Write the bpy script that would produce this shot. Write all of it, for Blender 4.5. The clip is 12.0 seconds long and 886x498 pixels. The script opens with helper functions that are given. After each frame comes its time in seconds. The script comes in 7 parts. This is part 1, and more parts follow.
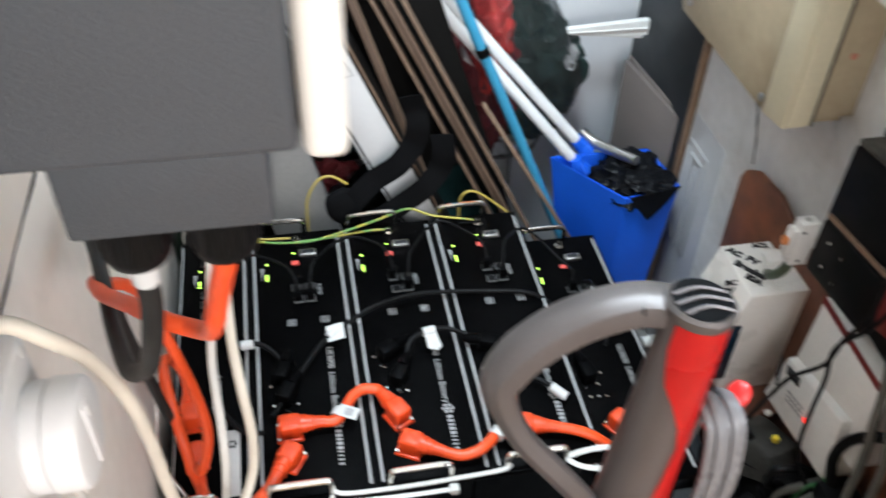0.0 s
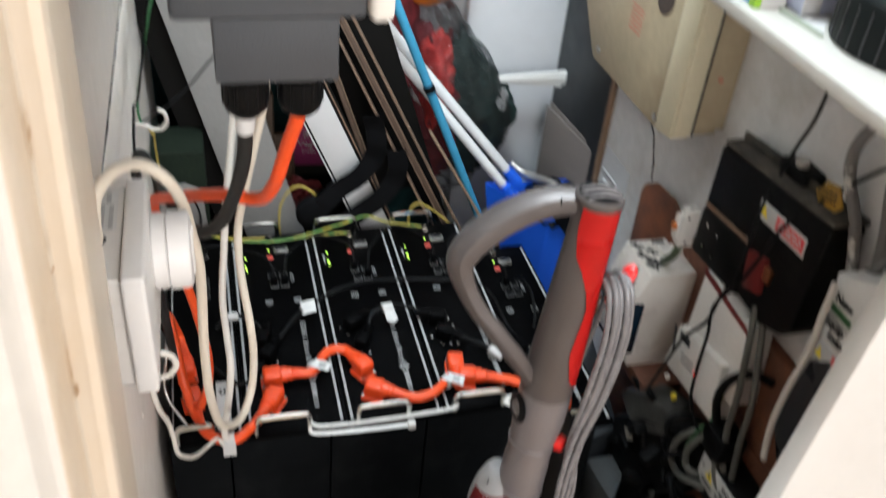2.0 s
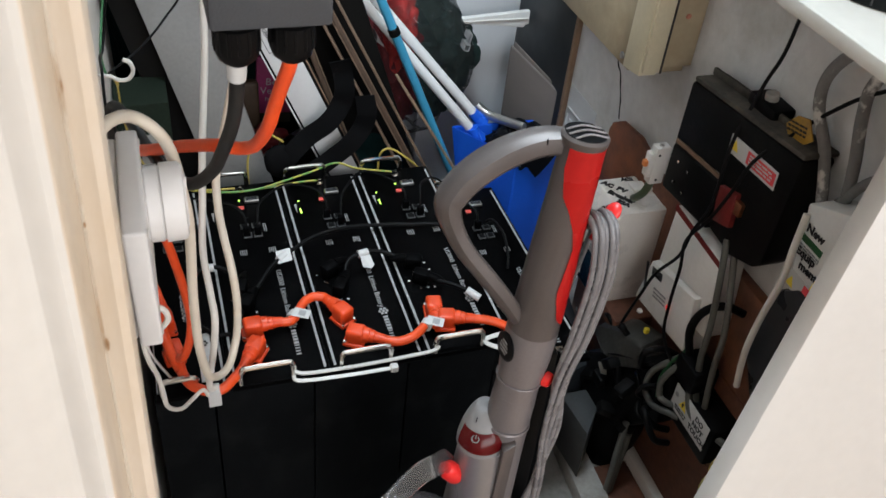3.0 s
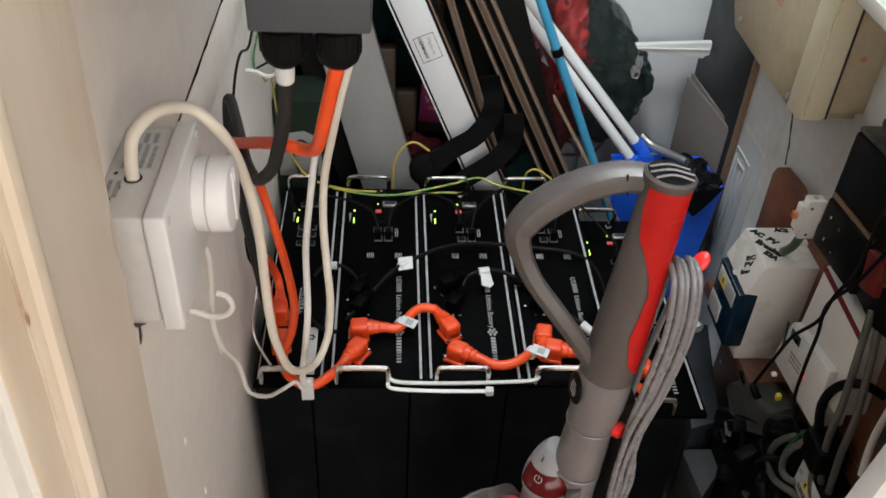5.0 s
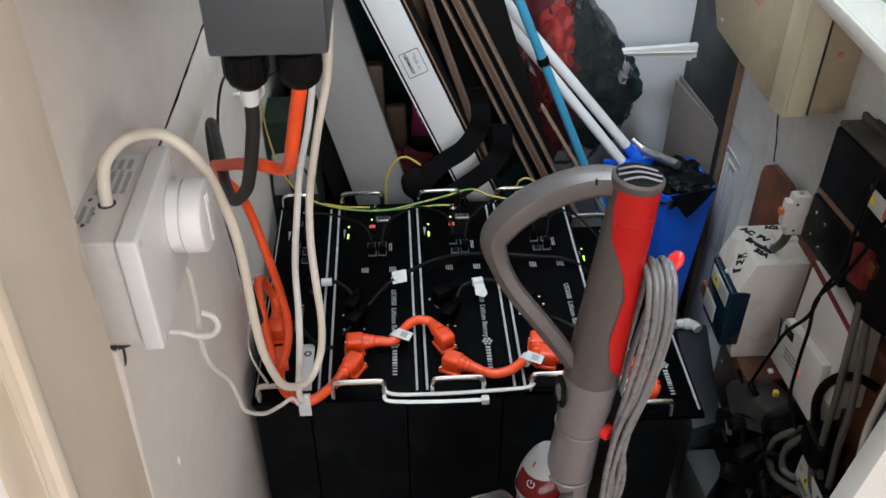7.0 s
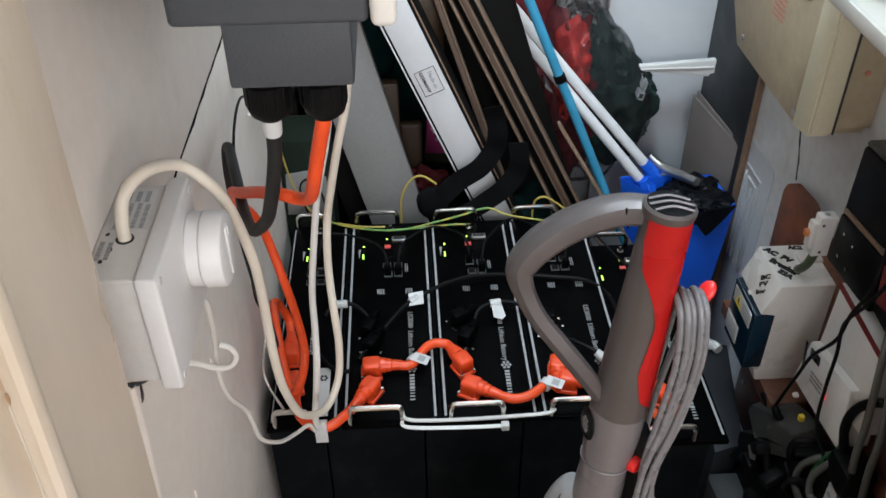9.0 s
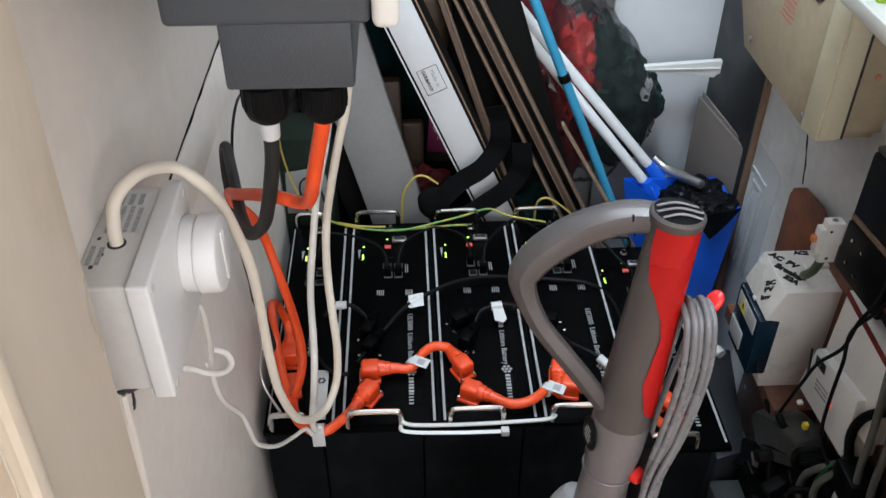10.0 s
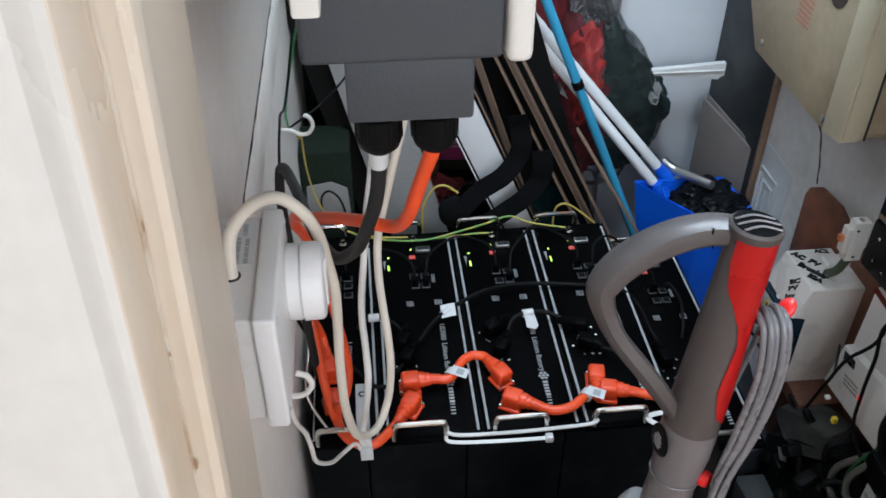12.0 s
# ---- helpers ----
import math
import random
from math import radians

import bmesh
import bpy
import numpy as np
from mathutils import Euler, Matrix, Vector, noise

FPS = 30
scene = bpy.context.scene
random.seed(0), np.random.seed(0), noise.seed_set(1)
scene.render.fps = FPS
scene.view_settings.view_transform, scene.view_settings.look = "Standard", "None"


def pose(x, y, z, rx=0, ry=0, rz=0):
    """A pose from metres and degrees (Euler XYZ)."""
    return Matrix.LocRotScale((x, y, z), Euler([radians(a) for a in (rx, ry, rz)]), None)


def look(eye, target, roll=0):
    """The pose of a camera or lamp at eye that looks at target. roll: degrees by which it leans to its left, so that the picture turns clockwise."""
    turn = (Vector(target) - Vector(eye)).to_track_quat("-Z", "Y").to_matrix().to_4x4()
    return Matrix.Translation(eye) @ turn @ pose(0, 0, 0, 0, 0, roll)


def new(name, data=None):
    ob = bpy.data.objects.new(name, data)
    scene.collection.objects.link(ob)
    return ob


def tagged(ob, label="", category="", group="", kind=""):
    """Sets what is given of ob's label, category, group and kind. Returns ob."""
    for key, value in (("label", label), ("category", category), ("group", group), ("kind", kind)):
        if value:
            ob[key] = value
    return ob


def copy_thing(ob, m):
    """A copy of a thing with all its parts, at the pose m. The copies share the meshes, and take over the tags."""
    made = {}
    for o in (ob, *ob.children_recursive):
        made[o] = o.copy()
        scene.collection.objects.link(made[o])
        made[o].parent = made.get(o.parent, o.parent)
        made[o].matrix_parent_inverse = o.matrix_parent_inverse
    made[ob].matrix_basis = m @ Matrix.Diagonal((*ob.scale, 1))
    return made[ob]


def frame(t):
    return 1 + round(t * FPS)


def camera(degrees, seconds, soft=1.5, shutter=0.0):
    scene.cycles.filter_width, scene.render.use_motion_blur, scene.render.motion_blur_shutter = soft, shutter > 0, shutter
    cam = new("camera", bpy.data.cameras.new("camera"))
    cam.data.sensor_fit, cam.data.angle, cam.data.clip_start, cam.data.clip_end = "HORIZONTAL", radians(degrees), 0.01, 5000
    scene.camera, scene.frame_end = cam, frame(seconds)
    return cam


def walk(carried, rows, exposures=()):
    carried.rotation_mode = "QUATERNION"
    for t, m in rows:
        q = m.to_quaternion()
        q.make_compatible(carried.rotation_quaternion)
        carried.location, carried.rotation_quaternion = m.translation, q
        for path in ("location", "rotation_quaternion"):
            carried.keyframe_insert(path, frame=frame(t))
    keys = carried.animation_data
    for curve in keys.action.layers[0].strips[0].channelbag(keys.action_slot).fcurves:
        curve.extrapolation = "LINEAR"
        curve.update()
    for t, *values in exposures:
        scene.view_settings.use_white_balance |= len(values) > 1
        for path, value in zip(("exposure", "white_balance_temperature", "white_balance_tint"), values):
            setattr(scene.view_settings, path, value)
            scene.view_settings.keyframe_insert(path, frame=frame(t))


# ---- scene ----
cam = camera(52.7, 12.0, shutter=0.8)
PATH = [
    (0, (0.082, -0.563, 1.299), (0.382, 0.881, -0.052), 2.1),
    (0.2, (0.093, -0.580, 1.303), (0.339, 0.499, 0.291), 2.3),
    (0.5, (0.085, -0.622, 1.316), (0.421, 0.824, -0.024), 3.1),
    (0.7, (0.081, -0.673, 1.312), (0.331, 0.436, 0.334), 5.5),
    (1, (0.094, -0.745, 1.33), (0.429, 0.754, 0.049), 6.9),
    (1.2, (0.095, -0.774, 1.341), (0.348, 0.369, 0.404), 6.8),
    (1.4, (0.080, -0.802, 1.354), (0.331, 0.388, 0.475), 6.3),
    (1.5, (0.066, -0.809, 1.36), (0.405, 0.798, 0.218), 6.0),
    (1.7, (0.039, -0.822, 1.369), (0.333, 0.382, 0.524), 5.9),
    (1.8, (0.014, -0.827, 1.356), (0.340, 0.365, 0.506), 6.2),
    (2, (-0.013, -0.825, 1.328), (0.467, 0.719, 0.151), 5.8),
    (2.2, (-0.035, -0.823, 1.316), (0.365, 0.299, 0.405), 6.2),
    (2.5, (-0.046, -0.822, 1.312), (0.508, 0.637, 0.06), 6.2),
    (2.7, (-0.05, -0.824, 1.319), (0.518, 0.617, 0.055), 6.4),
    (4.3, (0.04, -0.79, 1.338), (0.402, 0.713, 0.069), 5.5),
    (4.5, (0.053, -0.8, 1.334), (0.321, 0.723, 0.065), 4.6),
    (4.7, (0.069, -0.807, 1.326), (0.210, 0.346, 0.377), 3.9),
    (5, (0.084, -0.821, 1.324), (0.202, 0.723, 0.058), 3.2),
    (5.2, (0.094, -0.827, 1.318), (0.173, 0.331, 0.368), 3.1),
    (5.5, (0.103, -0.833, 1.324), (0.201, 0.714, 0.06), 2.5),
    (6, (0.104, -0.838, 1.326), (0.196, 0.715, 0.069), 2.4),
    (6.5, (0.111, -0.84, 1.324), (0.199, 0.72, 0.076), 1.7),
    (7, (0.116, -0.835, 1.331), (0.203, 0.729, 0.089), -0.1),
    (7.2, (0.121, -0.835, 1.335), (0.199, 0.728, 0.09), -1.2),
    (8.8, (0.108, -0.811, 1.329), (0.162, 0.372, 0.409), -1.0),
    (9, (0.103, -0.806, 1.332), (0.174, 0.773, 0.105), -0.6),
    (9.5, (0.103, -0.791, 1.327), (0.17, 0.787, 0.099), -0.3),
    (10, (0.103, -0.786, 1.327), (0.173, 0.787, 0.093), -0.0),
    (10.5, (0.075, -0.79, 1.332), (0.149, 0.774, 0.087), 0.6),
    (10.7, (0.048, -0.791, 1.336), (0.107, 0.382, 0.403), 0.7),
    (11, (0.013, -0.791, 1.347), (0.1, 0.774, 0.106), 0.8),
    (11.5, (0.001, -0.784, 1.351), (0.118, 0.783, 0.114), -0.2),
    (12, (0.004, -0.778, 1.348), (0.155, 0.787, 0.112), 0.0),
]
walk(cam, [(t, look(eye, target, roll)) for t, eye, target, roll in PATH], [(0, 0.1, 6500, 11), (0.5, -0.1, 6700, 11), (1.0, -0.12, 7450, 11), (1.5, -0.14, 7150, 11), (2.0, -0.2, 6700, 11), (2.5, -0.49, 6500, 11), (4.5, -0.52, 6950, 12), (6.0, -0.62, 6750, 11), (7.0, -0.55, 6500, 11), (9.0, -0.52, 6400, 11), (10.5, -0.45, 6250, 11), (11.0, -0.63, 6150, 11), (11.5, -0.65, 6100, 11), (12.0, -0.58, 6000, 10)])

# ---- world and light ----
world = bpy.data.worlds.new("world")
scene.world = world
world.use_nodes = True
sky = world.node_tree.nodes.new("ShaderNodeTexSky")
sky.sky_type, sky.sun_disc = "NISHITA", False
sky.sun_elevation, sky.sun_rotation = radians(38), radians(200)
world.node_tree.links.new(sky.outputs[0], world.node_tree.nodes["Background"].inputs[0])
world.node_tree.nodes["Background"].inputs[1].default_value = 0.1


def window_light(name, eye, target, sx, sy, watts, colour):
    lamp = bpy.data.lights.new(name, "AREA")
    lamp.shape, lamp.size, lamp.size_y, lamp.energy, lamp.color = "RECTANGLE", sx, sy, watts, colour
    ob = new(name, lamp)
    ob.matrix_world = look(eye, target)
    return ob


# daylight through the glazed opening of the hall, behind and above the camera
window_light("hall_window_light", (0.75, -2.66, 1.65), (0.3, 0.3, 0.65), 2.8, 1.2, 91, (0.97, 0.98, 1.0))
# area lamp added overhead, out of view, to brighten the back of the cupboard
window_light("added_top_light", (0.2, -0.02, 2.3), (0.5, 0.6, 0.4), 0.32, 0.4, 40, (0.74, 0.89, 1.0))


# ---- materials ----
def material(name, colour, rough=0.5, metal=0.0, var=0.12, scale=12.0, fine=160.0, bump=0.08, second=None, second_at=0.62,
             soft=0.1, emit=0.0, random_tone=0.0, coat=0.0, spec=0.5, stretch=(1, 1, 1), clear=0.0):
    """A surface with a broad and a fine mottle, a fine relief, and stains of a second colour where second is given."""
    m = bpy.data.materials.new(name)
    m.use_nodes = True
    n, l = m.node_tree.nodes, m.node_tree.links
    b = n["Principled BSDF"]
    b.inputs["Metallic"].default_value = metal
    b.inputs["Coat Weight"].default_value = coat
    b.inputs["Specular IOR Level"].default_value = spec
    co = n.new("ShaderNodeTexCoord")
    mp = n.new("ShaderNodeMapping")
    mp.inputs["Scale"].default_value = stretch
    l.new(co.outputs["Object"], mp.inputs[0])
    big, small = n.new("ShaderNodeTexNoise"), n.new("ShaderNodeTexNoise")
    for node, s in ((big, scale), (small, fine)):
        node.inputs["Scale"].default_value = s
        node.inputs["Detail"].default_value = 5
        l.new(mp.outputs[0], node.inputs[0])
    add = n.new("ShaderNodeMath")
    add.operation = "ADD"
    l.new(big.outputs[0], add.inputs[0])
    l.new(small.outputs[0], add.inputs[1])
    ramp = n.new("ShaderNodeMapRange")
    ramp.inputs["From Min"].default_value, ramp.inputs["From Max"].default_value = 0.6, 1.4
    ramp.inputs["To Min"].default_value, ramp.inputs["To Max"].default_value = 1 - var, 1 + var
    l.new(add.outputs[0], ramp.inputs[0])
    tone = n.new("ShaderNodeVectorMath")
    tone.operation = "SCALE"
    tone.inputs[0].default_value = colour
    l.new(ramp.outputs[0], tone.inputs["Scale"])
    out = tone.outputs[0]
    if random_tone:
        info = n.new("ShaderNodeObjectInfo")
        r2 = n.new("ShaderNodeMapRange")
        r2.inputs["To Min"].default_value, r2.inputs["To Max"].default_value = 1 - random_tone, 1 + random_tone
        l.new(info.outputs["Random"], r2.inputs[0])
        t2 = n.new("ShaderNodeVectorMath")
        t2.operation = "SCALE"
        l.new(out, t2.inputs[0])
        l.new(r2.outputs[0], t2.inputs["Scale"])
        out = t2.outputs[0]
    if second:
        stain = n.new("ShaderNodeTexNoise")
        stain.inputs["Scale"].default_value, stain.inputs["Detail"].default_value = scale * 0.8, 8
        stain.inputs["Roughness"].default_value = 0.65
        l.new(mp.outputs[0], stain.inputs[0])
        mask = n.new("ShaderNodeMapRange")
        mask.inputs["From Min"].default_value, mask.inputs["From Max"].default_value = second_at - soft, second_at + soft
        l.new(stain.outputs[0], mask.inputs[0])
        mix = n.new("ShaderNodeMix")
        mix.data_type = "RGBA"
        l.new(mask.outputs[0], mix.inputs["Factor"])
        l.new(out, mix.inputs["A"])
        mix.inputs["B"].default_value = (*second, 1)
        out = mix.outputs["Result"]
    l.new(out, b.inputs["Base Color"])
    rr = n.new("ShaderNodeMapRange")
    rr.inputs["From Min"].default_value, rr.inputs["From Max"].default_value = 0.3, 0.7
    rr.inputs["To Min"].default_value, rr.inputs["To Max"].default_value = max(rough - 0.08, 0.03), min(rough + 0.1, 1)
    l.new(big.outputs[0], rr.inputs[0])
    l.new(rr.outputs[0], b.inputs["Roughness"])
    if bump:
        bp = n.new("ShaderNodeBump")
        bp.inputs["Strength"].default_value, bp.inputs["Distance"].default_value = bump, 0.002
        l.new(add.outputs[0], bp.inputs["Height"])
        l.new(bp.outputs[0], b.inputs["Normal"])
    if emit:
        b.inputs["Emission Color"].default_value = (*colour, 1)
        b.inputs["Emission Strength"].default_value = emit
    if clear:
        b.inputs["Transmission Weight"].default_value = clear
        b.inputs["IOR"].default_value = 1.3
    return m


WALL = material("white_wall_paint", (0.8, 0.738, 0.672), 0.5, var=0.06, scale=5, fine=45, bump=0.35, second=(0.66, 0.6, 0.53), second_at=0.66)
WALL_COOL = material("chalky_white_wall", (0.68, 0.68, 0.67), 0.7, var=0.1, scale=7, fine=55, bump=0.7, second=(0.5, 0.48, 0.44), second_at=0.6)
BACK_WHITE = material("white_back_panel", (0.74, 0.75, 0.765), 0.4, var=0.03, scale=4, fine=40, bump=0.03)
GLOSS_CREAM = material("cream_gloss_paint", (0.6, 0.515, 0.415), 0.34, var=0.04, scale=14, fine=90, bump=0.16, second=(0.5, 0.39, 0.27), second_at=0.64, soft=0.12, stretch=(1, 1, 0.3))
GLOSS_STAINED = material("stained_cream_gloss_paint", (0.53, 0.47, 0.385), 0.34, var=0.06, scale=30, fine=160, bump=0.3, second=(0.3, 0.17, 0.07), second_at=0.6, soft=0.1, stretch=(1, 1, 0.4))
STAIN_BROWN = material("old_brown_paint", (0.3, 0.18, 0.09), 0.5, var=0.3, scale=60, bump=0.2)
BOARD_WHITE = material("white_painted_board", (0.6, 0.58, 0.545), 0.35, var=0.03, scale=8, fine=70, bump=0.08)
FRAME_WHITE = material("aged_white_gloss_paint", (0.61, 0.585, 0.54), 0.3, var=0.05, scale=8, fine=70, bump=0.12, second=(0.48, 0.42, 0.33), second_at=0.72)
SHELF_WHITE = material("old_white_shelf_paint", (0.4, 0.385, 0.35), 0.45, var=0.05, scale=8, fine=70, bump=0.1)
GLOSS_WHITE = material("white_gloss_paint", (0.58, 0.565, 0.535), 0.3, var=0.03, scale=8, fine=70, bump=0.08)
CEILING = material("ceiling_paint", (0.75, 0.74, 0.72), 0.8, var=0.04)
FLOOR = material("dusty_concrete_floor", (0.23, 0.22, 0.2), 0.85, var=0.25, scale=8, fine=90, bump=0.5, second=(0.36, 0.34, 0.31))
HALL_FLOOR = material("hall_floorboards", (0.3, 0.2, 0.12), 0.5, var=0.2, scale=6, stretch=(4, 1, 1))
WHITE_PLASTIC = material("white_plastic", (0.82, 0.8, 0.76), 0.3, var=0.03, scale=20, bump=0.02)
GREY_WHITE = material("off_white_plastic", (0.72, 0.71, 0.68), 0.42, var=0.05, scale=18, bump=0.04, second=(0.55, 0.53, 0.48), second_at=0.7)
ISO_BODY = material("aged_grey_white_plastic", (0.6, 0.575, 0.545), 0.45, var=0.06, scale=25, bump=0.05, second=(0.42, 0.4, 0.36), second_at=0.7)
ISO_LID = material("milky_white_plastic", (0.68, 0.665, 0.65), 0.4, var=0.03, scale=20, bump=0.02)
INV_GREY = material("dark_grey_powder_coat", (0.05, 0.055, 0.062), 0.55, var=0.06, scale=20, fine=700, bump=0.25)
INV_WHITE = material("cream_powder_coat", (0.68, 0.65, 0.6), 0.45, var=0.03, fine=500, bump=0.08)
BATTERY_BLACK = material("black_battery_steel", (0.0048, 0.0055, 0.0062), 0.5, var=0.4, scale=14, fine=400, bump=0.12, second=(0.011, 0.012, 0.0125), second_at=0.6, spec=0.03)
PANEL_BLACK = material("black_front_panel", (0.001275, 0.001275, 0.001425), 0.38, var=0.25, scale=18, fine=300, bump=0.05, spec=0.025)
PRINT_WHITE = material("white_print", (0.33, 0.33, 0.33), 0.5, var=0.04, bump=0)
PRINT_DIM = material("dim_grey_print", (0.3, 0.3, 0.3), 0.5, var=0.05, bump=0)
CHROME = material("polished_steel", (0.72, 0.7, 0.66), 0.16, 1.0, var=0.05, bump=0.02)
STEEL = material("dull_steel", (0.5, 0.49, 0.47), 0.35, 1.0, var=0.1, bump=0.05)
BLACK_RUBBER = material("black_rubber_cable", (0.0035, 0.0035, 0.0038), 0.5, var=0.2, bump=0.05, spec=0.14)
SOFT_BLACK = material("soft_black_cable", (0.013, 0.0125, 0.012), 0.55, var=0.15, bump=0.08, spec=0.3)
PLUG_BLACK = material("matt_black_plug", (0.0014, 0.0014, 0.0016), 0.5, var=0.2, bump=0.03, spec=0.04)
PORT_GREY = material("dull_socket_metal", (0.1, 0.1, 0.1), 0.45, 0.6, var=0.1, bump=0.03)
BLACK_PLASTIC = material("black_plastic", (0.0035, 0.0035, 0.0038), 0.42, var=0.2, bump=0.05, spec=0.12)
ORANGE_CABLE = material("orange_cable_sheath", (0.76, 0.075, 0.013), 0.42, var=0.08, scale=30, bump=0.04)
ORANGE_PLUG = material("orange_plug_plastic", (0.72, 0.062, 0.011), 0.38, var=0.06, scale=30, bump=0.03)
BEIGE_CABLE = material("cream_cable_sheath", (0.66, 0.59, 0.49), 0.45, var=0.04, scale=25, bump=0.04)
WHITE_CABLE = material("white_cable_sheath", (0.66, 0.63, 0.58), 0.42, var=0.04, bump=0.03)
EARTH = material("green_yellow_wire", (0.4, 0.34, 0.055), 0.42, var=0.1, scale=60, bump=0.02, second=(0.12, 0.28, 0.07), second_at=0.5, soft=0.03)
YELLOW = material("yellow_wire", (0.44, 0.33, 0.07), 0.45, var=0.08, bump=0.02)
LABEL = material("white_paper_label", (0.54, 0.54, 0.53), 0.55, var=0.05, bump=0.03)
TIE = material("white_nylon_tie", (0.6, 0.59, 0.56), 0.4, var=0.05, bump=0.02)
LED = material("green_led", (0.55, 1.0, 0.12), 0.4, emit=3.0, var=0, bump=0)
RED_SWITCH = material("red_dip_switch", (0.75, 0.1, 0.08), 0.4, var=0.05, bump=0)
RED_PLASTIC = material("red_vacuum_plastic", (0.72, 0.022, 0.02), 0.3, var=0.05, scale=12, bump=0.02)
DUSTY_RED = material("dusty_red_plastic", (0.16, 0.018, 0.016), 0.6, var=0.2, scale=30, bump=0.08, second=(0.2, 0.07, 0.055), second_at=0.68, spec=0.25)
DEEP_RED = material("deep_red_switch_plastic", (0.15, 0.006, 0.008), 0.16, var=0.05, scale=12, bump=0.02)
VAC_GREY = material("warm_grey_vacuum_plastic", (0.096, 0.082, 0.078), 0.4, 0.3, var=0.08, scale=14, fine=500, bump=0.03)
VAC_TUBE = material("silver_lilac_tube_plastic", (0.182, 0.165, 0.167), 0.36, 0.3, var=0.08, scale=14, fine=400, bump=0.03)
VAC_PALE = material("pale_silver_vacuum_plastic", (0.22, 0.215, 0.215), 0.4, 0.0, var=0.04, scale=14, bump=0.02)
VAC_LIGHT = material("silver_grey_vacuum_plastic", (0.27, 0.262, 0.266), 0.36, 0.5, var=0.05, scale=14, bump=0.02)
CORD_GREY = material("grey_cord", (0.165, 0.16, 0.165), 0.28, var=0.08, scale=40, bump=0.05)
PURPLE = material("purple_cyclone_plastic", (0.1, 0.03, 0.16), 0.3, var=0.05)
WOOD = material("brown_wood_trim", (0.085, 0.05, 0.032), 0.6, var=0.25, scale=16, fine=140, bump=0.2, stretch=(3, 3, 0.5), random_tone=0.25)
WOOD_PALE = material("sawn_wood_edge", (0.19, 0.12, 0.078), 0.7, var=0.25, scale=16, fine=120, bump=0.25, random_tone=0.2)
RED_BOARD = material("red_brown_backboard", (0.13, 0.05, 0.028), 0.6, var=0.35, scale=10, fine=80, bump=0.3, second=(0.24, 0.08, 0.032), second_at=0.6)
DARK_HOLE = material("dark_raw_hole", (0.06, 0.042, 0.034), 0.8, var=0.4, scale=30, bump=0.2)
PLYWOOD = material("cream_painted_plywood", (0.42, 0.345, 0.23), 0.55, var=0.12, scale=7, fine=60, bump=0.14, second=(0.34, 0.26, 0.165), second_at=0.65)
CREAM_WOOD = material("cream_painted_batten", (0.63, 0.565, 0.4), 0.5, var=0.06, scale=10, bump=0.1)
CARTON_WHITE = material("white_carton", (0.57, 0.56, 0.555), 0.5, var=0.03, scale=10, bump=0.04)
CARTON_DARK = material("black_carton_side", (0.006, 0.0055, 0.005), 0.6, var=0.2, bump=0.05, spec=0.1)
GREY_CARD = material("grey_white_board", (0.22, 0.21, 0.2), 0.6, var=0.1, scale=8, bump=0.12)
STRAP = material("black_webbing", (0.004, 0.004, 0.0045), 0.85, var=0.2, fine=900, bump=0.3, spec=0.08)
BLUE_POLE = material("blue_painted_pole", (0.05, 0.32, 0.52), 0.35, var=0.06, scale=30, bump=0.02)
WHITE_POLE = material("white_painted_pole", (0.8, 0.8, 0.8), 0.35, var=0.04, scale=30, bump=0.02)
BLUE_BIN = material("blue_polypropylene", (0.012, 0.12, 0.72), 0.32, var=0.06, scale=10, bump=0.03)
BIN_LINER = material("black_bin_liner", (0.004, 0.0045, 0.006), 0.36, var=0.2, scale=40, fine=120, bump=0.3, spec=0.12)
RED_CLOTH = material("dark_red_cloth", (0.13, 0.008, 0.012), 0.75, var=0.5, scale=22, fine=90, bump=0.8)
BRIGHT_RED = material("bright_red_cloth", (0.5, 0.026, 0.022), 0.7, var=0.4, scale=24, fine=80, bump=0.8)
GREEN_CLOTH = material("dark_green_quilted_cloth", (0.01, 0.03, 0.026), 0.7, var=0.5, scale=30, fine=90, bump=0.9)
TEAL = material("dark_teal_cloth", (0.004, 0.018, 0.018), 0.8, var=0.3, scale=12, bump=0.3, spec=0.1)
ORANGE_CLOTH = material("orange_cloth", (0.8, 0.22, 0.015), 0.6, var=0.12, scale=8, bump=0.25)
GREY_LAMINATE = material("brushed_grey_laminate", (0.16, 0.137, 0.125), 0.45, var=0.1, scale=10, fine=140, bump=0.08, stretch=(1, 1, 6))
SLATE = material("dark_slate_panel", (0.02, 0.0235, 0.0275), 0.5, var=0.1, scale=12, bump=0.06)
PALE_PANEL = material("pale_grey_plastic_panel", (0.5, 0.51, 0.52), 0.35, var=0.06, scale=8, bump=0.05)
METER_BLACK = material("dusty_black_bakelite", (0.0045, 0.0045, 0.0048), 0.5, var=0.3, scale=15, bump=0.1, second=(0.011, 0.0105, 0.0095), second_at=0.6, spec=0.1)
DUSTY_TOP = material("dusty_dark_lid", (0.045, 0.04, 0.033), 0.9, var=0.45, scale=26, bump=0.4, second=(0.1, 0.088, 0.07), second_at=0.58)
SMOKE = material("smoked_grey_plastic", (0.03, 0.031, 0.034), 0.3, var=0.15, bump=0.04, spec=0.3)
DOME = material("dusty_smoked_dome", (0.05, 0.048, 0.044), 0.5, var=0.4, scale=30, bump=0.25, second=(0.045, 0.044, 0.04), second_at=0.56, spec=0.15)
SLATE_PALE = material("pale_slate", (0.058, 0.061, 0.062), 0.6, var=0.2, scale=20, bump=0.15)
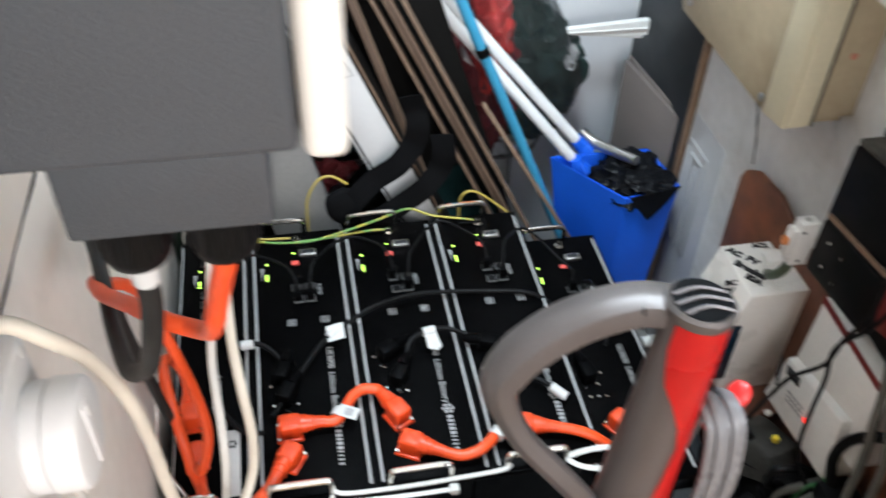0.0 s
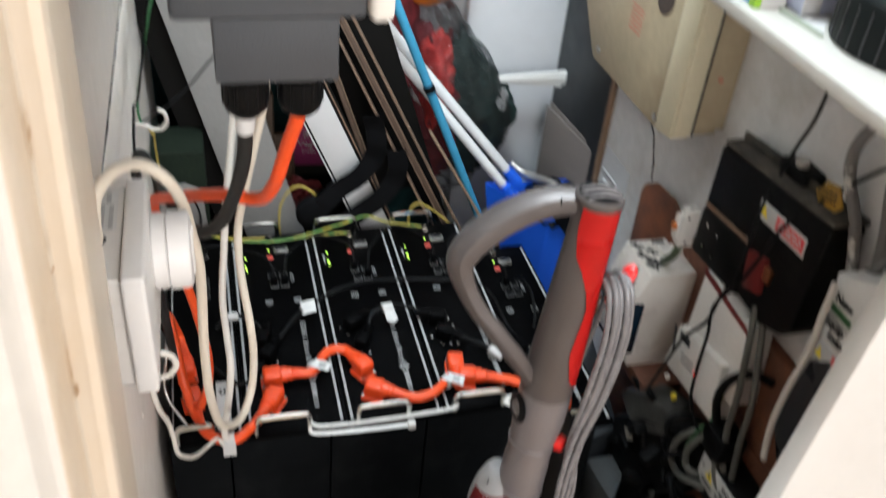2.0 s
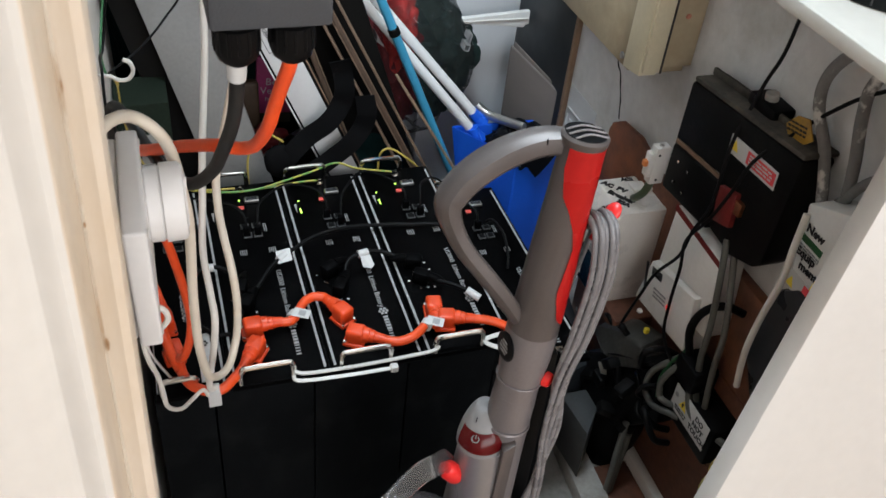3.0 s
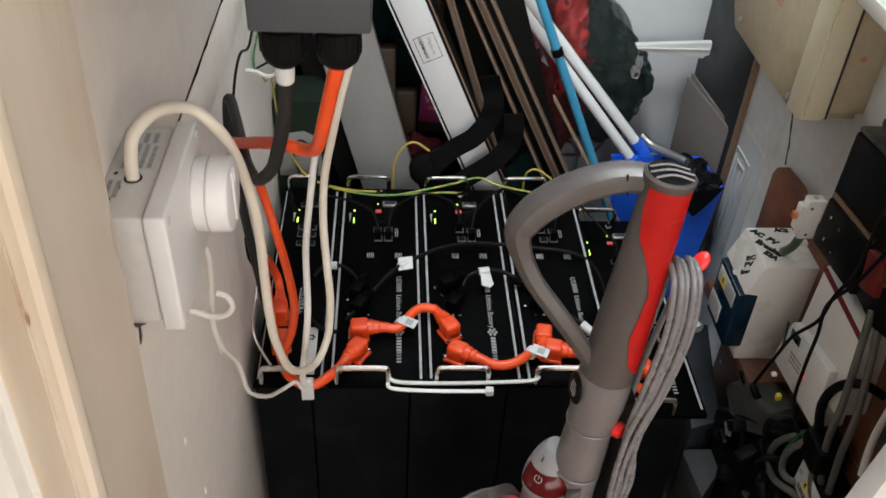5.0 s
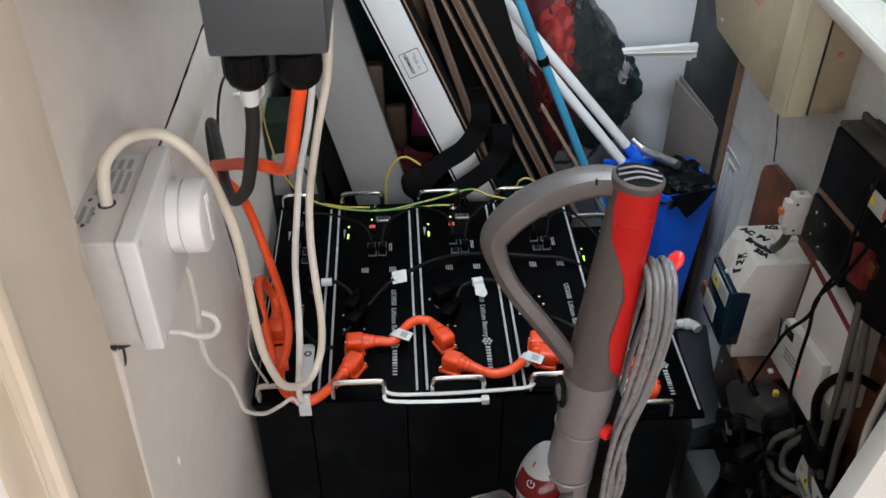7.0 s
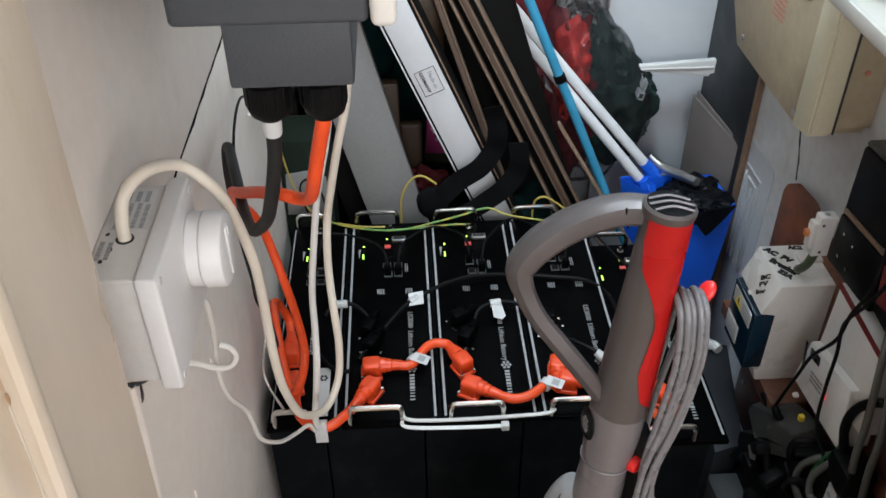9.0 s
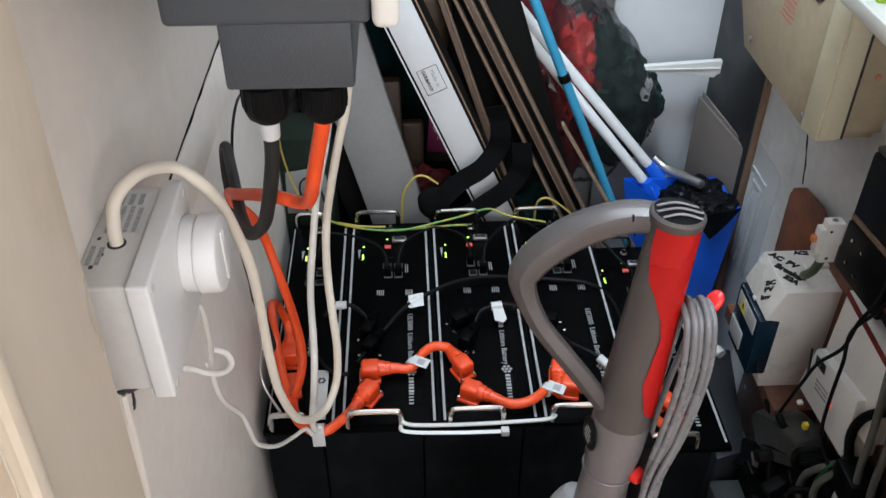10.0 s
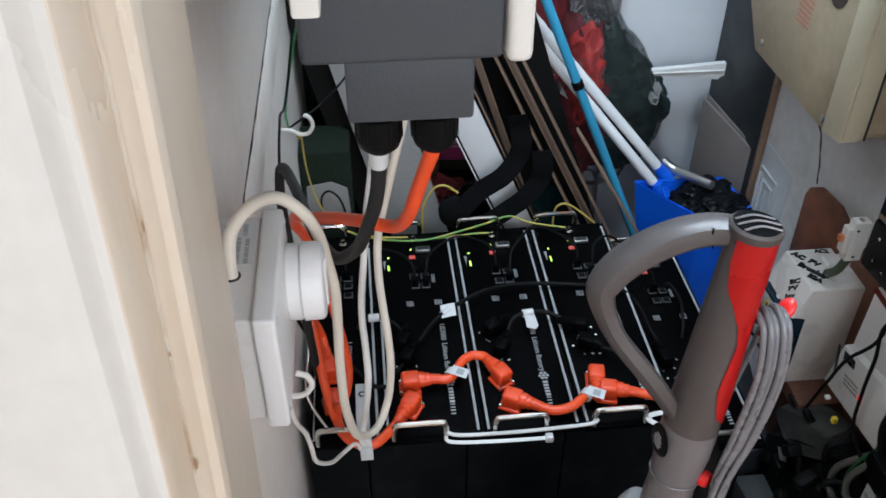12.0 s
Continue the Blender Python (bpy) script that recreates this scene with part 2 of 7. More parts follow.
NAVY = material("navy_window_plastic", (0.006, 0.022, 0.042), 0.18, var=0.1, bump=0.0)
WARN_YELLOW = material("warning_yellow", (0.85, 0.66, 0.05), 0.5, var=0.04, bump=0)
FADED_RED = material("faded_red_stamp", (0.5, 0.2, 0.14), 0.6, var=0.1, bump=0)
WARN_RED = material("warning_red", (0.7, 0.05, 0.06), 0.5, var=0.04, bump=0)
INK = material("black_ink", (0.01, 0.01, 0.012), 0.6, var=0, bump=0)
COPPER = material("copper_contact", (0.6, 0.25, 0.12), 0.35, 1.0, var=0.1)
GREY_CONDUIT = material("grey_lead_cable", (0.17, 0.165, 0.16), 0.6, var=0.2, scale=30, bump=0.3, second=(0.6, 0.58, 0.54), second_at=0.6, soft=0.03)
GREY_CABLE = material("grey_twin_cable", (0.1, 0.1, 0.088), 0.5, var=0.2, scale=30, bump=0.06)
GREEN_WIRE = material("green_wire", (0.02, 0.11, 0.035), 0.45, var=0.1, bump=0.02)
LIGHT_BLUE_BOX = material("blue_printed_carton", (0.03, 0.3, 0.62), 0.4, var=0.12, scale=9, bump=0.02)
LIME = material("lime_print", (0.23, 0.44, 0.025), 0.45, var=0.1, bump=0)
GREEN_BAG = material("pale_green_bag", (0.19, 0.34, 0.17), 0.45, var=0.12, scale=14, bump=0.25)
POT_BLACK = material("black_ribbed_pot", (0.006, 0.0075, 0.0075), 0.45, var=0.2, bump=0.05, spec=0.12)
DARK_BLUE_PACK = material("deep_blue_packet", (0.02, 0.075, 0.32), 0.35, var=0.15, scale=14, bump=0.1)
LID_GREEN = material("dark_green_lid", (0.018, 0.034, 0.024), 0.55, var=0.25, scale=20, bump=0.1, spec=0.15)
PALE_GREEN_CARD = material("pale_grey_green_card", (0.27, 0.31, 0.24), 0.6, var=0.15, scale=30, bump=0.05)
PACK_BLUE = material("lilac_packet", (0.4, 0.43, 0.56), 0.4, var=0.2, scale=14, bump=0.1)
MAGENTA = material("magenta_packet", (0.42, 0.05, 0.18), 0.45, var=0.12, scale=14, bump=0.05)
TAN = material("tan_packet", (0.045, 0.026, 0.014), 0.5, var=0.25, scale=14, bump=0.05)
DARK_OLIVE = material("dark_green_card", (0.012, 0.018, 0.012), 0.75, var=0.3, scale=14, bump=0.1, spec=0.1)
OLIVE = material("olive_carton", (0.034, 0.035, 0.022), 0.6, var=0.2, scale=12, bump=0.1)
RUBBLE = material("dirty_plaster", (0.36, 0.34, 0.31), 0.85, var=0.2, scale=14, bump=0.4, second=(0.2, 0.16, 0.12), second_at=0.58)
OCHRE = material("ochre_tag_plastic", (0.4, 0.22, 0.025), 0.5, var=0.15, scale=30, bump=0.05, second=(0.25, 0.15, 0.04), second_at=0.6)
ORANGE_CAP = material("orange_cap", (0.6, 0.2, 0.06), 0.5, var=0.05)


def film_material(name, wrinkle=0.7, haze_share=0.012):
    """Thin clear film: see-through, with a wrinkled gloss."""
    m = bpy.data.materials.new(name)
    m.use_nodes = True
    n, l = m.node_tree.nodes, m.node_tree.links
    n.remove(n["Principled BSDF"])
    tr, gl, mix, fr = n.new("ShaderNodeBsdfTransparent"), n.new("ShaderNodeBsdfGlossy"), n.new("ShaderNodeMixShader"), n.new("ShaderNodeFresnel")
    gl.inputs["Roughness"].default_value = 0.14
    tr.inputs["Color"].default_value = (0.93, 0.94, 0.95, 1)
    co, nz, wv, bp = n.new("ShaderNodeTexCoord"), n.new("ShaderNodeTexNoise"), n.new("ShaderNodeMapping"), n.new("ShaderNodeBump")
    wv.inputs["Scale"].default_value = (26, 26, 9)
    nz.inputs["Scale"].default_value, nz.inputs["Detail"].default_value, nz.inputs["Distortion"].default_value = 1.6, 3, 1.2
    bp.inputs["Strength"].default_value, bp.inputs["Distance"].default_value = wrinkle, 0.02
    l.new(co.outputs["Object"], wv.inputs[0])
    l.new(wv.outputs[0], nz.inputs[0])
    l.new(nz.outputs[0], bp.inputs["Height"])
    l.new(bp.outputs[0], gl.inputs["Normal"])
    l.new(bp.outputs[0], fr.inputs["Normal"])
    fr.inputs["IOR"].default_value = 1.42
    half = n.new("ShaderNodeMath")
    half.operation = "MULTIPLY"
    half.inputs[1].default_value = 0.8
    l.new(fr.outputs[0], half.inputs[0])
    l.new(half.outputs[0], mix.inputs[0])
    l.new(tr.outputs[0], mix.inputs[1])
    l.new(gl.outputs[0], mix.inputs[2])
    haze, df = n.new("ShaderNodeMixShader"), n.new("ShaderNodeBsdfDiffuse")
    haze.inputs[0].default_value = haze_share
    df.inputs["Color"].default_value = (0.8, 0.82, 0.84, 1)
    l.new(mix.outputs[0], haze.inputs[1])
    l.new(df.outputs[0], haze.inputs[2])
    l.new(haze.outputs[0], n["Material Output"].inputs["Surface"])
    return m


FILM = film_material("clear_bag_film")
CLEAR = film_material("clear_bin_plastic", 0.05, 0.02)

# ---- mesh helpers ----
WORLD_OF = {}


def thing(name, base, label, category, group="", kind=""):
    ob = new(name)
    ob.empty_display_size = 0.02
    ob.location = base
    WORLD_OF[ob] = Matrix.Translation(base)
    return tagged(ob, label, category, group, kind)


def mesh_of(name, bm, mat, smooth=35):
    me = bpy.data.meshes.new(name)
    bmesh.ops.recalc_face_normals(bm, faces=bm.faces)
    bm.to_mesh(me)
    bm.free()
    me.materials.append(mat)
    if smooth:
        me.polygons.foreach_set("use_smooth", [True] * len(me.polygons))
        me.set_sharp_from_angle(angle=radians(smooth))
    return me


def part(name, bm, mat, parent, label="", smooth=35):
    """One mesh under a thing or a part; the bmesh is in the place's own coordinates."""
    ob = new(name, mesh_of(name, bm, mat, smooth))
    ob.parent = parent
    ob.matrix_parent_inverse = WORLD_OF[parent].inverted()
    WORLD_OF[ob] = Matrix.Identity(4)
    if label:
        ob["label"] = label
    return ob


def single(name, bm, mat, label, category, group="", kind="", smooth=35):
    """A thing that is one mesh."""
    ob = new(name, mesh_of(name, bm, mat, smooth))
    WORLD_OF[ob] = Matrix.Identity(4)
    return tagged(ob, label, category, group, kind)


def box(x0, x1, y0, y1, z0, z1, bev=0.002, seg=2, bm=None, m=None):
    own = bmesh.new()
    bmesh.ops.create_cube(own, size=1)
    sx, sy, sz = x1 - x0, y1 - y0, z1 - z0
    for v in own.verts:
        v.co = Vector((x0 + sx * (v.co.x + 0.5), y0 + sy * (v.co.y + 0.5), z0 + sz * (v.co.z + 0.5)))
    if bev:
        bmesh.ops.bevel(own, geom=own.edges[:], offset=min(bev, 0.45 * min(abs(sx), abs(sy), abs(sz))), segments=seg, profile=0.5, affect="EDGES")
    if m:
        bmesh.ops.transform(own, matrix=m, verts=own.verts[:])
    return merge(bm, own)


def merge(bm, own):
    if bm is None:
        return own
    me = bpy.data.meshes.new("tmp")
    own.to_mesh(me)
    own.free()
    bm.from_mesh(me)
    bpy.data.meshes.remove(me)
    return bm


def axes(origin, right, up):
    """A pose with x along right, y near up, z out of the face."""
    r = Vector(right).normalized()
    o = r.cross(Vector(up)).normalized()
    u = o.cross(r)
    return Matrix(((r.x, u.x, o.x, origin[0]), (r.y, u.y, o.y, origin[1]), (r.z, u.z, o.z, origin[2]), (0, 0, 0, 1)))


def lathe(p0, p1, profile, n=28, bm=None, squash=1.0):
    """A turned solid on the axis p0 to p1; profile: (share of the length, radius)."""
    own = bmesh.new()
    a, b = Vector(p0), Vector(p1)
    turn = (b - a).to_track_quat("Z", "Y").to_matrix()
    rings = []
    for s, r in profile:
        c = a + (b - a) * s
        rings.append([own.verts.new(c + turn @ Vector((r * math.cos(2 * math.pi * i / n), squash * r * math.sin(2 * math.pi * i / n), 0))) for i in range(n)])
    for q, w in zip(rings, rings[1:]):
        for i in range(n):
            own.faces.new((q[i], q[(i + 1) % n], w[(i + 1) % n], w[i]))
    own.faces.new(rings[0][::-1])
    own.faces.new(rings[-1])
    return merge(bm, own)


def rod(p0, p1, r, n=20, bm=None, bev=0.15):
    d = min(bev * r / max((Vector(p1) - Vector(p0)).length, 1e-6), 0.4)
    return lathe(p0, p1, ((0, r * (1 - bev)), (d, r), (1 - d, r), (1, r * (1 - bev))), n, bm)


def curve_points(pts, per=8, closed=False):
    p = [Vector(q) for q in pts]
    out = []
    count = len(p) if closed else len(p) - 1
    for i in range(count):
        if closed:
            a, b, c, d = p[i - 1], p[i], p[(i + 1) % len(p)], p[(i + 2) % len(p)]
        else:
            a, b, c, d = p[max(i - 1, 0)], p[i], p[i + 1], p[min(i + 2, len(p) - 1)]
        for k in range(per):
            t = k / per
            out.append(0.5 * ((2 * b) + (c - a) * t + (2 * a - 5 * b + 4 * c - d) * t * t + (3 * b - a - 3 * c + d) * t ** 3))
    if not closed:
        out.append(p[-1])
    return out


def sweep(pts, r, n=14, per=8, bm=None, flat=None, smooth=True, radii=None, closed=False):
    """A tube along a smooth line through pts; flat: (half width, half thickness) for a strip, its width across up."""
    own = bmesh.new()
    line = curve_points(pts, per, closed) if smooth else [Vector(q) for q in pts]
    side = None
    rings = []
    m = len(line)
    for i, c in enumerate(line):
        d = (line[(i + 1) % m] - line[i - 1]) if closed else (line[min(i + 1, m - 1)] - line[max(i - 1, 0)])
        d = d.normalized() if d.length > 1e-9 else Vector((0, 0, 1))
        if side is None:
            side = d.orthogonal().normalized() if not flat else d.cross(Vector((0, 0, 1))).normalized()
        side = (side - d * side.dot(d)).normalized()
        other = d.cross(side)
        rr = r if radii is None else np.interp(i / max(m - 1, 1), np.linspace(0, 1, len(radii)), radii)
        if flat:
            w, h = flat
            rings.append([own.verts.new(c + side * (w * x) + other * (h * y)) for x, y in ((-1, -1), (1, -1), (1, 1), (-1, 1))])
        else:
            rings.append([own.verts.new(c + (side * math.cos(2 * math.pi * k / n) + other * math.sin(2 * math.pi * k / n)) * rr) for k in range(n)])
    k = len(rings[0])
    pairs = list(zip(rings, rings[1:])) + ([(rings[-1], rings[0])] if closed else [])
    for q, w in pairs:
        for i in range(k):
            own.faces.new((q[i], q[(i + 1) % k], w[(i + 1) % k], w[i]))
    if not closed:
        own.faces.new(rings[0][::-1])
        own.faces.new(rings[-1])
    return merge(bm, own)


def prism(points, push, bm=None, bev=0.0):
    """A solid from a plane outline pushed along a vector."""
    own = bmesh.new()
    a = [own.verts.new(Vector(p)) for p in points]
    b = [own.verts.new(Vector(p) + Vector(push)) for p in points]
    n = len(a)
    own.faces.new(a)
    own.faces.new(b[::-1])
    for i in range(n):
        own.faces.new((a[i], b[i], b[(i + 1) % n], a[(i + 1) % n]))
    if bev:
        bmesh.ops.bevel(own, geom=own.edges[:], offset=bev, segments=2, profile=0.5, affect="EDGES")
    return merge(bm, own)


def lump(centre, radii, seed, amp=0.18, freq=9.0, sub=4, crease=0.0, bm=None):
    """A soft, folded mass."""
    own = bmesh.new()
    bmesh.ops.create_icosphere(own, subdivisions=sub, radius=1)
    off = Vector((seed * 7.3, seed * 3.1, seed * 5.7))
    for v in own.verts:
        d = v.co.normalized()
        p = Vector((d.x * radii[0], d.y * radii[1], d.z * radii[2]))
        k = 1 + amp * noise.noise(p * freq + off) + 0.4 * amp * noise.noise(p * freq * 2.7 + off)
        k -= crease * abs(noise.noise(p * freq * 1.7 - off))
        v.co = Vector(centre) + p * k
    return merge(bm, own)


def writing(words, size, m, mat, parent, name="lettering", depth=0.0004, bold=0.0):
    """Words in the built-in font, in the plane of the pose m (x along the line, z out of the face)."""
    cu = bpy.data.curves.new("words", "FONT")
    cu.body, cu.size, cu.extrude, cu.offset = words, size, depth, bold
    cu.resolution_u = 2
    tmp = bpy.data.objects.new("words", cu)
    scene.collection.objects.link(tmp)
    me = bpy.data.meshes.new_from_object(tmp.evaluated_get(bpy.context.evaluated_depsgraph_get()))
    bpy.data.objects.remove(tmp)
    me.transform(m)
    me.materials.clear()
    me.materials.append(mat)
    ob = new(name, me)
    ob.parent = parent
    ob.matrix_parent_inverse = WORLD_OF[parent].inverted()
    WORLD_OF[ob] = Matrix.Identity(4)
    return ob


def plate(m, x0, x1, y0, y1, thick, mat, parent, name="plate", label="", bev=0.0002):
    """A thin piece lying on the face of the pose m."""
    return part(name, box(x0, x1, y0, y1, 0, thick, bev, 1, m=m), mat, parent, label)



def blank(m, x0, y0, w, h, rows, mat, parent, seed=1):
    """Small print that cannot be read: rows of plain bars."""
    rng = random.Random(seed)
    bm = None
    for i in range(rows):
        y = y0 + h * (i + 0.25) / rows
        x = x0
        while x < x0 + w * 0.97:
            ww = min(rng.uniform(0.12, 0.3) * w, x0 + w - x)
            bm = box(x, x + ww, y, y + h / rows * 0.5, 0, 0.0004, 0, 1, bm, m)
            x += ww + 0.04 * w
    return part("small_print", bm, mat, parent, smooth=0)

# ---- the cupboard and the hall in front of it ----
XL, XR, YB, YF, ZT = -0.113, 0.724, 0.86, -0.4, 2.25
single("floor", box(-0.3, 0.95, -0.5, 1.0, -0.1, 0.0, 0), FLOOR, "dusty grey concrete floor of the cupboard", "floor", kind="structure", smooth=0)
single("hall_floor", box(-1.6, 2.4, -2.8, -0.5, -0.1, 0.004, 0), HALL_FLOOR, "dark wooden hall floor", "floor", kind="structure", smooth=0)
single("wall_back", box(-0.3, 0.95, YB, YB + 0.1, 0, ZT, 0), BACK_WHITE, "smooth white back wall of the cupboard", "wall", kind="structure", smooth=0)
single("wall_right", box(XR, XR + 0.1, YF, YB, 0, ZT, 0), WALL_COOL, "rough chalky white wall behind the meters", "wall", kind="structure", smooth=0)
# unseen ceiling, with an opening left for the added overhead lamp
ceil_bm = None
for q in ((-0.3, 0.02, YF, YB), (0.4, 0.95, YF, YB), (0.02, 0.4, YF, -0.25), (0.02, 0.4, 0.22, YB)):
    ceil_bm = box(q[0], q[1], q[2], q[3], ZT, ZT + 0.08, 0, 1, ceil_bm)
single("ceiling", ceil_bm, CEILING, "white cupboard ceiling with an opening for an added lamp", "ceiling", kind="structure", smooth=0)
single("hall_ceiling", box(-1.6, 2.4, -2.8, YF, 2.4, 2.5, 0), CEILING, "white hall ceiling", "ceiling", kind="structure", smooth=0)
# left wall: an upper board, an open joint and a lower board
left_wall = single("wall_left", box(XL - 0.1, XL, YF, YB, 0, 0.8785, 0), WALL, "painted white side wall of the cupboard", "wall", kind="structure", smooth=0)
part("upper_board", box(XL - 0.1, XL + 0.0005, YF, YB, 0.8815, ZT, 0.001), WALL, left_wall)
part("joint_backing", box(XL - 0.1, XL - 0.0008, YF, YB, 0.8787, 0.8813, 0), STRAP, left_wall, smooth=0)
rng = random.Random(12)
jag = [(XL + 0.0004, -0.36 + 0.03 * k, 0.88 + rng.uniform(-0.0012, 0.0012)) for k in range(40)]
part("ragged_joint", sweep(jag, 0.001, 6, 3, radii=[rng.uniform(0.0003, 0.0017) for k in range(60)]), STRAP, left_wall, "dark ragged gap where two boards meet")
part("cover_strip", box(XL - 0.02, XL + 0.0016, YF, YB, 0.812, 0.8778, 0.0006), WALL, left_wall)
part("plaster_ridge", sweep([(XL, -0.325, 0.838), (XL + 0.001, -0.33, 0.80), (XL + 0.001, -0.336, 0.76), (XL, -0.342, 0.7), (XL, -0.35, 0.62), (XL, -0.352, 0.4), (XL, -0.35, 0.0)], 0.0045, 10), WALL, left_wall)
part("scuff", sweep([(XL + 0.001, -0.334, 0.85), (XL + 0.0012, -0.325, 0.84), (XL + 0.0012, -0.31, 0.826), (XL + 0.001, -0.293, 0.811)], 0.0018, 6, radii=(0.0008, 0.0026, 0.0018, 0.0006)), SMOKE, left_wall, "dark scuff in the paint")
part("scuff", lump((XL + 0.001, -0.311, 0.817), (0.0012, 0.0045, 0.009), 92, 0.4, 200, 3), SMOKE, left_wall, "dark scuff in the paint")
for k, (y, z, r) in enumerate(((-0.2, 0.79, 0.004), (-0.17, 0.8, 0.003), (-0.26, 0.62, 0.004), (-0.33, 0.6, 0.003), (-0.12, 0.66, 0.003), (-0.23, 0.5, 0.004), (-0.3, 0.52, 0.0025), (-0.08, 0.56, 0.003))):
    part("paint_blob", lump((XL, y, z), (0.0018, r * 0.6, r * 1.4), 80 + k, 0.3, 150, 3), WALL, left_wall)
# front wall, left of, right of and above the opening
single("wall_front_left", box(-1.6, -0.16, YF - 0.12, YF, 0, 2.4, 0), WALL, "white hall wall beside the cupboard door", "wall", kind="structure", smooth=0)
single("wall_front_right", box(0.86, 2.4, YF - 0.12, YF, 0, 2.4, 0), WALL, "white hall wall beside the cupboard door", "wall", kind="structure", smooth=0)
single("wall_front_top", box(-0.16, 0.86, YF - 0.12, YF, 2.02, 2.4, 0), WALL, "white hall wall over the cupboard door", "wall", kind="structure", smooth=0)
single("wall_hall_left", box(-1.7, -1.6, -2.8, YF, 0, 2.4, 0), WALL, "white hall wall", "wall", kind="structure", smooth=0)
single("wall_hall_right", box(2.4, 2.5, -2.8, YF, 0, 2.4, 0), WALL, "white hall wall", "wall", kind="structure", smooth=0)
# the wall behind, with a glazed opening
for nm, q in (("wall_hall_end_left", (-1.6, -0.67, 0, 2.4)), ("wall_hall_end_right", (2.17, 2.4, 0, 2.4)), ("wall_hall_end_low", (-0.67, 2.17, 0, 1.0)), ("wall_hall_end_top", (-0.67, 2.17, 2.3, 2.4))):
    single(nm, box(q[0], q[1], -2.8, -2.7, q[2], q[3], 0), WALL, "white hall end wall round the window", "wall", kind="structure", smooth=0)

# door frame: lining, bead and moulded architrave, cream gloss over old brown paint; the old frame leans a little
frame_left = thing("door_frame", (-0.12, -0.46, 0), "cream gloss-painted moulded door frame with brown stains and chipped edges", "door frame", kind="structure")
LEAN = Matrix(((1, 0, 0.0233, -0.0256), (0, 1, 0.0231, -0.0254), (0, 0, 1, 0), (0, 0, 0, 1)))


def upright(outline, z0=0.0, z1=2.0, bev=0.0):
    """A moulding: a plan outline run up the leaning frame."""
    bm = prism([(x, y, z0) for x, y in outline], (0, 0, z1 - z0), bev=bev)
    bmesh.ops.transform(bm, matrix=LEAN, verts=bm.verts[:])
    return bm


part("lining", upright(((-0.16, -0.515), (-0.16, -0.399), (-0.0755, -0.399), (-0.0738, -0.401), (-0.0742, -0.515))), GLOSS_CREAM, frame_left)
part("bead", upright(((-0.16, -0.515), (-0.0755, -0.508), (-0.0685, -0.5095), (-0.0655, -0.5135), (-0.065, -0.518), (-0.0668, -0.5222), (-0.0705, -0.5235), (-0.0745, -0.5215), (-0.079, -0.5205), (-0.16, -0.5205))), GLOSS_CREAM, frame_left, "rounded cream bead")
part("inner_moulding", upright(((-0.15, -0.515), (-0.0782, -0.515), (-0.0786, -0.522), (-0.0798, -0.535), (-0.0806, -0.542), (-0.0825, -0.5452), (-0.0862, -0.5464), (-0.09, -0.5458), (-0.0935, -0.5436), (-0.097, -0.5424), (-0.15, -0.5424))), GLOSS_CREAM, frame_left)
part("architrave", upright(((-0.2, -0.518), (-0.083, -0.518), (-0.0832, -0.5455), (-0.0862, -0.5474), (-0.0898, -0.5468), (-0.0928, -0.5446), (-0.0958, -0.5434), (-0.099, -0.5444), (-0.102, -0.5472), (-0.107, -0.5488), (-0.2, -0.5496)), 0, 2.05), FRAME_WHITE, frame_left, "white gloss architrave with a worn cove")
rng = random.Random(7)
stain = [LEAN @ Vector((-0.0783 + rng.uniform(-0.0004, 0.0004), -0.5212, 0.05 * k)) for k in range(41)]
part("stained_corner", sweep(stain, 0.0012, 6, 4, radii=[rng.uniform(0.0005, 0.0019) for k in range(120)]), GLOSS_STAINED, frame_left, "brown stains bleeding along the inner corner")
for k in range(9):
    z = 0.62 + 0.07 * k + rng.uniform(-0.03, 0.03)
    p = LEAN @ Vector((-0.0779 + rng.uniform(0, 0.001), -0.5219, z))
    part("paint_chip", lump(p, (rng.uniform(0.0003, 0.0007), 0.0005, rng.uniform(0.001, 0.0035)), 70 + k, 0.5, 300, 2), STAIN_BROWN, frame_left, "brown paint showing where the cream is chipped")
frame_right = thing("door_frame", (0.86, -0.42, 0), "white gloss-painted door frame", "door frame", kind="structure")
part("lining", box(0.83, 0.9, -0.524, YF, 0, 2.0, 0.003), GLOSS_WHITE, frame_right)
part("head", box(-0.0775, 0.83, -0.524, YF, 1.985, 2.02, 0.003), GLOSS_WHITE, frame_right)

# white board that leans on the right side of the opening
d = Vector((0.277, 0.151, 0.949))
low = Vector((0.52, -0.351, 0.608)) - d * (0.608 / d.z)
lean = axes(low, (0.965, -0.15, -0.258), d)
single("leaning_board", box(0.0, 0.55, 0, 1.02, -0.03, 0.0, 0.002, m=lean), BOARD_WHITE, "plain white board leaning in the cupboard doorway", "board")

# ---- battery modules stood on end ----
PITCH, BZ, BL = 0.134, 0.42, 0.442


def handle(parent, x0, x1, y, z):
    """A bent bar with its two feet."""
    r = 0.004
    h = part("handle", sweep([(x0, y, z - 0.004), (x0, y, z + 0.016), (x0 + 0.002, y, z + 0.024), (x0 + 0.009, y, z + 0.0275), (x1 - 0.009, y, z + 0.0275), (x1 - 0.002, y, z + 0.024), (x1, y, z + 0.016), (x1, y, z - 0.004)], r, 10, 5), CHROME, parent, "polished steel bar handle")
    return h


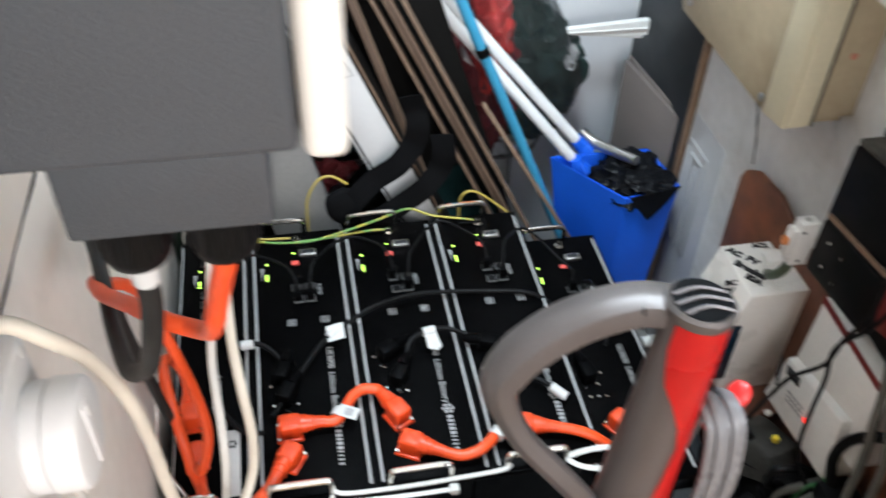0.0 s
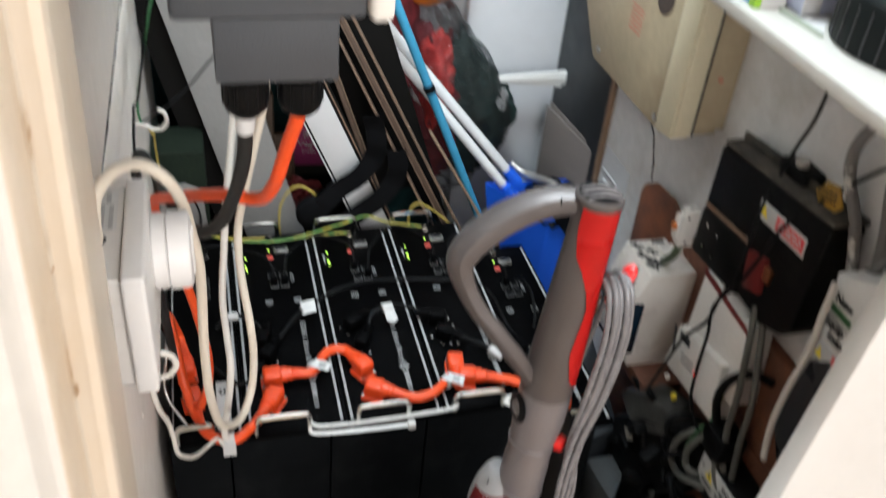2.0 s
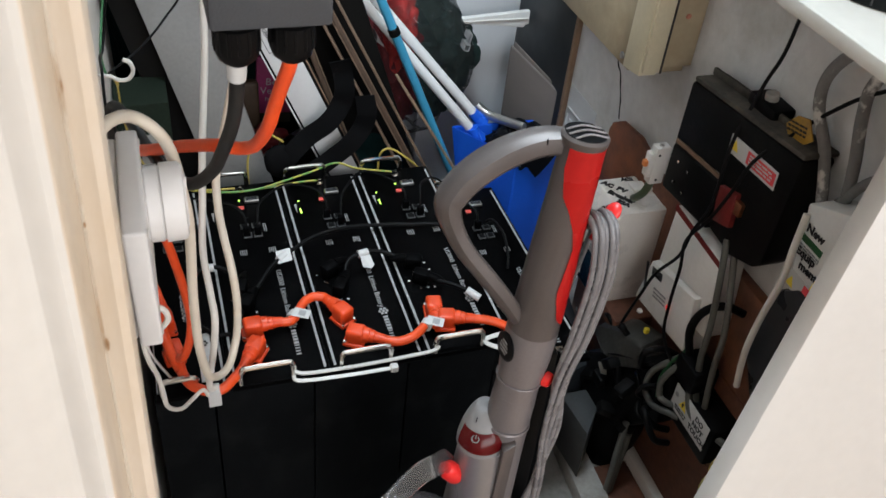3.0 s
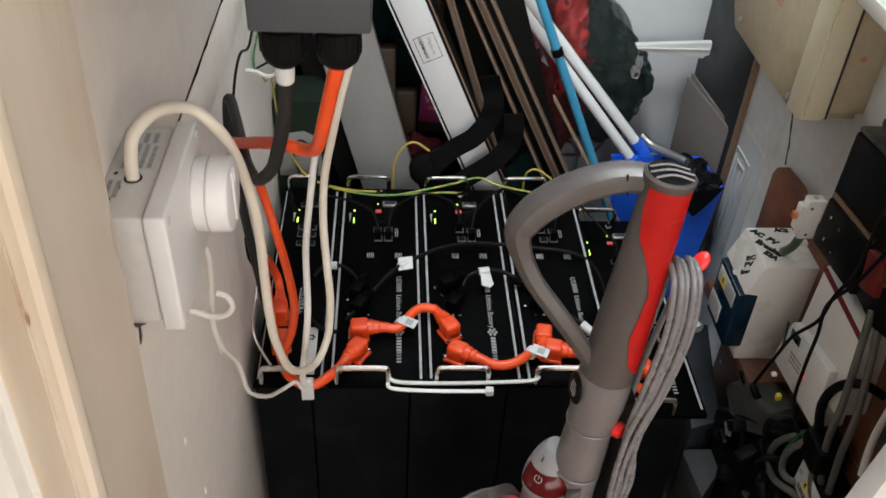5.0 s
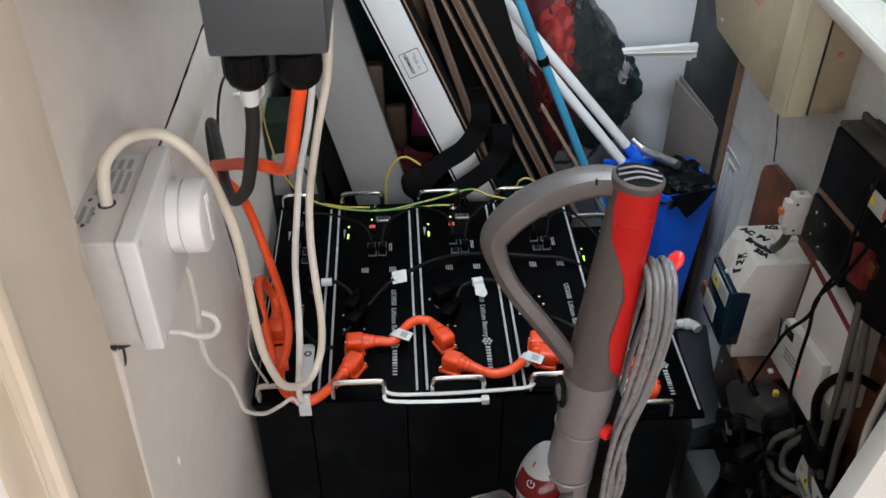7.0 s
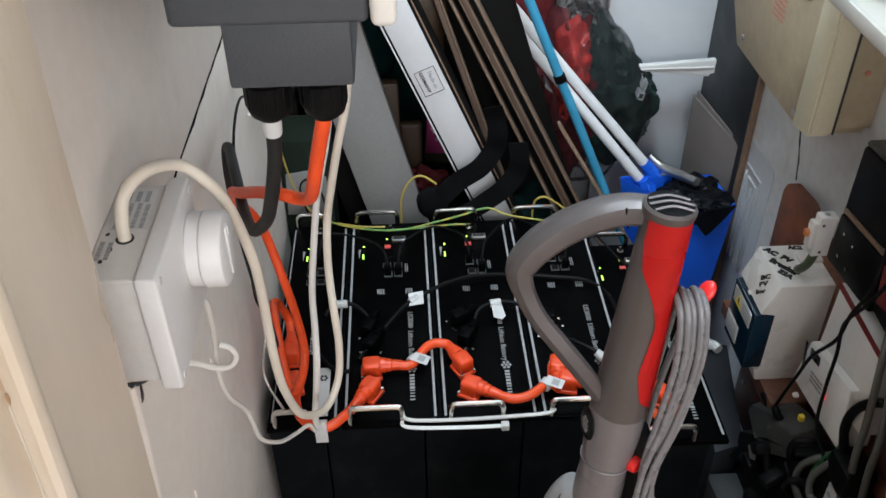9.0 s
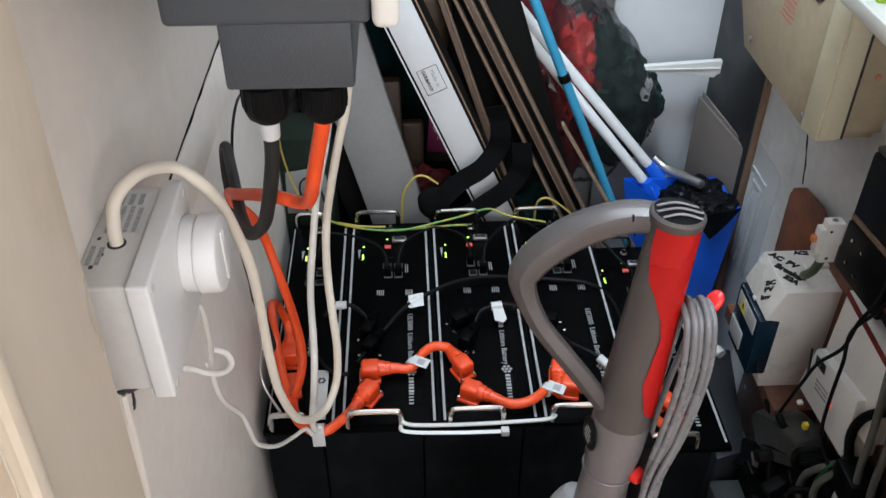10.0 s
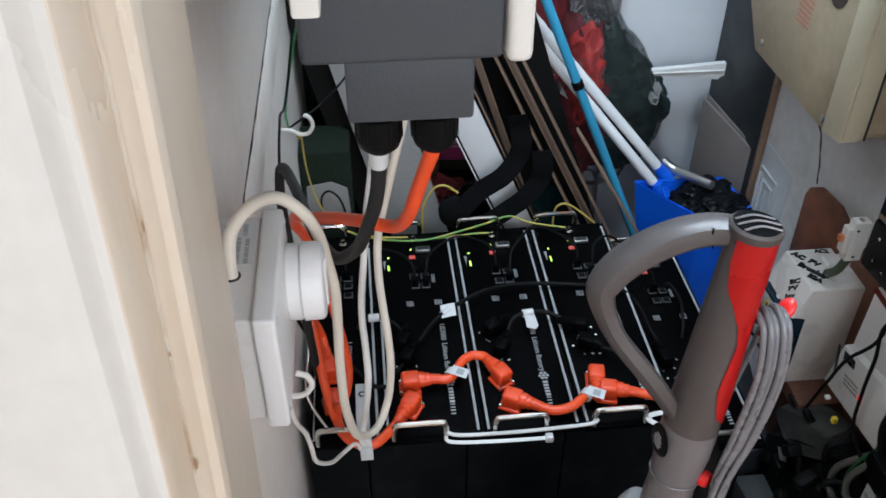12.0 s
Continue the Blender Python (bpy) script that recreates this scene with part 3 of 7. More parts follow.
def port(parent, x, y, w, h, name="socket", mat=None):
    z = BZ + 0.002
    bm = box(x - w / 2, x + w / 2, y - h / 2, y + h / 2, z, z + 0.0022, 0.0006, 1)
    p = part(name, bm, mat or PORT_GREY, parent)
    part("opening", box(x - w / 2 + 0.0018, x + w / 2 - 0.0018, y - h / 2 + 0.0018, y + h / 2 - 0.0018, z + 0.002, z + 0.0028, 0), BLACK_PLASTIC, p, smooth=0)
    return p


def mark(parent, x0, x1, y0, y1, mat, name="print"):
    return part(name, box(x0, x1, y0, y1, BZ + 0.0018, BZ + 0.0024, 0), mat, parent, smooth=0)


def emblem(parent, x, y, r=0.0026):
    """Six dots round a seventh: the maker's mark as plain shapes."""
    bm = None
    for i in range(6):
        a = math.pi / 3 * i
        bm = rod((x + 2.1 * r * math.cos(a), y + 2.1 * r * math.sin(a), BZ + 0.0018), (x + 2.1 * r * math.cos(a), y + 2.1 * r * math.sin(a), BZ + 0.0024), r * 0.85, 10, bm, 0)
    bm = rod((x, y, BZ + 0.0018), (x, y, BZ + 0.0024), r * 0.85, 10, bm, 0)
    return part("emblem", bm, PRINT_WHITE, parent)


def battery(x0, width, wide):
    b = thing("battery_module", (x0, 0, 0), "black rack battery module stood on end beside its neighbours", "battery", "row of battery modules")
    x1 = x0 + width
    part("case", box(x0 - (0.0215 if wide else 0), x1 - 0.0215, 0.002, BL - 0.002, 0.0, BZ - 0.006, 0.002), BATTERY_BLACK, b)
    part("front_panel", box(x0 + 0.0004, x1 - 0.0004, -0.009, BL, BZ - 0.006, BZ + 0.002, 0.0012), PANEL_BLACK, b)
    for sx in ((0.0042, 0.0076) if wide else (0.0042, 0.006), (width - 0.0076, width - 0.0042)):
        mark(b, x0 + sx[0], x0 + sx[1], 0.002, 0.432, PRINT_WHITE, "stripe")
    h0, h1 = (0.013, 0.082) if wide else (0.012, 0.056)
    handle(b, x0 + h0, x0 + h1, -0.0045, BZ + 0.002)
    handle(b, x0 + h0 - 0.002, x0 + h1 - 0.002, BL - 0.005, BZ + 0.002)
    u = 0 if wide else -0.02
    # earth stud with washer
    part("earth_stud", rod((x0 + 0.068 + u, 0.421, BZ + 0.0055), (x0 + 0.068 + u, 0.421, BZ + 0.013), 0.0034, 6), CHROME, b)
    part("washer", rod((x0 + 0.068 + u, 0.421, BZ + 0.0018), (x0 + 0.068 + u, 0.421, BZ + 0.006), 0.0062, 18), CHROME, b)
    # status lamps, switches and sockets
    xa = x0 + (0.0235 if wide else 0.03)
    part("lamp", rod((xa, 0.378, BZ + 0.0018), (xa, 0.378, BZ + 0.0032), 0.0015, 10), LED, b, "lit green lamp")
    for k in range(3):
        part("lamp", rod((xa - 0.0005, 0.356 - 0.0047 * k, BZ + 0.0018), (xa - 0.0005, 0.356 - 0.0047 * k, BZ + 0.0032), 0.0015, 10), LED, b, "lit green lamp")
    part("mark", prism([(xa - 0.009, 0.371, BZ + 0.0018), (xa - 0.0045, 0.371, BZ + 0.0018), (xa - 0.007, 0.346, BZ + 0.0018)], (0, 0, 0.0006)), PRINT_WHITE, b)
    if wide:
        part("lamp", rod((x0 + 0.062, 0.397, BZ + 0.0018), (x0 + 0.062, 0.397, BZ + 0.0032), 0.0015, 10), LED, b, "lit green lamp")
        conn = part("serial_socket", box(x0 + 0.07, x0 + 0.094, 0.386, 0.399, BZ + 0.0018, BZ + 0.008, 0.002), STEEL, b)
        part("insert", box(x0 + 0.073, x0 + 0.091, 0.389, 0.396, BZ + 0.0078, BZ + 0.009, 0.0006), SMOKE, conn)
        part("dip_switch", box(x0 + 0.058, x0 + 0.068, 0.372, 0.3795, BZ + 0.0018, BZ + 0.0045, 0.0006), RED_SWITCH, b, "small red switch block")
        part("button", rod((x0 + 0.068, 0.348, BZ + 0.001), (x0 + 0.068, 0.348, BZ + 0.0034), 0.0026, 12), BLACK_PLASTIC, b)
        port(b, x0 + 0.062, 0.326, 0.0135, 0.0125)
        port(b, x0 + 0.08, 0.326, 0.0135, 0.0125)
        port(b, x0 + 0.064, 0.303, 0.0135, 0.0135)
        port(b, x0 + 0.08, 0.303, 0.0135, 0.0135)
        blank(axes((x0 + 0.094, 0.33, BZ + 0.002), (0, -1, 0), (1, 0, 0)), 0, -0.004, 0.02, 0.006, 2, PRINT_DIM, b, 3)
        blank(axes((x0 + 0.05, 0.268, BZ + 0.002), (0, -1, 0), (1, 0, 0)), 0, -0.004, 0.012, 0.012, 4, PRINT_DIM, b, 4)
        blank(axes((x0 + 0.094, 0.268, BZ + 0.002), (0, -1, 0), (1, 0, 0)), 0, -0.004, 0.012, 0.012, 4, PRINT_DIM, b, 6)
        for q in ((0.03, 0.168), (0.055, 0.166), (0.03, 0.128), (0.052, 0.126), (0.035, 0.2)):
            part("screw", rod((x0 + q[0], q[1], BZ + 0.001), (x0 + q[0], q[1], BZ + 0.0034), 0.0022, 10), CHROME, b)
        along = axes((x0 + 0.093, 0.212, BZ + 0.0022), (0, -1, 0), (1, 0, 0))
        writing("US3000  Lithium Battery", 0.0112, along, PRINT_WHITE, b)
        emblem(b, x0 + 0.0965, 0.0915)
        y = 0.081
        for n, wdt in enumerate((0.0042, 0.0044, 0.0036, 0.0046, 0.0046, 0.0036, 0.0036, 0.0042, 0.0042)):
            inset = 0.0004 if n < 5 else 0.0016
            mark(b, x0 + 0.093, x0 + 0.1 - 0.3 * inset, y - wdt + inset, y, PRINT_WHITE if n < 5 else PRINT_DIM, "maker_bar")
            y -= wdt + 0.0017
        for px, py in ((0.056, 0.049), (0.042, 0.128)):
            mark(b, x0 + px - 0.0024, x0 + px + 0.0024, py - 0.0006, py + 0.0006, PRINT_WHITE, "polarity_sign")
            mark(b, x0 + px - 0.0006, x0 + px + 0.0006, py - 0.0024, py + 0.0024, PRINT_WHITE, "polarity_sign")
    else:
        for y in (0.392, 0.33, 0.312, 0.29):
            port(b, x0 + 0.055, y, 0.014, 0.013)
            port(b, x0 + 0.038, y, 0.012, 0.013)
        along = axes((x0 + 0.047, 0.186, BZ + 0.0022), (0, -1, 0), (1, 0, 0))
        writing("US2000", 0.017, along, PRINT_WHITE, b)
        tag = part("maker_label", box(x0 + 0.062, x0 + 0.08, 0.01, 0.1, BZ + 0.0018, BZ + 0.0026, 0.0003), LABEL, b, "pale grey label strip")
        for i in range(6):
            a = math.pi / 3 * i
            part("dot", rod((x0 + 0.071 + 0.0042 * math.cos(a), 0.08 + 0.0042 * math.sin(a), BZ + 0.0026), (x0 + 0.071 + 0.0042 * math.cos(a), 0.08 + 0.0042 * math.sin(a), BZ + 0.003), 0.0019, 8, None, 0), INK, tag)
        for px, py in ((0.028, 0.065), (0.05, 0.13)):
            mark(b, x0 + px - 0.0024, x0 + px + 0.0024, py - 0.0006, py + 0.0006, PRINT_WHITE, "polarity_sign")
    return b


slim = battery(-0.097, 0.096, False)
slim["label"] = "slimmer black battery module standing against the white wall"
first = battery(0.001, 0.132, True)
for k in range(1, 3):
    copy_thing(first, pose(0.001 + PITCH * k, 0, 0))
BZ = 0.355
lowest = battery(0.403, 0.132, True)
lowest["label"] = "black battery module standing lower than its neighbours"
BZ = 0.42


# orange plugs and links between the modules
def power_plug(x, y, turn, name="power_plug", tall=0.028):
    """An angled plug on a flange with two screws, its nozzle pointing along turn degrees."""
    base = (x, y, BZ + 0.002)
    t = thing(name, base, "orange right-angle power plug seated on a battery front", "plug", "orange plugs")
    m = pose(x, y, BZ + 0.002, 0, 0, turn)
    part("flange", box(-0.014, 0.016, -0.0135, 0.0135, 0, 0.006, 0.002, m=m), ORANGE_PLUG, t)
    part("body", box(-0.011, 0.015, -0.0115, 0.0115, 0.004, tall, 0.0045, 3, m=m), ORANGE_PLUG, t)
    a, b = m @ Vector((0.012, 0, 0.018)), m @ Vector((0.044, 0, 0.016))
    part("nozzle", lathe(a, b, ((0, 0.0092), (0.5, 0.0092), (0.55, 0.0078), (1, 0.0068)), 18), ORANGE_PLUG, t)
    part("collar", lathe(m @ Vector((0.013, 0, 0.018)), m @ Vector((0.022, 0, 0.0175)), ((0, 0.0108), (0.9, 0.0108), (1, 0.0098)), 18), ORANGE_PLUG, t)
    for sy in (-0.0105, 0.0105):
        part("screw", rod(m @ Vector((-0.0115, sy, 0.005)), m @ Vector((-0.0115, sy, 0.0085)), 0.0022, 10), CHROME, t)
    return t


power_plug(0.040, 0.083, 2)
power_plug(0.041, 0.045, -122)
power_plug(0.170, 0.083, 118)
power_plug(0.176, 0.040, -28)
power_plug(0.301, 0.072, -100)
power_plug(0.309, 0.043, -14)
power_plug(-0.066, 0.062, -80)
power_plug(-0.072, 0.115, 95)
BZ = 0.355
power_plug(0.452, 0.075, -60)
BZ = 0.42


def cord(name, pts, r, mat, label, category="cable", group="", n=14, per=8):
    return single(name, sweep(pts, r, n, per), mat, label, category, group)


cord("power_link", [(0.082, 0.083, 0.438), (0.096, 0.084, 0.438), (0.106, 0.094, 0.44), (0.118, 0.112, 0.442), (0.132, 0.121, 0.442), (0.146, 0.12, 0.441), (0.15, 0.121, 0.4385)], 0.0066, ORANGE_CABLE, "short orange power link between two battery modules", group="orange links")
cord("power_link", [(0.214, 0.0195, 0.4375), (0.232, 0.012, 0.438), (0.252, 0.014, 0.44), (0.268, 0.024, 0.441), (0.281, 0.036, 0.441), (0.2935, 0.03, 0.4385)], 0.0066, ORANGE_CABLE, "short orange power link between two battery modules", group="orange links")
cord("power_link", [(0.351, 0.0325, 0.4375), (0.37, 0.027, 0.436), (0.39, 0.02, 0.43), (0.412, 0.012, 0.415), (0.44, 0.008, 0.39), (0.463, 0.018, 0.375), (0.473, 0.036, 0.372)], 0.0066, ORANGE_CABLE, "short orange power link between two battery modules", group="orange links")
cord("power_link", [(0.018, 0.009, 0.4375), (0.006, -0.006, 0.438), (-0.012, -0.022, 0.438), (-0.032, -0.02, 0.438), (-0.05, -0.004, 0.438), (-0.059, 0.02, 0.4385)], 0.0066, ORANGE_CABLE, "orange power link lying along the battery fronts", group="orange links")
tape = thing("cable_tag", (-0.022, -0.026, 0.44), "white paper flag wrapped round an orange cable", "tag")
part("wrap", sweep([(-0.029, -0.0215, 0.438), (-0.015, -0.0215, 0.438)], 0.0086, 14, 2), LABEL, tape)
part("flag", box(-0.03, -0.014, -0.0315, -0.0308, 0.418, 0.442, 0.0002), LABEL, tape)
for q, lab in (((0.1, 0.092, 0.438), "silver tag"), ((0.279, 0.033, 0.441), "silver tag")):
    tg = thing("cable_tag", q, "pale printed flag wrapped round an orange cable", "tag")
    a = Vector(q)
    dirn = Vector((0.01, 0.012, 0.001)).normalized()
    part("wrap", rod(a - dirn * 0.006, a + dirn * 0.006, 0.0086, 14, None, 0.05), LABEL, tg)
    fm = axes(a + Vector((0.0, 0.0, 0.0093)), (0.9, -0.45, -0.05), (0.3, 0.9, 0.1))
    f = part("flag", box(0.0, 0.024, -0.008, 0.008, 0, 0.0005, 0.0001, m=fm), LABEL, tg)
    part("print", box(0.008, 0.018, -0.005, 0.005, 0.0005, 0.0007, 0, m=fm), PRINT_DIM, f, smooth=0)

# orange and black feeds from the inverter
cord("power_cable", [(0.047, -0.263, 1.04), (0.046, -0.263, 1.026), (0.041, -0.254, 1.003), (0.036, -0.246, 0.98), (0.033, -0.242, 0.966), (0.029, -0.23, 0.947), (0.023, -0.212, 0.927), (0.012, -0.2, 0.919), (-0.003, -0.19, 0.917), (-0.03, -0.15, 0.893), (-0.055, -0.11, 0.866), (-0.07, -0.07, 0.84), (-0.076, -0.03, 0.80), (-0.074, 0.02, 0.75), (-0.069, 0.05, 0.70), (-0.055, 0.042, 0.64), (-0.045, 0.04, 0.58), (-0.039, 0.032, 0.53), (-0.042, 0.02, 0.5), (-0.053, 0.02, 0.465), (-0.062, 0.04, 0.444)], 0.0055, ORANGE_CABLE, "thick orange power cable dropping from the inverter gland")
cord("power_cable", [(-0.076, 0.157, 0.4395), (-0.08, 0.175, 0.447), (-0.086, 0.17, 0.475), (-0.088, 0.145, 0.51), (-0.086, 0.11, 0.53), (-0.08, 0.08, 0.51), (-0.074, 0.06, 0.47), (-0.066, 0.035, 0.447), (-0.06, 0.02, 0.44)], 0.0062, ORANGE_CABLE, "orange power cable looped beside the wall")
cord("power_cable", [(0.011, -0.262, 1.04), (0.009, -0.256, 1.00), (0.005, -0.253, 0.975), (-0.002, -0.240, 0.945), (-0.011, -0.224, 0.915), (-0.028, -0.198, 0.887), (-0.045, -0.145, 0.867), (-0.058, -0.092, 0.857), (-0.070, -0.045, 0.855), (-0.084, 0.010, 0.843), (-0.092, 0.03, 0.825), (-0.095, 0.035, 0.78), (-0.09, 0.03, 0.70), (-0.085, 0.05, 0.58), (-0.083, 0.07, 0.50), (-0.085, 0.1, 0.447), (-0.08, 0.112, 0.445)], 0.0054, SOFT_BLACK, "thick black power cable looped below the inverter")
cord("supply_cable", [(-0.093, -0.306, 0.962), (-0.093, -0.302, 0.976), (-0.090, -0.293, 0.991), (-0.078, -0.274, 0.997), (-0.063, -0.247, 0.984), (-0.047, -0.243, 0.967), (-0.039, -0.228, 0.936), (-0.035, -0.210, 0.893), (-0.032, -0.199, 0.853), (-0.033, -0.186, 0.806), (-0.035, -0.175, 0.757), (-0.036, -0.166, 0.707), (-0.035, -0.150, 0.645), (-0.027, -0.114, 0.565), (-0.006, -0.074, 0.53), (0.009, -0.046, 0.548), (0.014, -0.041, 0.598), (0.012, -0.034, 0.646), (0.008, -0.010, 0.674), (0.006, 0.015, 0.697), (0.008, 0.034, 0.73), (0.017, 0.029, 0.779), (0.029, 0.025, 0.835), (0.042, 0.03, 0.89), (0.05, 0.02, 0.98), (0.052, 0.0, 1.12)], 0.0046, BEIGE_CABLE, "cream flex looping from the isolator to the inverter")
cord("supply_cable", [(0.02, 0.1, 1.13), (0.02, 0.165, 0.93), (0.015, 0.145, 0.836), (0.007, 0.118, 0.783), (-0.003, 0.062, 0.748), (-0.010, 0.03, 0.70), (-0.016, 0.008, 0.645), (-0.014, -0.024, 0.61), (-0.013, -0.048, 0.585), (-0.019, -0.045, 0.528), (-0.026, -0.034, 0.475), (-0.026, -0.03, 0.452), (-0.02, -0.024, 0.446)], 0.0042, WHITE_CABLE, "white flex hanging from the inverter to the battery fronts")
cord("thin_flex", [(-0.075, -0.25, 0.868), (-0.069, -0.238, 0.845), (-0.071, -0.227, 0.817), (-0.078, -0.206, 0.770), (-0.082, -0.200, 0.743), (-0.085, -0.194, 0.709), (-0.083, -0.183, 0.672), (-0.080, -0.148, 0.615), (-0.078, -0.136, 0.580), (-0.076, -0.122, 0.536), (-0.063, -0.090, 0.492), (-0.050, -0.054, 0.464), (-0.036, -0.036, 0.458), (-0.03, -0.03, 0.44)], 0.0026, WHITE_CABLE, "thin white flex trailing down from the isolator")

# ---- left wall: isolator, inverter, hooks ----
iso = thing("isolator_switch", (XL, -0.295, 0.86), "white rotary isolator box screwed to the painted wall", "switch")
part("body", box(XL, -0.0765, -0.352, -0.238, 0.870, 0.9625, 0.0025, 3), ISO_BODY, iso)
part("lid", box(-0.0765, -0.0615, -0.357, -0.234, 0.866, 0.966, 0.0025, 3), ISO_LID, iso)
kn = part("knob", lathe((-0.0615, -0.266, 0.9215), (-0.034, -0.266, 0.9215), ((0, 0.0275), (0.05, 0.0285), (0.36, 0.0285), (0.38, 0.0272), (0.41, 0.0272), (0.43, 0.0295), (0.88, 0.029), (0.96, 0.0278), (1, 0.0255)), 44), ISO_LID, iso)
part("grip", box(-0.0345, -0.0325, -0.2705, -0.2615, 0.9, 0.943, 0.0018, m=None), ISO_LID, kn)
part("pointer", box(-0.0326, -0.0318, -0.267, -0.265, 0.934, 0.942, 0.0003), GREY_WHITE, kn)
for y, z in ((-0.349, 0.873), (-0.349, 0.959), (-0.242, 0.873), (-0.242, 0.959)):
    part("screw", rod((-0.0615, y, z), (-0.0605, y, z), 0.0032, 12), ISO_BODY, iso)
lm = axes((-0.108, -0.335, 0.9627), (0, 1, 0), (-1, 0, 0))
lb = part("rating_label", box(0.04, 0.088, -0.027, -0.001, 0, 0.0003, 0, m=lm), LABEL, iso, "worn and dirty rating label", smooth=0)
blank(axes((-0.108, -0.335, 0.9630), (0, 1, 0), (-1, 0, 0)), 0.041, -0.026, 0.03, 0.024, 4, PRINT_DIM, lb, 9)
blank(axes((-0.108, -0.335, 0.9630), (0, 1, 0), (-1, 0, 0)), 0.073, -0.024, 0.013, 0.02, 3, PRINT_DIM, lb, 5)
for k, (x, y, r) in enumerate(((-0.1, -0.318, 0.0014), (-0.104, -0.33, 0.0016), (-0.106, -0.3, 0.0014))):
    part("dirt_spot", lump((x, y, 0.9626), (r, r * 1.3, 0.0004), 120 + k, 0.5, 400, 2), SMOKE, iso)
blank(axes((-0.108, -0.335, 0.9630), (0, 1, 0), (-1, 0, 0)), 0.006, -0.01, 0.02, 0.012, 2, PRINT_DIM, iso, 4)
part("entry_hole", rod((-0.093, -0.306, 0.9622), (-0.093, -0.306, 0.9629), 0.0064, 16, None, 0), SMOKE, iso)


def cup_hook(base, reach, label):
    """A white screw hook: a stem out of the wall and an open upturned curl."""
    h = thing("cup_hook", base, label, "hook", "cup hooks")
    b = Vector(base)
    r = reach
    pts = [b, b + Vector((0.5 * r, 0.0, -0.002)), b + Vector((0.9 * r, 0.0, -0.008)), b + Vector((1.35 * r, 0, -0.007)), b + Vector((1.6 * r, 0, 0.004)), b + Vector((1.5 * r, 0, 0.016)), b + Vector((1.2 * r, 0, 0.021))]
    part("curl", sweep(pts, 0.0028, 10), WHITE_CABLE, h)
    part("shank", rod(b - Vector((0.004, 0, 0)), b + Vector((0.002, 0, 0)), 0.0014, 8), STEEL, h)
    return h


cup_hook((XL + 0.002, -0.214, 0.752), 0.032, "white plastic-coated hook screwed into the wall, bare steel shank")
cup_hook((XL + 0.002, 0.275, 0.735), 0.026, "white plastic-coated hook holding loose wires")

inv = thing("inverter", (0.0, -0.1, 1.12), "dark grey wall-mounted inverter with a cream front cover", "inverter")
part("heat_sink_body", box(-0.032, 0.0835, -0.316, 0.12, 1.118, 1.62, 0.004, 3), INV_GREY, inv)
part("front_cover", box(0.0845, 0.1, -0.320, 0.124, 1.1165, 1.63, 0.005, 3), INV_WHITE, inv, "cream front cover")
part("wall_bracket", box(XL, -0.03, -0.24, 0.06, 1.16, 1.58, 0.002), STEEL, inv)
part("wiring_box", box(-0.008, 0.071, -0.288, -0.06, 1.064, 1.121, 0.0025), INV_GREY, inv)
lm = axes((-0.02, -0.3162, 1.19), (1, 0, 0), (0, 0, 1))
lb = part("rating_label", box(0, 0.075, -0.008, 0.02, 0, 0.0004, 0, m=lm), LABEL, inv, "white rating label", smooth=0)
blank(axes((-0.02, -0.3167, 1.19), (1, 0, 0), (0, 0, 1)), 0.004, -0.004, 0.066, 0.02, 3, INK, lb, 5)
for gx in (0.011, 0.048):
    g = part("cable_gland", lathe((gx, -0.262, 1.066), (gx, -0.262, 1.029), ((0, 0.0135), (0.22, 0.0135), (0.25, 0.0155), (0.72, 0.0155), (0.88, 0.0135), (1, 0.0085)), 32), BLACK_PLASTIC, inv, "ribbed black cable gland")
    for k in range(14):
        a = 2 * math.pi * k / 14
        part("rib", box(-0.0012, 0.0012, 0.0148, 0.0162, 1.04, 1.056, 0.0005, 1, m=Matrix.Translation((gx, -0.262, 0)) @ Matrix.Rotation(a, 4, "Z")), BLACK_PLASTIC, g)
single("tape_wrap", lathe((0.0098, -0.2575, 1.014), (0.0105, -0.2605, 1.031), ((0, 0.0066), (0.5, 0.0069), (1, 0.0072)), 18), LABEL, "white tape wrapped round the black cable under its gland", "tape")

trunk = thing("trunking_box", (-0.08, -0.37, 1.18), "cream painted trunking box fixed high on the wall", "trunking")
part("body", box(XL, -0.028, -0.374, -0.322, 1.182, 1.6, 0.003), INV_WHITE, trunk)
part("end_piece", box(-0.028, -0.0145, -0.389, -0.322, 1.178, 1.6, 0.002), INV_WHITE, trunk)

# loose wires on the far hook
cord("loose_wire", [(-0.095, 0.29, 0.722), (-0.092, 0.31, 0.70), (-0.096, 0.39, 0.66), (-0.096, 0.42, 0.58), (-0.085, 0.43, 0.51), (-0.06, 0.435, 0.455), (-0.03, 0.435, 0.435)], 0.0016, YELLOW, "thin green and yellow wire hung over a hook")
cord("loose_wire", [(-0.06, 0.47, 1.1), (-0.07, 0.43, 0.9), (-0.085, 0.41, 0.83), (-0.1, 0.4, 0.77), (-0.108, 0.33, 0.735), (-0.102, 0.285, 0.727)], 0.0017, GREEN_WIRE, "thin dark green wire hung over a hook")
cord("loose_wire", [(-0.06, 0.26, 1.0), (-0.085, 0.265, 0.86), (-0.1, 0.255, 0.785), (-0.102, 0.2, 0.8), (-0.1, 0.155, 0.808), (-0.1, 0.125, 0.80), (-0.1, 0.105, 0.785), (-0.1, 0.098, 0.765), (-0.1, 0.09, 0.72)], 0.0017, BLACK_RUBBER, "thin black flex hung over a hook")
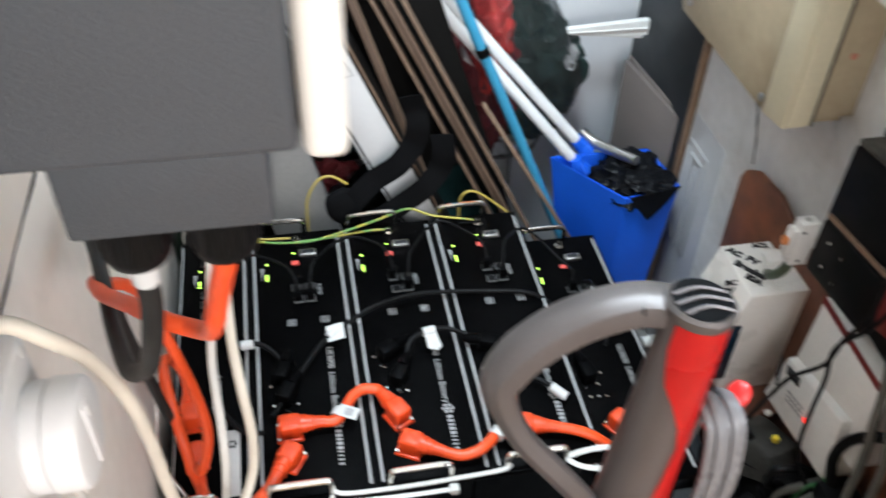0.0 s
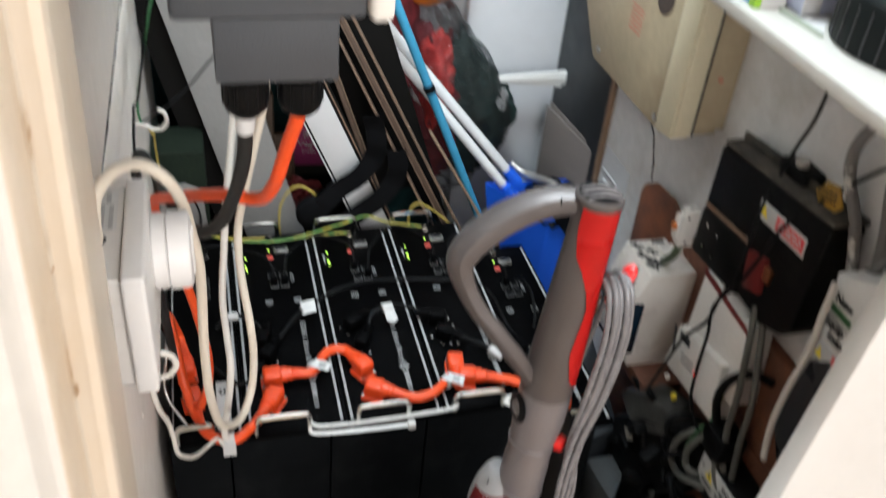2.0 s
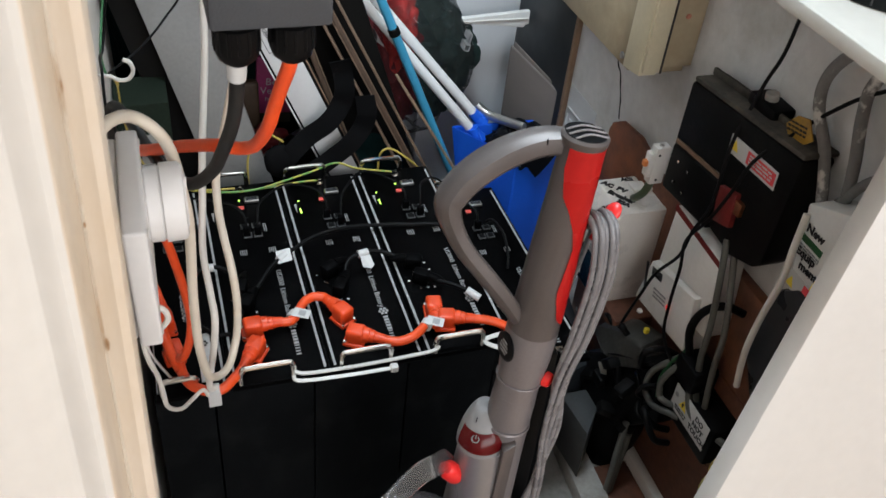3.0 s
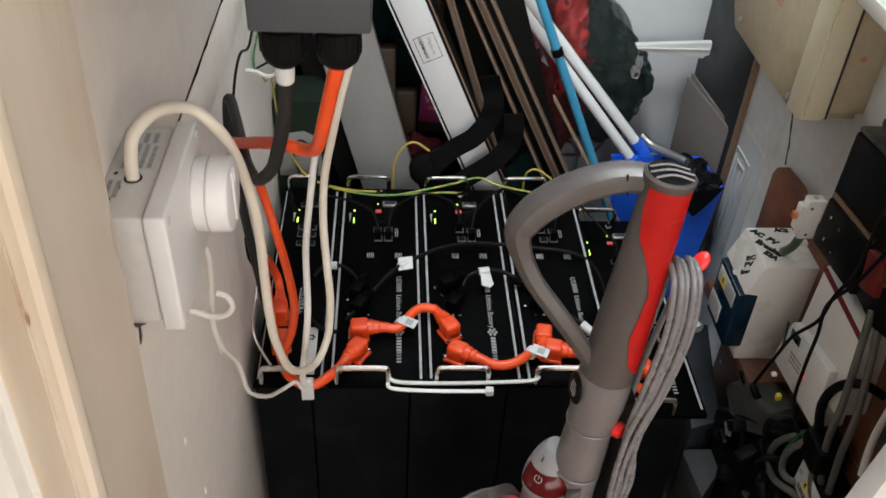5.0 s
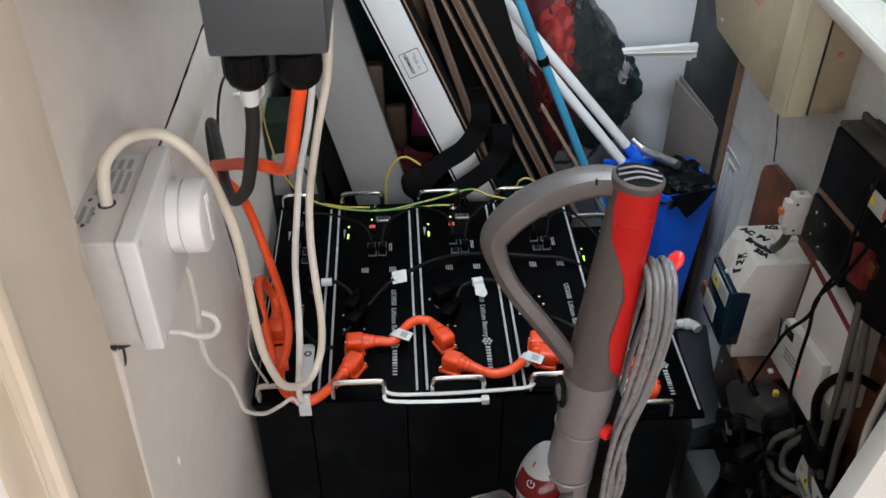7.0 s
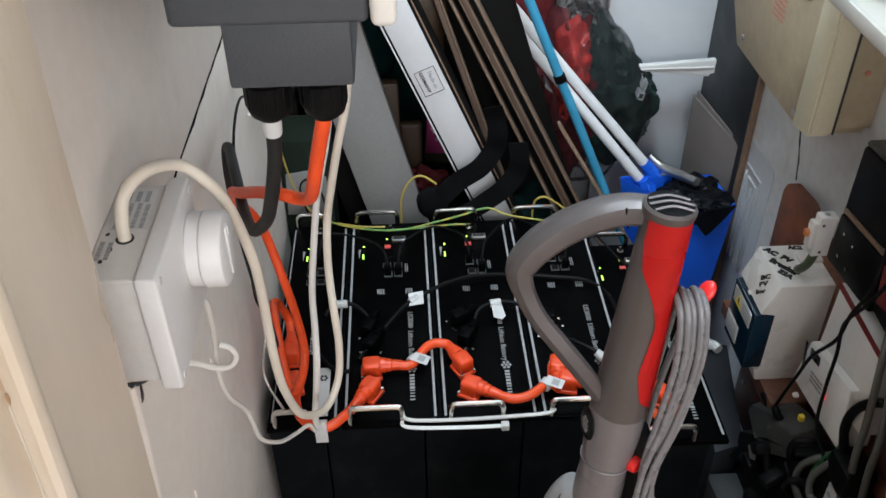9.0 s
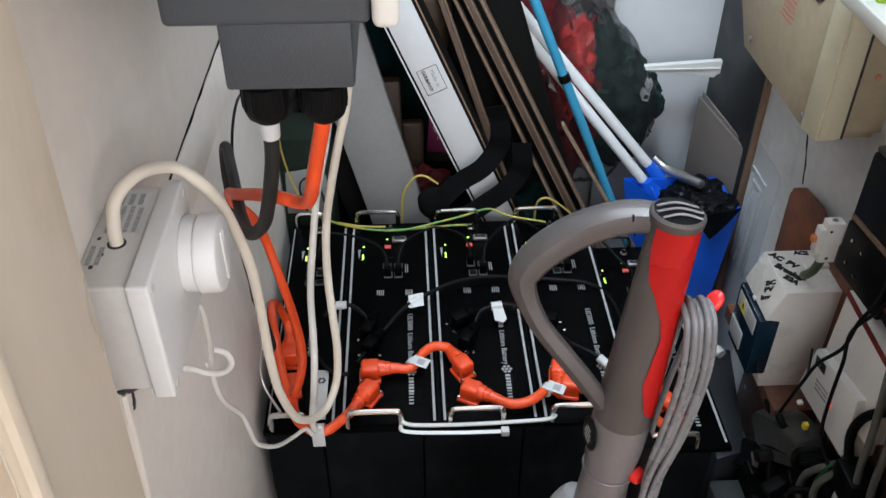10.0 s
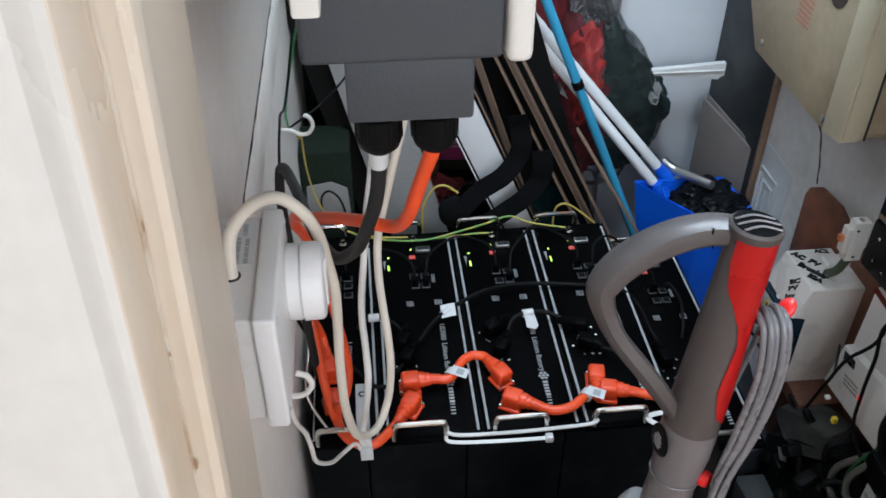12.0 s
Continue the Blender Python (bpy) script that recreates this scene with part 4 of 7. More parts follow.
cord("loose_wire", [(-0.1, 0.29, 0.73), (-0.06, 0.35, 0.73), (-0.02, 0.4, 0.75), (0.01, 0.4, 0.80), (0.03, 0.35, 0.95), (0.04, 0.2, 1.13)], 0.0016, BLACK_RUBBER, "thin black wire running up to the inverter")
cord("earth_wire", [(-0.085, 0.10, 0.50), (-0.095, 0.1, 0.53), (-0.1, 0.085, 0.565), (-0.1, 0.08, 0.6)], 0.0025, BLACK_RUBBER, "short black lead end clipped at the wall")
cord("earth_wire", [(-0.086, 0.09, 0.56), (-0.09, 0.05, 0.53), (-0.095, 0.03, 0.48), (-0.07, 0.0, 0.445)], 0.0018, STEEL, "bare grey earth wire beside the wall")

# ---- wiring on top of the batteries ----
Q = BZ + 0.008
cord("earth_wire", [(-0.034, 0.445, Q), (-0.005, 0.428, Q + 0.002), (0.04, 0.412, Q + 0.004), (0.09, 0.407, Q + 0.006), (0.14, 0.412, Q + 0.014), (0.19, 0.428, Q + 0.016), (0.235, 0.441, Q + 0.02), (0.27, 0.43, Q + 0.012), (0.33, 0.421, Q + 0.004)], 0.0018, EARTH, "green and yellow earth wire strung along the battery tops", group="earth wires")
cord("earth_wire", [(-0.02, 0.44, Q), (0.02, 0.425, Q + 0.002), (0.06, 0.421, Q + 0.003)], 0.0018, YELLOW, "yellow earth wire ending at a stud", group="earth wires")
cord("earth_wire", [(0.06, 0.41, Q + 0.003), (0.11, 0.412, Q + 0.004), (0.17, 0.42, Q + 0.003), (0.198, 0.421, Q + 0.002)], 0.0018, EARTH, "green and yellow earth wire ending at a stud", group="earth wires")
cord("earth_wire", [(0.09, 0.468, 0.36), (0.088, 0.468, 0.43), (0.092, 0.468, 0.465), (0.108, 0.468, 0.494), (0.127, 0.468, 0.5), (0.15, 0.468, 0.483)], 0.002, YELLOW, "green and yellow wire end standing up behind the batteries", group="earth wires")
cord("earth_wire", [(0.318, 0.466, 0.39), (0.319, 0.466, 0.43), (0.325, 0.466, 0.446), (0.34, 0.466, 0.449), (0.365, 0.464, 0.432), (0.4, 0.46, 0.40)], 0.0019, YELLOW, "green and yellow wire arching behind the batteries", group="earth wires")
for x in (0.069, 0.203, 0.337):
    single("wire_lug", box(x - 0.028, x - 0.004, 0.4185, 0.4235, BZ + 0.0065, BZ + 0.0095, 0.001), BLACK_PLASTIC, "black sleeved lug on an earth stud", "wire lug", "wire lugs")
# dark links between the module sockets
cord("battery_link", [(0.022, 0.108, Q), (0.034, 0.126, Q + 0.001), (0.048, 0.148, Q + 0.003), (0.064, 0.17, Q + 0.008), (0.09, 0.203, Q + 0.014), (0.125, 0.229, Q + 0.018), (0.165, 0.253, Q + 0.018), (0.21, 0.27, Q + 0.013), (0.26, 0.276, Q + 0.007), (0.32, 0.272, Q + 0.003), (0.375, 0.262, Q + 0.001), (0.41, 0.25, Q - 0.02), (0.43, 0.22, Q - 0.055), (0.435, 0.19, Q - 0.058)], 0.0032, BLACK_RUBBER, "black battery link cable crossing the modules")
cord("battery_link", [(0.19, 0.165, Q), (0.2, 0.19, Q + 0.012), (0.222, 0.2, Q + 0.016), (0.25, 0.203, Q + 0.014), (0.28, 0.19, Q + 0.008), (0.305, 0.172, Q + 0.004)], 0.0032, BLACK_RUBBER, "black battery link cable between two modules")
cord("battery_link", [(0.305, 0.14, Q + 0.002), (0.33, 0.118, Q + 0.01), (0.355, 0.098, Q + 0.01), (0.372, 0.083, Q + 0.004)], 0.0032, BLACK_RUBBER, "black battery link cable beside an orange plug")
cord("battery_link", [(-0.03, 0.205, Q), (-0.015, 0.215, Q + 0.012), (0.01, 0.215, Q + 0.012), (0.03, 0.2, Q + 0.006), (0.04, 0.18, Q)], 0.0032, BLACK_RUBBER, "black battery link cable from the slim module")
cord("battery_link", [(0.01, 0.09, Q - 0.004), (-0.005, 0.087, Q), (-0.02, 0.1, Q), (-0.04, 0.13, Q)], 0.0032, BLACK_RUBBER, "black battery link cable from the slim module")


def dark_plug(x, y, turn):
    top = BZ if x < 0.4 else 0.355
    t = thing("battery_plug", (x, y, top + 0.002), "black latching plug in a battery socket", "plug", "black plugs")
    m = pose(x, y, top + 0.002, 0, 0, turn)
    part("body", box(-0.012, 0.014, -0.0095, 0.0095, 0, 0.022, 0.004, m=m), PLUG_BLACK, t)
    part("nose", lathe(m @ Vector((0.012, 0, 0.016)), m @ Vector((0.036, 0, 0.012)), ((0, 0.0075), (0.6, 0.007), (1, 0.0042)), 14), PLUG_BLACK, t)
    for sy in (-0.009, 0.009):
        part("screw", rod(m @ Vector((-0.0155, sy, -0.001)), m @ Vector((-0.0155, sy, 0.003)), 0.0022, 8), CHROME, t)


for x, y, turn in ((0.036, 0.168, 70), (0.04, 0.135, 60), (0.178, 0.142, 60), (0.17, 0.185, 30), (0.302, 0.178, 160), (0.303, 0.143, -35), (0.437, 0.16, 100)):
    dark_plug(x, y, turn)
for a, b, turn in (((0.098, 0.21, Q + 0.0148), (0.112, 0.2205, Q + 0.0166), 0), ((0.36, 0.094, Q + 0.009), (0.376, 0.079, Q + 0.003), 0), ((-0.012, 0.2155, Q + 0.012), (0.004, 0.2155, Q + 0.0125), 0)):
    single("cable_sleeve", rod(a, b, 0.0062, 14, None, 0.05), LABEL, "pale printed sleeve round a black cable", "tag", "cable sleeves")
tg = thing("cable_tag", (0.228, 0.2, Q + 0.016), "white paper flag folded on a black cable", "tag")
part("wrap", rod((0.218, 0.1995, Q + 0.0155), (0.234, 0.2015, Q + 0.0158), 0.0062, 14, None, 0.05), LABEL, tg)
part("flag", prism([(0.219, 0.2, Q + 0.0215), (0.233, 0.203, Q + 0.021), (0.24, 0.182, Q + 0.006), (0.235, 0.177, Q + 0.004), (0.222, 0.18, Q + 0.006)], (0, 0, -0.0005)), LABEL, tg)
tg = thing("cable_tag", (0.106, 0.216, Q + 0.016), "white paper flag folded on a black cable", "tag")
part("flag", prism([(0.096, 0.222, Q + 0.0225), (0.118, 0.226, Q + 0.0235), (0.119, 0.206, Q + 0.016), (0.097, 0.202, Q + 0.015)], (0, 0, -0.0005)), LABEL, tg)
# thin data leads between the sockets
for k, (a, b, h) in enumerate((((0.081, 0.303), (0.196, 0.326), 0.07), ((0.215, 0.304), (0.33, 0.326), 0.085), ((0.349, 0.304), (0.466, 0.326), 0.085), ((-0.045, 0.33), (0.064, 0.303), 0.05))):
    pa, pb = Vector((*a, BZ + 0.012)), Vector((*b, (BZ if b[0] < 0.4 else 0.355) + 0.012))
    mid = (pa + pb) / 2
    pts = [pa, pa + Vector((0.002, 0.012, 0.02)), pa + Vector((0.012, 0.04, 0.026)), mid + Vector((0, h, 0.022)), pb + Vector((-0.016, 0.035, 0.026)), pb + Vector((-0.002, 0.01, 0.022)), pb]
    cord("data_lead", pts, 0.0019, BLACK_RUBBER, "thin black data lead arching between two modules", group="data leads")
    for q in (pa, pb):
        single("data_plug", box(q.x - 0.0055, q.x + 0.0055, q.y - 0.004, q.y + 0.004, q.z - 0.0098, q.z + 0.008, 0.0012), PLUG_BLACK, "small black data plug in a battery socket", "plug", "data plugs")
cord("data_lead", [(0.482, 0.326, 0.371), (0.487, 0.31, 0.385), (0.492, 0.27, 0.385), (0.486, 0.23, 0.375), (0.48, 0.21, 0.36)], 0.0024, BLACK_RUBBER, "thin black data lead on the end module", group="data leads")
# nylon ties that lash the front handles together
for pts in ([(0.084, -0.008, BZ + 0.014), (0.1, -0.0115, BZ + 0.01), (0.16, -0.0125, BZ + 0.009), (0.22, -0.012, BZ + 0.01), (0.275, -0.0105, BZ + 0.012), (0.286, -0.006, BZ + 0.016)],
            [(0.082, -0.009, BZ + 0.008), (0.09, -0.0155, BZ + 0.002), (0.15, -0.0185, BZ + 0.0005), (0.215, -0.0195, BZ + 0.001)]):
    single("cable_tie", sweep(pts, 0.001, flat=(0.0024, 0.0011)), TIE, "long white nylon tie lashing two handles together", "cable tie", "cable ties")
single("tie_head", box(0.213, 0.2235, -0.0245, -0.0145, BZ - 0.004, BZ + 0.006, 0.0016), TIE, "square head of a white nylon tie", "cable tie")
single("cable_tie", sweep([(0.353, -0.008, BZ + 0.012), (0.37, -0.016, BZ + 0.004), (0.395, -0.02, BZ + 0.002), (0.415, -0.012, BZ + 0.008), (0.405, -0.002, BZ + 0.014), (0.37, -0.002, BZ + 0.013)], 0.001, flat=(0.003, 0.0012), closed=True), TIE, "looped white nylon tie on a battery handle", "cable tie", "cable ties")

# ---- things leaning at the back ----
def leaning(name, p0, p1, width, thick, mat, label, category, group="", across=(1, 0, 0.35), bev=0.0015):
    """A straight board from its foot p0 to its head p1; width runs across, thickness backwards."""
    a, b = Vector(p0), Vector(p1)
    m = axes(a, Vector(across), b - a)
    ln = (b - a).length
    return single(name, box(0, width, 0, ln, -thick, 0, bev, m=m), mat, label, category, group)


def turned(p0, p1):
    """Across direction in the picture plane for a board that leans to the left."""
    a, b = Vector(p0), Vector(p1)
    up = (b - a).normalized()
    return Vector((0, 1, 0)).cross(up).normalized() * -1 if (Vector((0, 1, 0)).cross(up)).x < 0 else Vector((0, 1, 0)).cross(up).normalized()


# carton
d = Vector((-0.405, 0.05, 0.913)).normalized()
foot = Vector((0.41, 0.458, 0.0))
carton = thing("carton", foot, "long white carton with black sides leaning behind the batteries", "carton")
cm = axes(foot, turned(foot, foot + d), d)
LEN = 1.12
part("side", box(-0.0065, 0.0560, 0.0, LEN, -0.075, -0.0015, 0.001, m=cm), CARTON_DARK, carton)
part("face", box(0, 0.0495, 0.0, LEN, -0.0015, 0.001, 0.0005, m=cm), CARTON_WHITE, carton)
part("edge_line", box(0.0545, 0.0568, 0.0, LEN, -0.002, 0.0008, 0.0003, m=cm), WOOD_PALE, carton, "bare brown cardboard edge")
part("edge_line", box(-0.006, -0.0035, 0.0, LEN, -0.0005, 0.0012, 0.0003, m=cm), CARTON_WHITE, carton)
stamp = axes(foot + d * 0.739 + (cm.to_3x3() @ Vector((0.0075, 0, 0.0012))), -d, cm.to_3x3() @ Vector((1, 0, 0))) @ Matrix.Scale(1.22, 4)
for q in ((0, 0.037, 0, 0.0007), (0, 0.037, 0.0273, 0.028), (0, 0.0007, 0, 0.028), (0.0363, 0.037, 0, 0.028)):
    plate(stamp, q[0], q[1], q[2], q[3], 0.0003, INK, carton, "stamp_border", bev=0)
writing("Made in", 0.008, stamp @ pose(0.005, 0.0165, 0), PRINT_DIM, carton, depth=0.0002)
writing("GERMANY", 0.0066, stamp @ pose(0.002, 0.006, 0), INK, carton, depth=0.0002, bold=0.0001)
# webbing strap round the carton
strap = thing("webbing_strap", foot + d * 0.5, "black webbing strap wound round the white carton", "strap")
cr = cm.to_3x3()




def ribbon(line, y, half, thick=0.0016):
    """A flat band that lies in the upright plane y, through points (x, z)."""
    pts = [p for p in curve_points([(x, y - 0.004 * (i % 2), z) for i, (x, z) in enumerate(line)], 6)]
    own = bmesh.new()
    rings = []
    for i, c in enumerate(pts):
        t = (pts[min(i + 1, len(pts) - 1)] - pts[max(i - 1, 0)]).normalized()
        s = Vector((-t.z, 0.25, t.x)).normalized() * half
        o = Vector((0, thick, 0))
        rings.append([own.verts.new(q) for q in (c - s, c + s, c + s + o, c - s + o)])
    for q, w in zip(rings, rings[1:]):
        for k in range(4):
            own.faces.new((q[k], q[(k + 1) % 4], w[(k + 1) % 4], w[k]))
    own.faces.new(rings[0][::-1])
    own.faces.new(rings[-1])
    return own


part("band", ribbon([(0.14, 0.44), (0.162, 0.474), (0.19, 0.5), (0.222, 0.526), (0.244, 0.556), (0.25, 0.585), (0.247, 0.615), (0.24, 0.64)], 0.45, 0.0165), STRAP, strap)
part("band", ribbon([(0.17, 0.418), (0.2, 0.436), (0.23, 0.454), (0.26, 0.482), (0.282, 0.51), (0.288, 0.54), (0.284, 0.572)], 0.447, 0.0165), STRAP, strap)
part("knot", lump((0.145, 0.456, 0.452), (0.028, 0.012, 0.03), 14, 0.25, 20, 3), STRAP, strap)

# grey-white board and dark cloth beside it
leaning("leaning_board", (0.135, 0.475, 0.0), (-0.13, 0.57, 1.05), 0.098, 0.018, GREY_CARD, "plain grey-white board leaning against the wall", "board", across=(1, 0, 0.27))
leaning("dark_backing", (0.09, 0.50, 0.0), (-0.17, 0.60, 1.05), 0.06, 0.02, CARTON_DARK, "dark strip of board behind the grey one", "board", across=(1, 0, 0.27))
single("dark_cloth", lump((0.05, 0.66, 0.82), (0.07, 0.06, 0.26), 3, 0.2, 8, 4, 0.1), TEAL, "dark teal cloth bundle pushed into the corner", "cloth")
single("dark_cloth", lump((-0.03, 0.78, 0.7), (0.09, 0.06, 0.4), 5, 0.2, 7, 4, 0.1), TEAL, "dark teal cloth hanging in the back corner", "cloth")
olive = thing("dark_green_carton", (-0.06, 0.47, 0.42), "dark green carton with a pale worn patch", "carton")
part("body", box(XL + 0.002, -0.028, 0.47, 0.56, 0.0, 0.575, 0.003), DARK_OLIVE, olive)
part("patch", prism([(XL + 0.006, 0.4702, 0.43), (-0.032, 0.4702, 0.43), (-0.036, 0.4702, 0.505), (-0.062, 0.4702, 0.519), (XL + 0.01, 0.4702, 0.512)], (0, -0.0025, 0), bev=0.0005), GREY_CARD, olive, "pale worn patch")
cord("wire_loop", [(-0.07, 0.462, 0.43), (-0.08, 0.462, 0.47), (-0.079, 0.462, 0.495), (-0.066, 0.462, 0.505), (-0.05, 0.462, 0.488), (-0.042, 0.462, 0.455), (-0.046, 0.462, 0.42)], 0.0016, BLACK_RUBBER, "thin looped black and yellow wire")
# black and teal lumps added to keep the deep gaps behind the batteries dark
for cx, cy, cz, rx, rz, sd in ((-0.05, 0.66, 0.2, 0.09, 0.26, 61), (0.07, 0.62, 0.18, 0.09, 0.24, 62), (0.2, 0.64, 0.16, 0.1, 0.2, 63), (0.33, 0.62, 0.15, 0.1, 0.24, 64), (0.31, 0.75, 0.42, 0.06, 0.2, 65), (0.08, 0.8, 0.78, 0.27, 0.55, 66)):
    single("dark_gap_fill", lump((cx, cy, cz), (rx, 0.09 if sd < 66 else 0.045, rz), sd, 0.2, 9, 4, 0.1), STRAP if sd not in (64, 66) else TEAL, "dark lump added to fill a gap behind the batteries", "cloth", "dark coats")
# packets behind
pk = thing("seed_packet", (0.14, 0.76, 0.36), "magenta printed packet standing behind the cables", "packet")
pm = axes((0.138, 0.75, 0.35), (1, 0, -0.06), (-0.07, 0, 1))
part("body", box(0, 0.07, 0, 0.145, -0.01, 0, 0.002, m=pm), MAGENTA, pk)
part("base_band", box(0.0, 0.07, 0.0, 0.022, 0.0, 0.0006, 0, m=pm), OLIVE, pk, smooth=0)
writing("Bes", 0.022, pm @ pose(0.018, 0.085, 0.0008), CARTON_WHITE, pk)
writing("Veget", 0.021, pm @ pose(0.008, 0.066, 0.0008), CARTON_WHITE, pk)
writing("home", 0.012, pm @ pose(0.018, 0.051, 0.0008), CARTON_WHITE, pk)
single("tan_packet", box(0.045, 0.092, 0.555, 0.58, 0.42, 0.63, 0.006), TAN, "creased tan packet between the boards", "packet")
single("dark_packet", lump((0.13, 0.62, 0.72), (0.05, 0.04, 0.12), 12, 0.2, 9, 4, 0.1), TAN, "brownish bundle in the gap between the boards", "cloth")

# brown timber trims
TRIMS = (((0.4185, 0.4686, 0.0), (0.0315, 0.6211, 1.12), 0.009, 0.035, 0), ((0.4285, 0.4676, 0.0), (0.0415, 0.6201, 1.12), 0.0022, 0.03, 1),
         ((0.554, 0.4695, 0.0), (0.003, 0.6206, 1.12), 0.0048, 0.035, 1), ((0.581, 0.469, 0.0), (0.015, 0.62, 1.12), 0.0024, 0.03, 1),
         ((0.5836, 0.47, 0.0), (0.0176, 0.621, 1.12), 0.008, 0.04, 0), ((0.5918, 0.469, 0.0), (0.0258, 0.62, 1.12), 0.0022, 0.03, 1), ((0.609, 0.4694, 0.0), (0.038, 0.6209, 1.12), 0.005, 0.035, 1))
for p0, p1, w, t, pale in TRIMS:
    a, b = Vector(p0), Vector(p1)
    leaning("wood_trim", p0, p1, w, t, WOOD_PALE if pale else WOOD, "long brown wooden trim leaning at the back", "timber", "leaning trims", across=turned(a, b))
# black sheet put in for the shade seen between the trims
leaning("dark_backing", (0.38, 0.585, 0.0), (0.02, 0.66, 1.15), 0.15, 0.012, CARTON_DARK, "dark sheet added to keep the gaps between the trims dark", "board", across=(1, 0, 0.33))
leaning("wood_trim", (0.5655, 0.5, 0.214), (0.335, 0.538, 0.527), 0.005, 0.02, WOOD_PALE, "thin split strip of wood leaning on the trims", "timber", "leaning trims", across=(1, 0, 0.6))

# creased packets low in the gap between the boards
single("tan_packet", box(0.09, 0.13, 0.6, 0.62, 0.40, 0.525, 0.007, 3), TAN, "crumpled brown packet between the boards", "packet")
single("red_packet", lump((0.125, 0.585, 0.415), (0.045, 0.018, 0.03), 16, 0.5, 35, 4, 0.6), RED_CLOTH, "dark red crumpled packet between the boards", "packet")

# poles
bp = thing("blue_pole", (0.6, 0.6, 0.0), "blue painted pole with a black collar leaning at the back", "pole")
a, b = Vector((0.635, 0.58, 0.0)), Vector((0.375, 0.605, 0.605))
ext = b + (b - a).normalized() * 0.75
part("tube", rod(a, ext, 0.0085, 18), BLUE_POLE, bp)
dd = (b - a).normalized()
part("collar", rod(b - dd * 0.008, b + dd * 0.008, 0.0105, 18), BLACK_PLASTIC, bp, "black plastic collar")
for (a, b), lab in ((((0.552, 0.61, 0.375), (0.297, 0.652, 0.682)), "white broom pole"), (((0.562, 0.63, 0.399), (0.321, 0.655, 0.682)), "white broom pole")):
    a, b = Vector(a), Vector(b)
    p = thing("broom_pole", a, "white painted metal pole leaning across the clothes bag", "pole", "white poles")
    part("tube", rod(a, b + (b - a) * 0.03, 0.0095, 22), WHITE_POLE, p)
    part("sleeve", rod(b + (b - a) * 0.02, b + (b - a) * 0.2, 0.0104, 22), SMOKE if p.location.z > 0.4 else WHITE_POLE, p, "plastic sleeve")
    part("upper_tube", rod(b + (b - a) * 0.19, b + (b - a) * 0.6, 0.0092, 22), WHITE_POLE, p)
    part("foot_socket", lathe(a - (b - a) * 0.07, a + (b - a) * 0.03, ((0, 0.016), (0.5, 0.013), (1, 0.0105)), 22), BLUE_BIN if p.location.z < 0.4 else STEEL, p)
single("pole_fitting", sweep([(0.57, 0.645, 0.412), (0.59, 0.625, 0.4), (0.615, 0.585, 0.405), (0.635, 0.55, 0.412)], 0.008, 14, radii=(0.0085, 0.009, 0.0095, 0.0085)), STEEL, "dull steel end fitting of a white pole", "pole fitting")

# blue bin with a black liner
bb = thing("dustpan", (0.62, 0.56, 0.06), "bright blue plastic dustpan standing upright behind the batteries", "dustpan")
rim = [Vector((0.505, 0.61, 0.392)), Vector((0.606, 0.497, 0.377)), Vector((0.695, 0.495, 0.397)), Vector((0.69, 0.625, 0.38))]
base = [Vector((0.57, 0.61, 0.0)), Vector((0.612, 0.51, 0.0)), Vector((0.67, 0.51, 0.0)), Vector((0.67, 0.61, 0.0))]
own = bmesh.new()
outer = [own.verts.new(p) for p in rim]
lowv = [own.verts.new(p) for p in base]
ctr = (rim[0] + rim[1] + rim[2] + rim[3]) / 4
inner = [own.verts.new(p + (ctr - p).normalized() * 0.006 - Vector((0, 0, 0.001))) for p in rim]
inlow = [own.verts.new(p + (Vector((0.635, 0.59, 0)) - p).normalized() * 0.006 + Vector((0, 0, 0.006))) for p in base]
for i in range(4):
    j = (i + 1) % 4
    own.faces.new((outer[i], outer[j], lowv[j], lowv[i]))
    own.faces.new((inner[i], inlow[i], inlow[j], inner[j]))
    own.faces.new((outer[i], inner[i], inner[j], outer[j]))
own.faces.new(lowv[::-1])
own.faces.new(inlow)
bmesh.ops.bevel(own, geom=[e for e in own.edges], offset=0.002, segments=2, affect="EDGES")
part("shell", own, BLUE_BIN, bb)
part("socket", lathe((0.578, 0.595, 0.3), (0.549, 0.607, 0.385), ((0, 0.02), (0.5, 0.015), (1, 0.0115)), 24), BLUE_BIN, bb)
part("rib", prism([(0.553, 0.6, 0.384), (0.572, 0.568, 0.34), (0.575, 0.572, 0.336), (0.558, 0.604, 0.378)], (0.003, 0, 0.003), bev=0.001), BLUE_BIN, bb)
bin_bag = thing("bin_bag", (0.64, 0.55, 0.3), "crumpled shiny black plastic bag stuffed in the dustpan", "bag")
part("bulk", lump((0.64, 0.565, 0.362), (0.066, 0.072, 0.036), 21, 0.25, 30, 5, 0.45), BIN_LINER, bin_bag)
part("flap", prism([(0.61, 0.4935, 0.381), (0.64, 0.491, 0.389), (0.692, 0.489, 0.401), (0.672, 0.4885, 0.368), (0.653, 0.4885, 0.341), (0.646, 0.489, 0.334), (0.632, 0.49, 0.352)], (0, -0.0025, 0.0)), BIN_LINER, bin_bag)
part("drape", lump((0.653, 0.518, 0.394), (0.046, 0.034, 0.012), 24, 0.3, 40, 4, 0.5), BIN_LINER, bin_bag)

# bags of clothes
bag = thing("clothes_bag", (0.42, 0.74, 0.35), "clear plastic bag of dark red and dark green clothes", "bag")


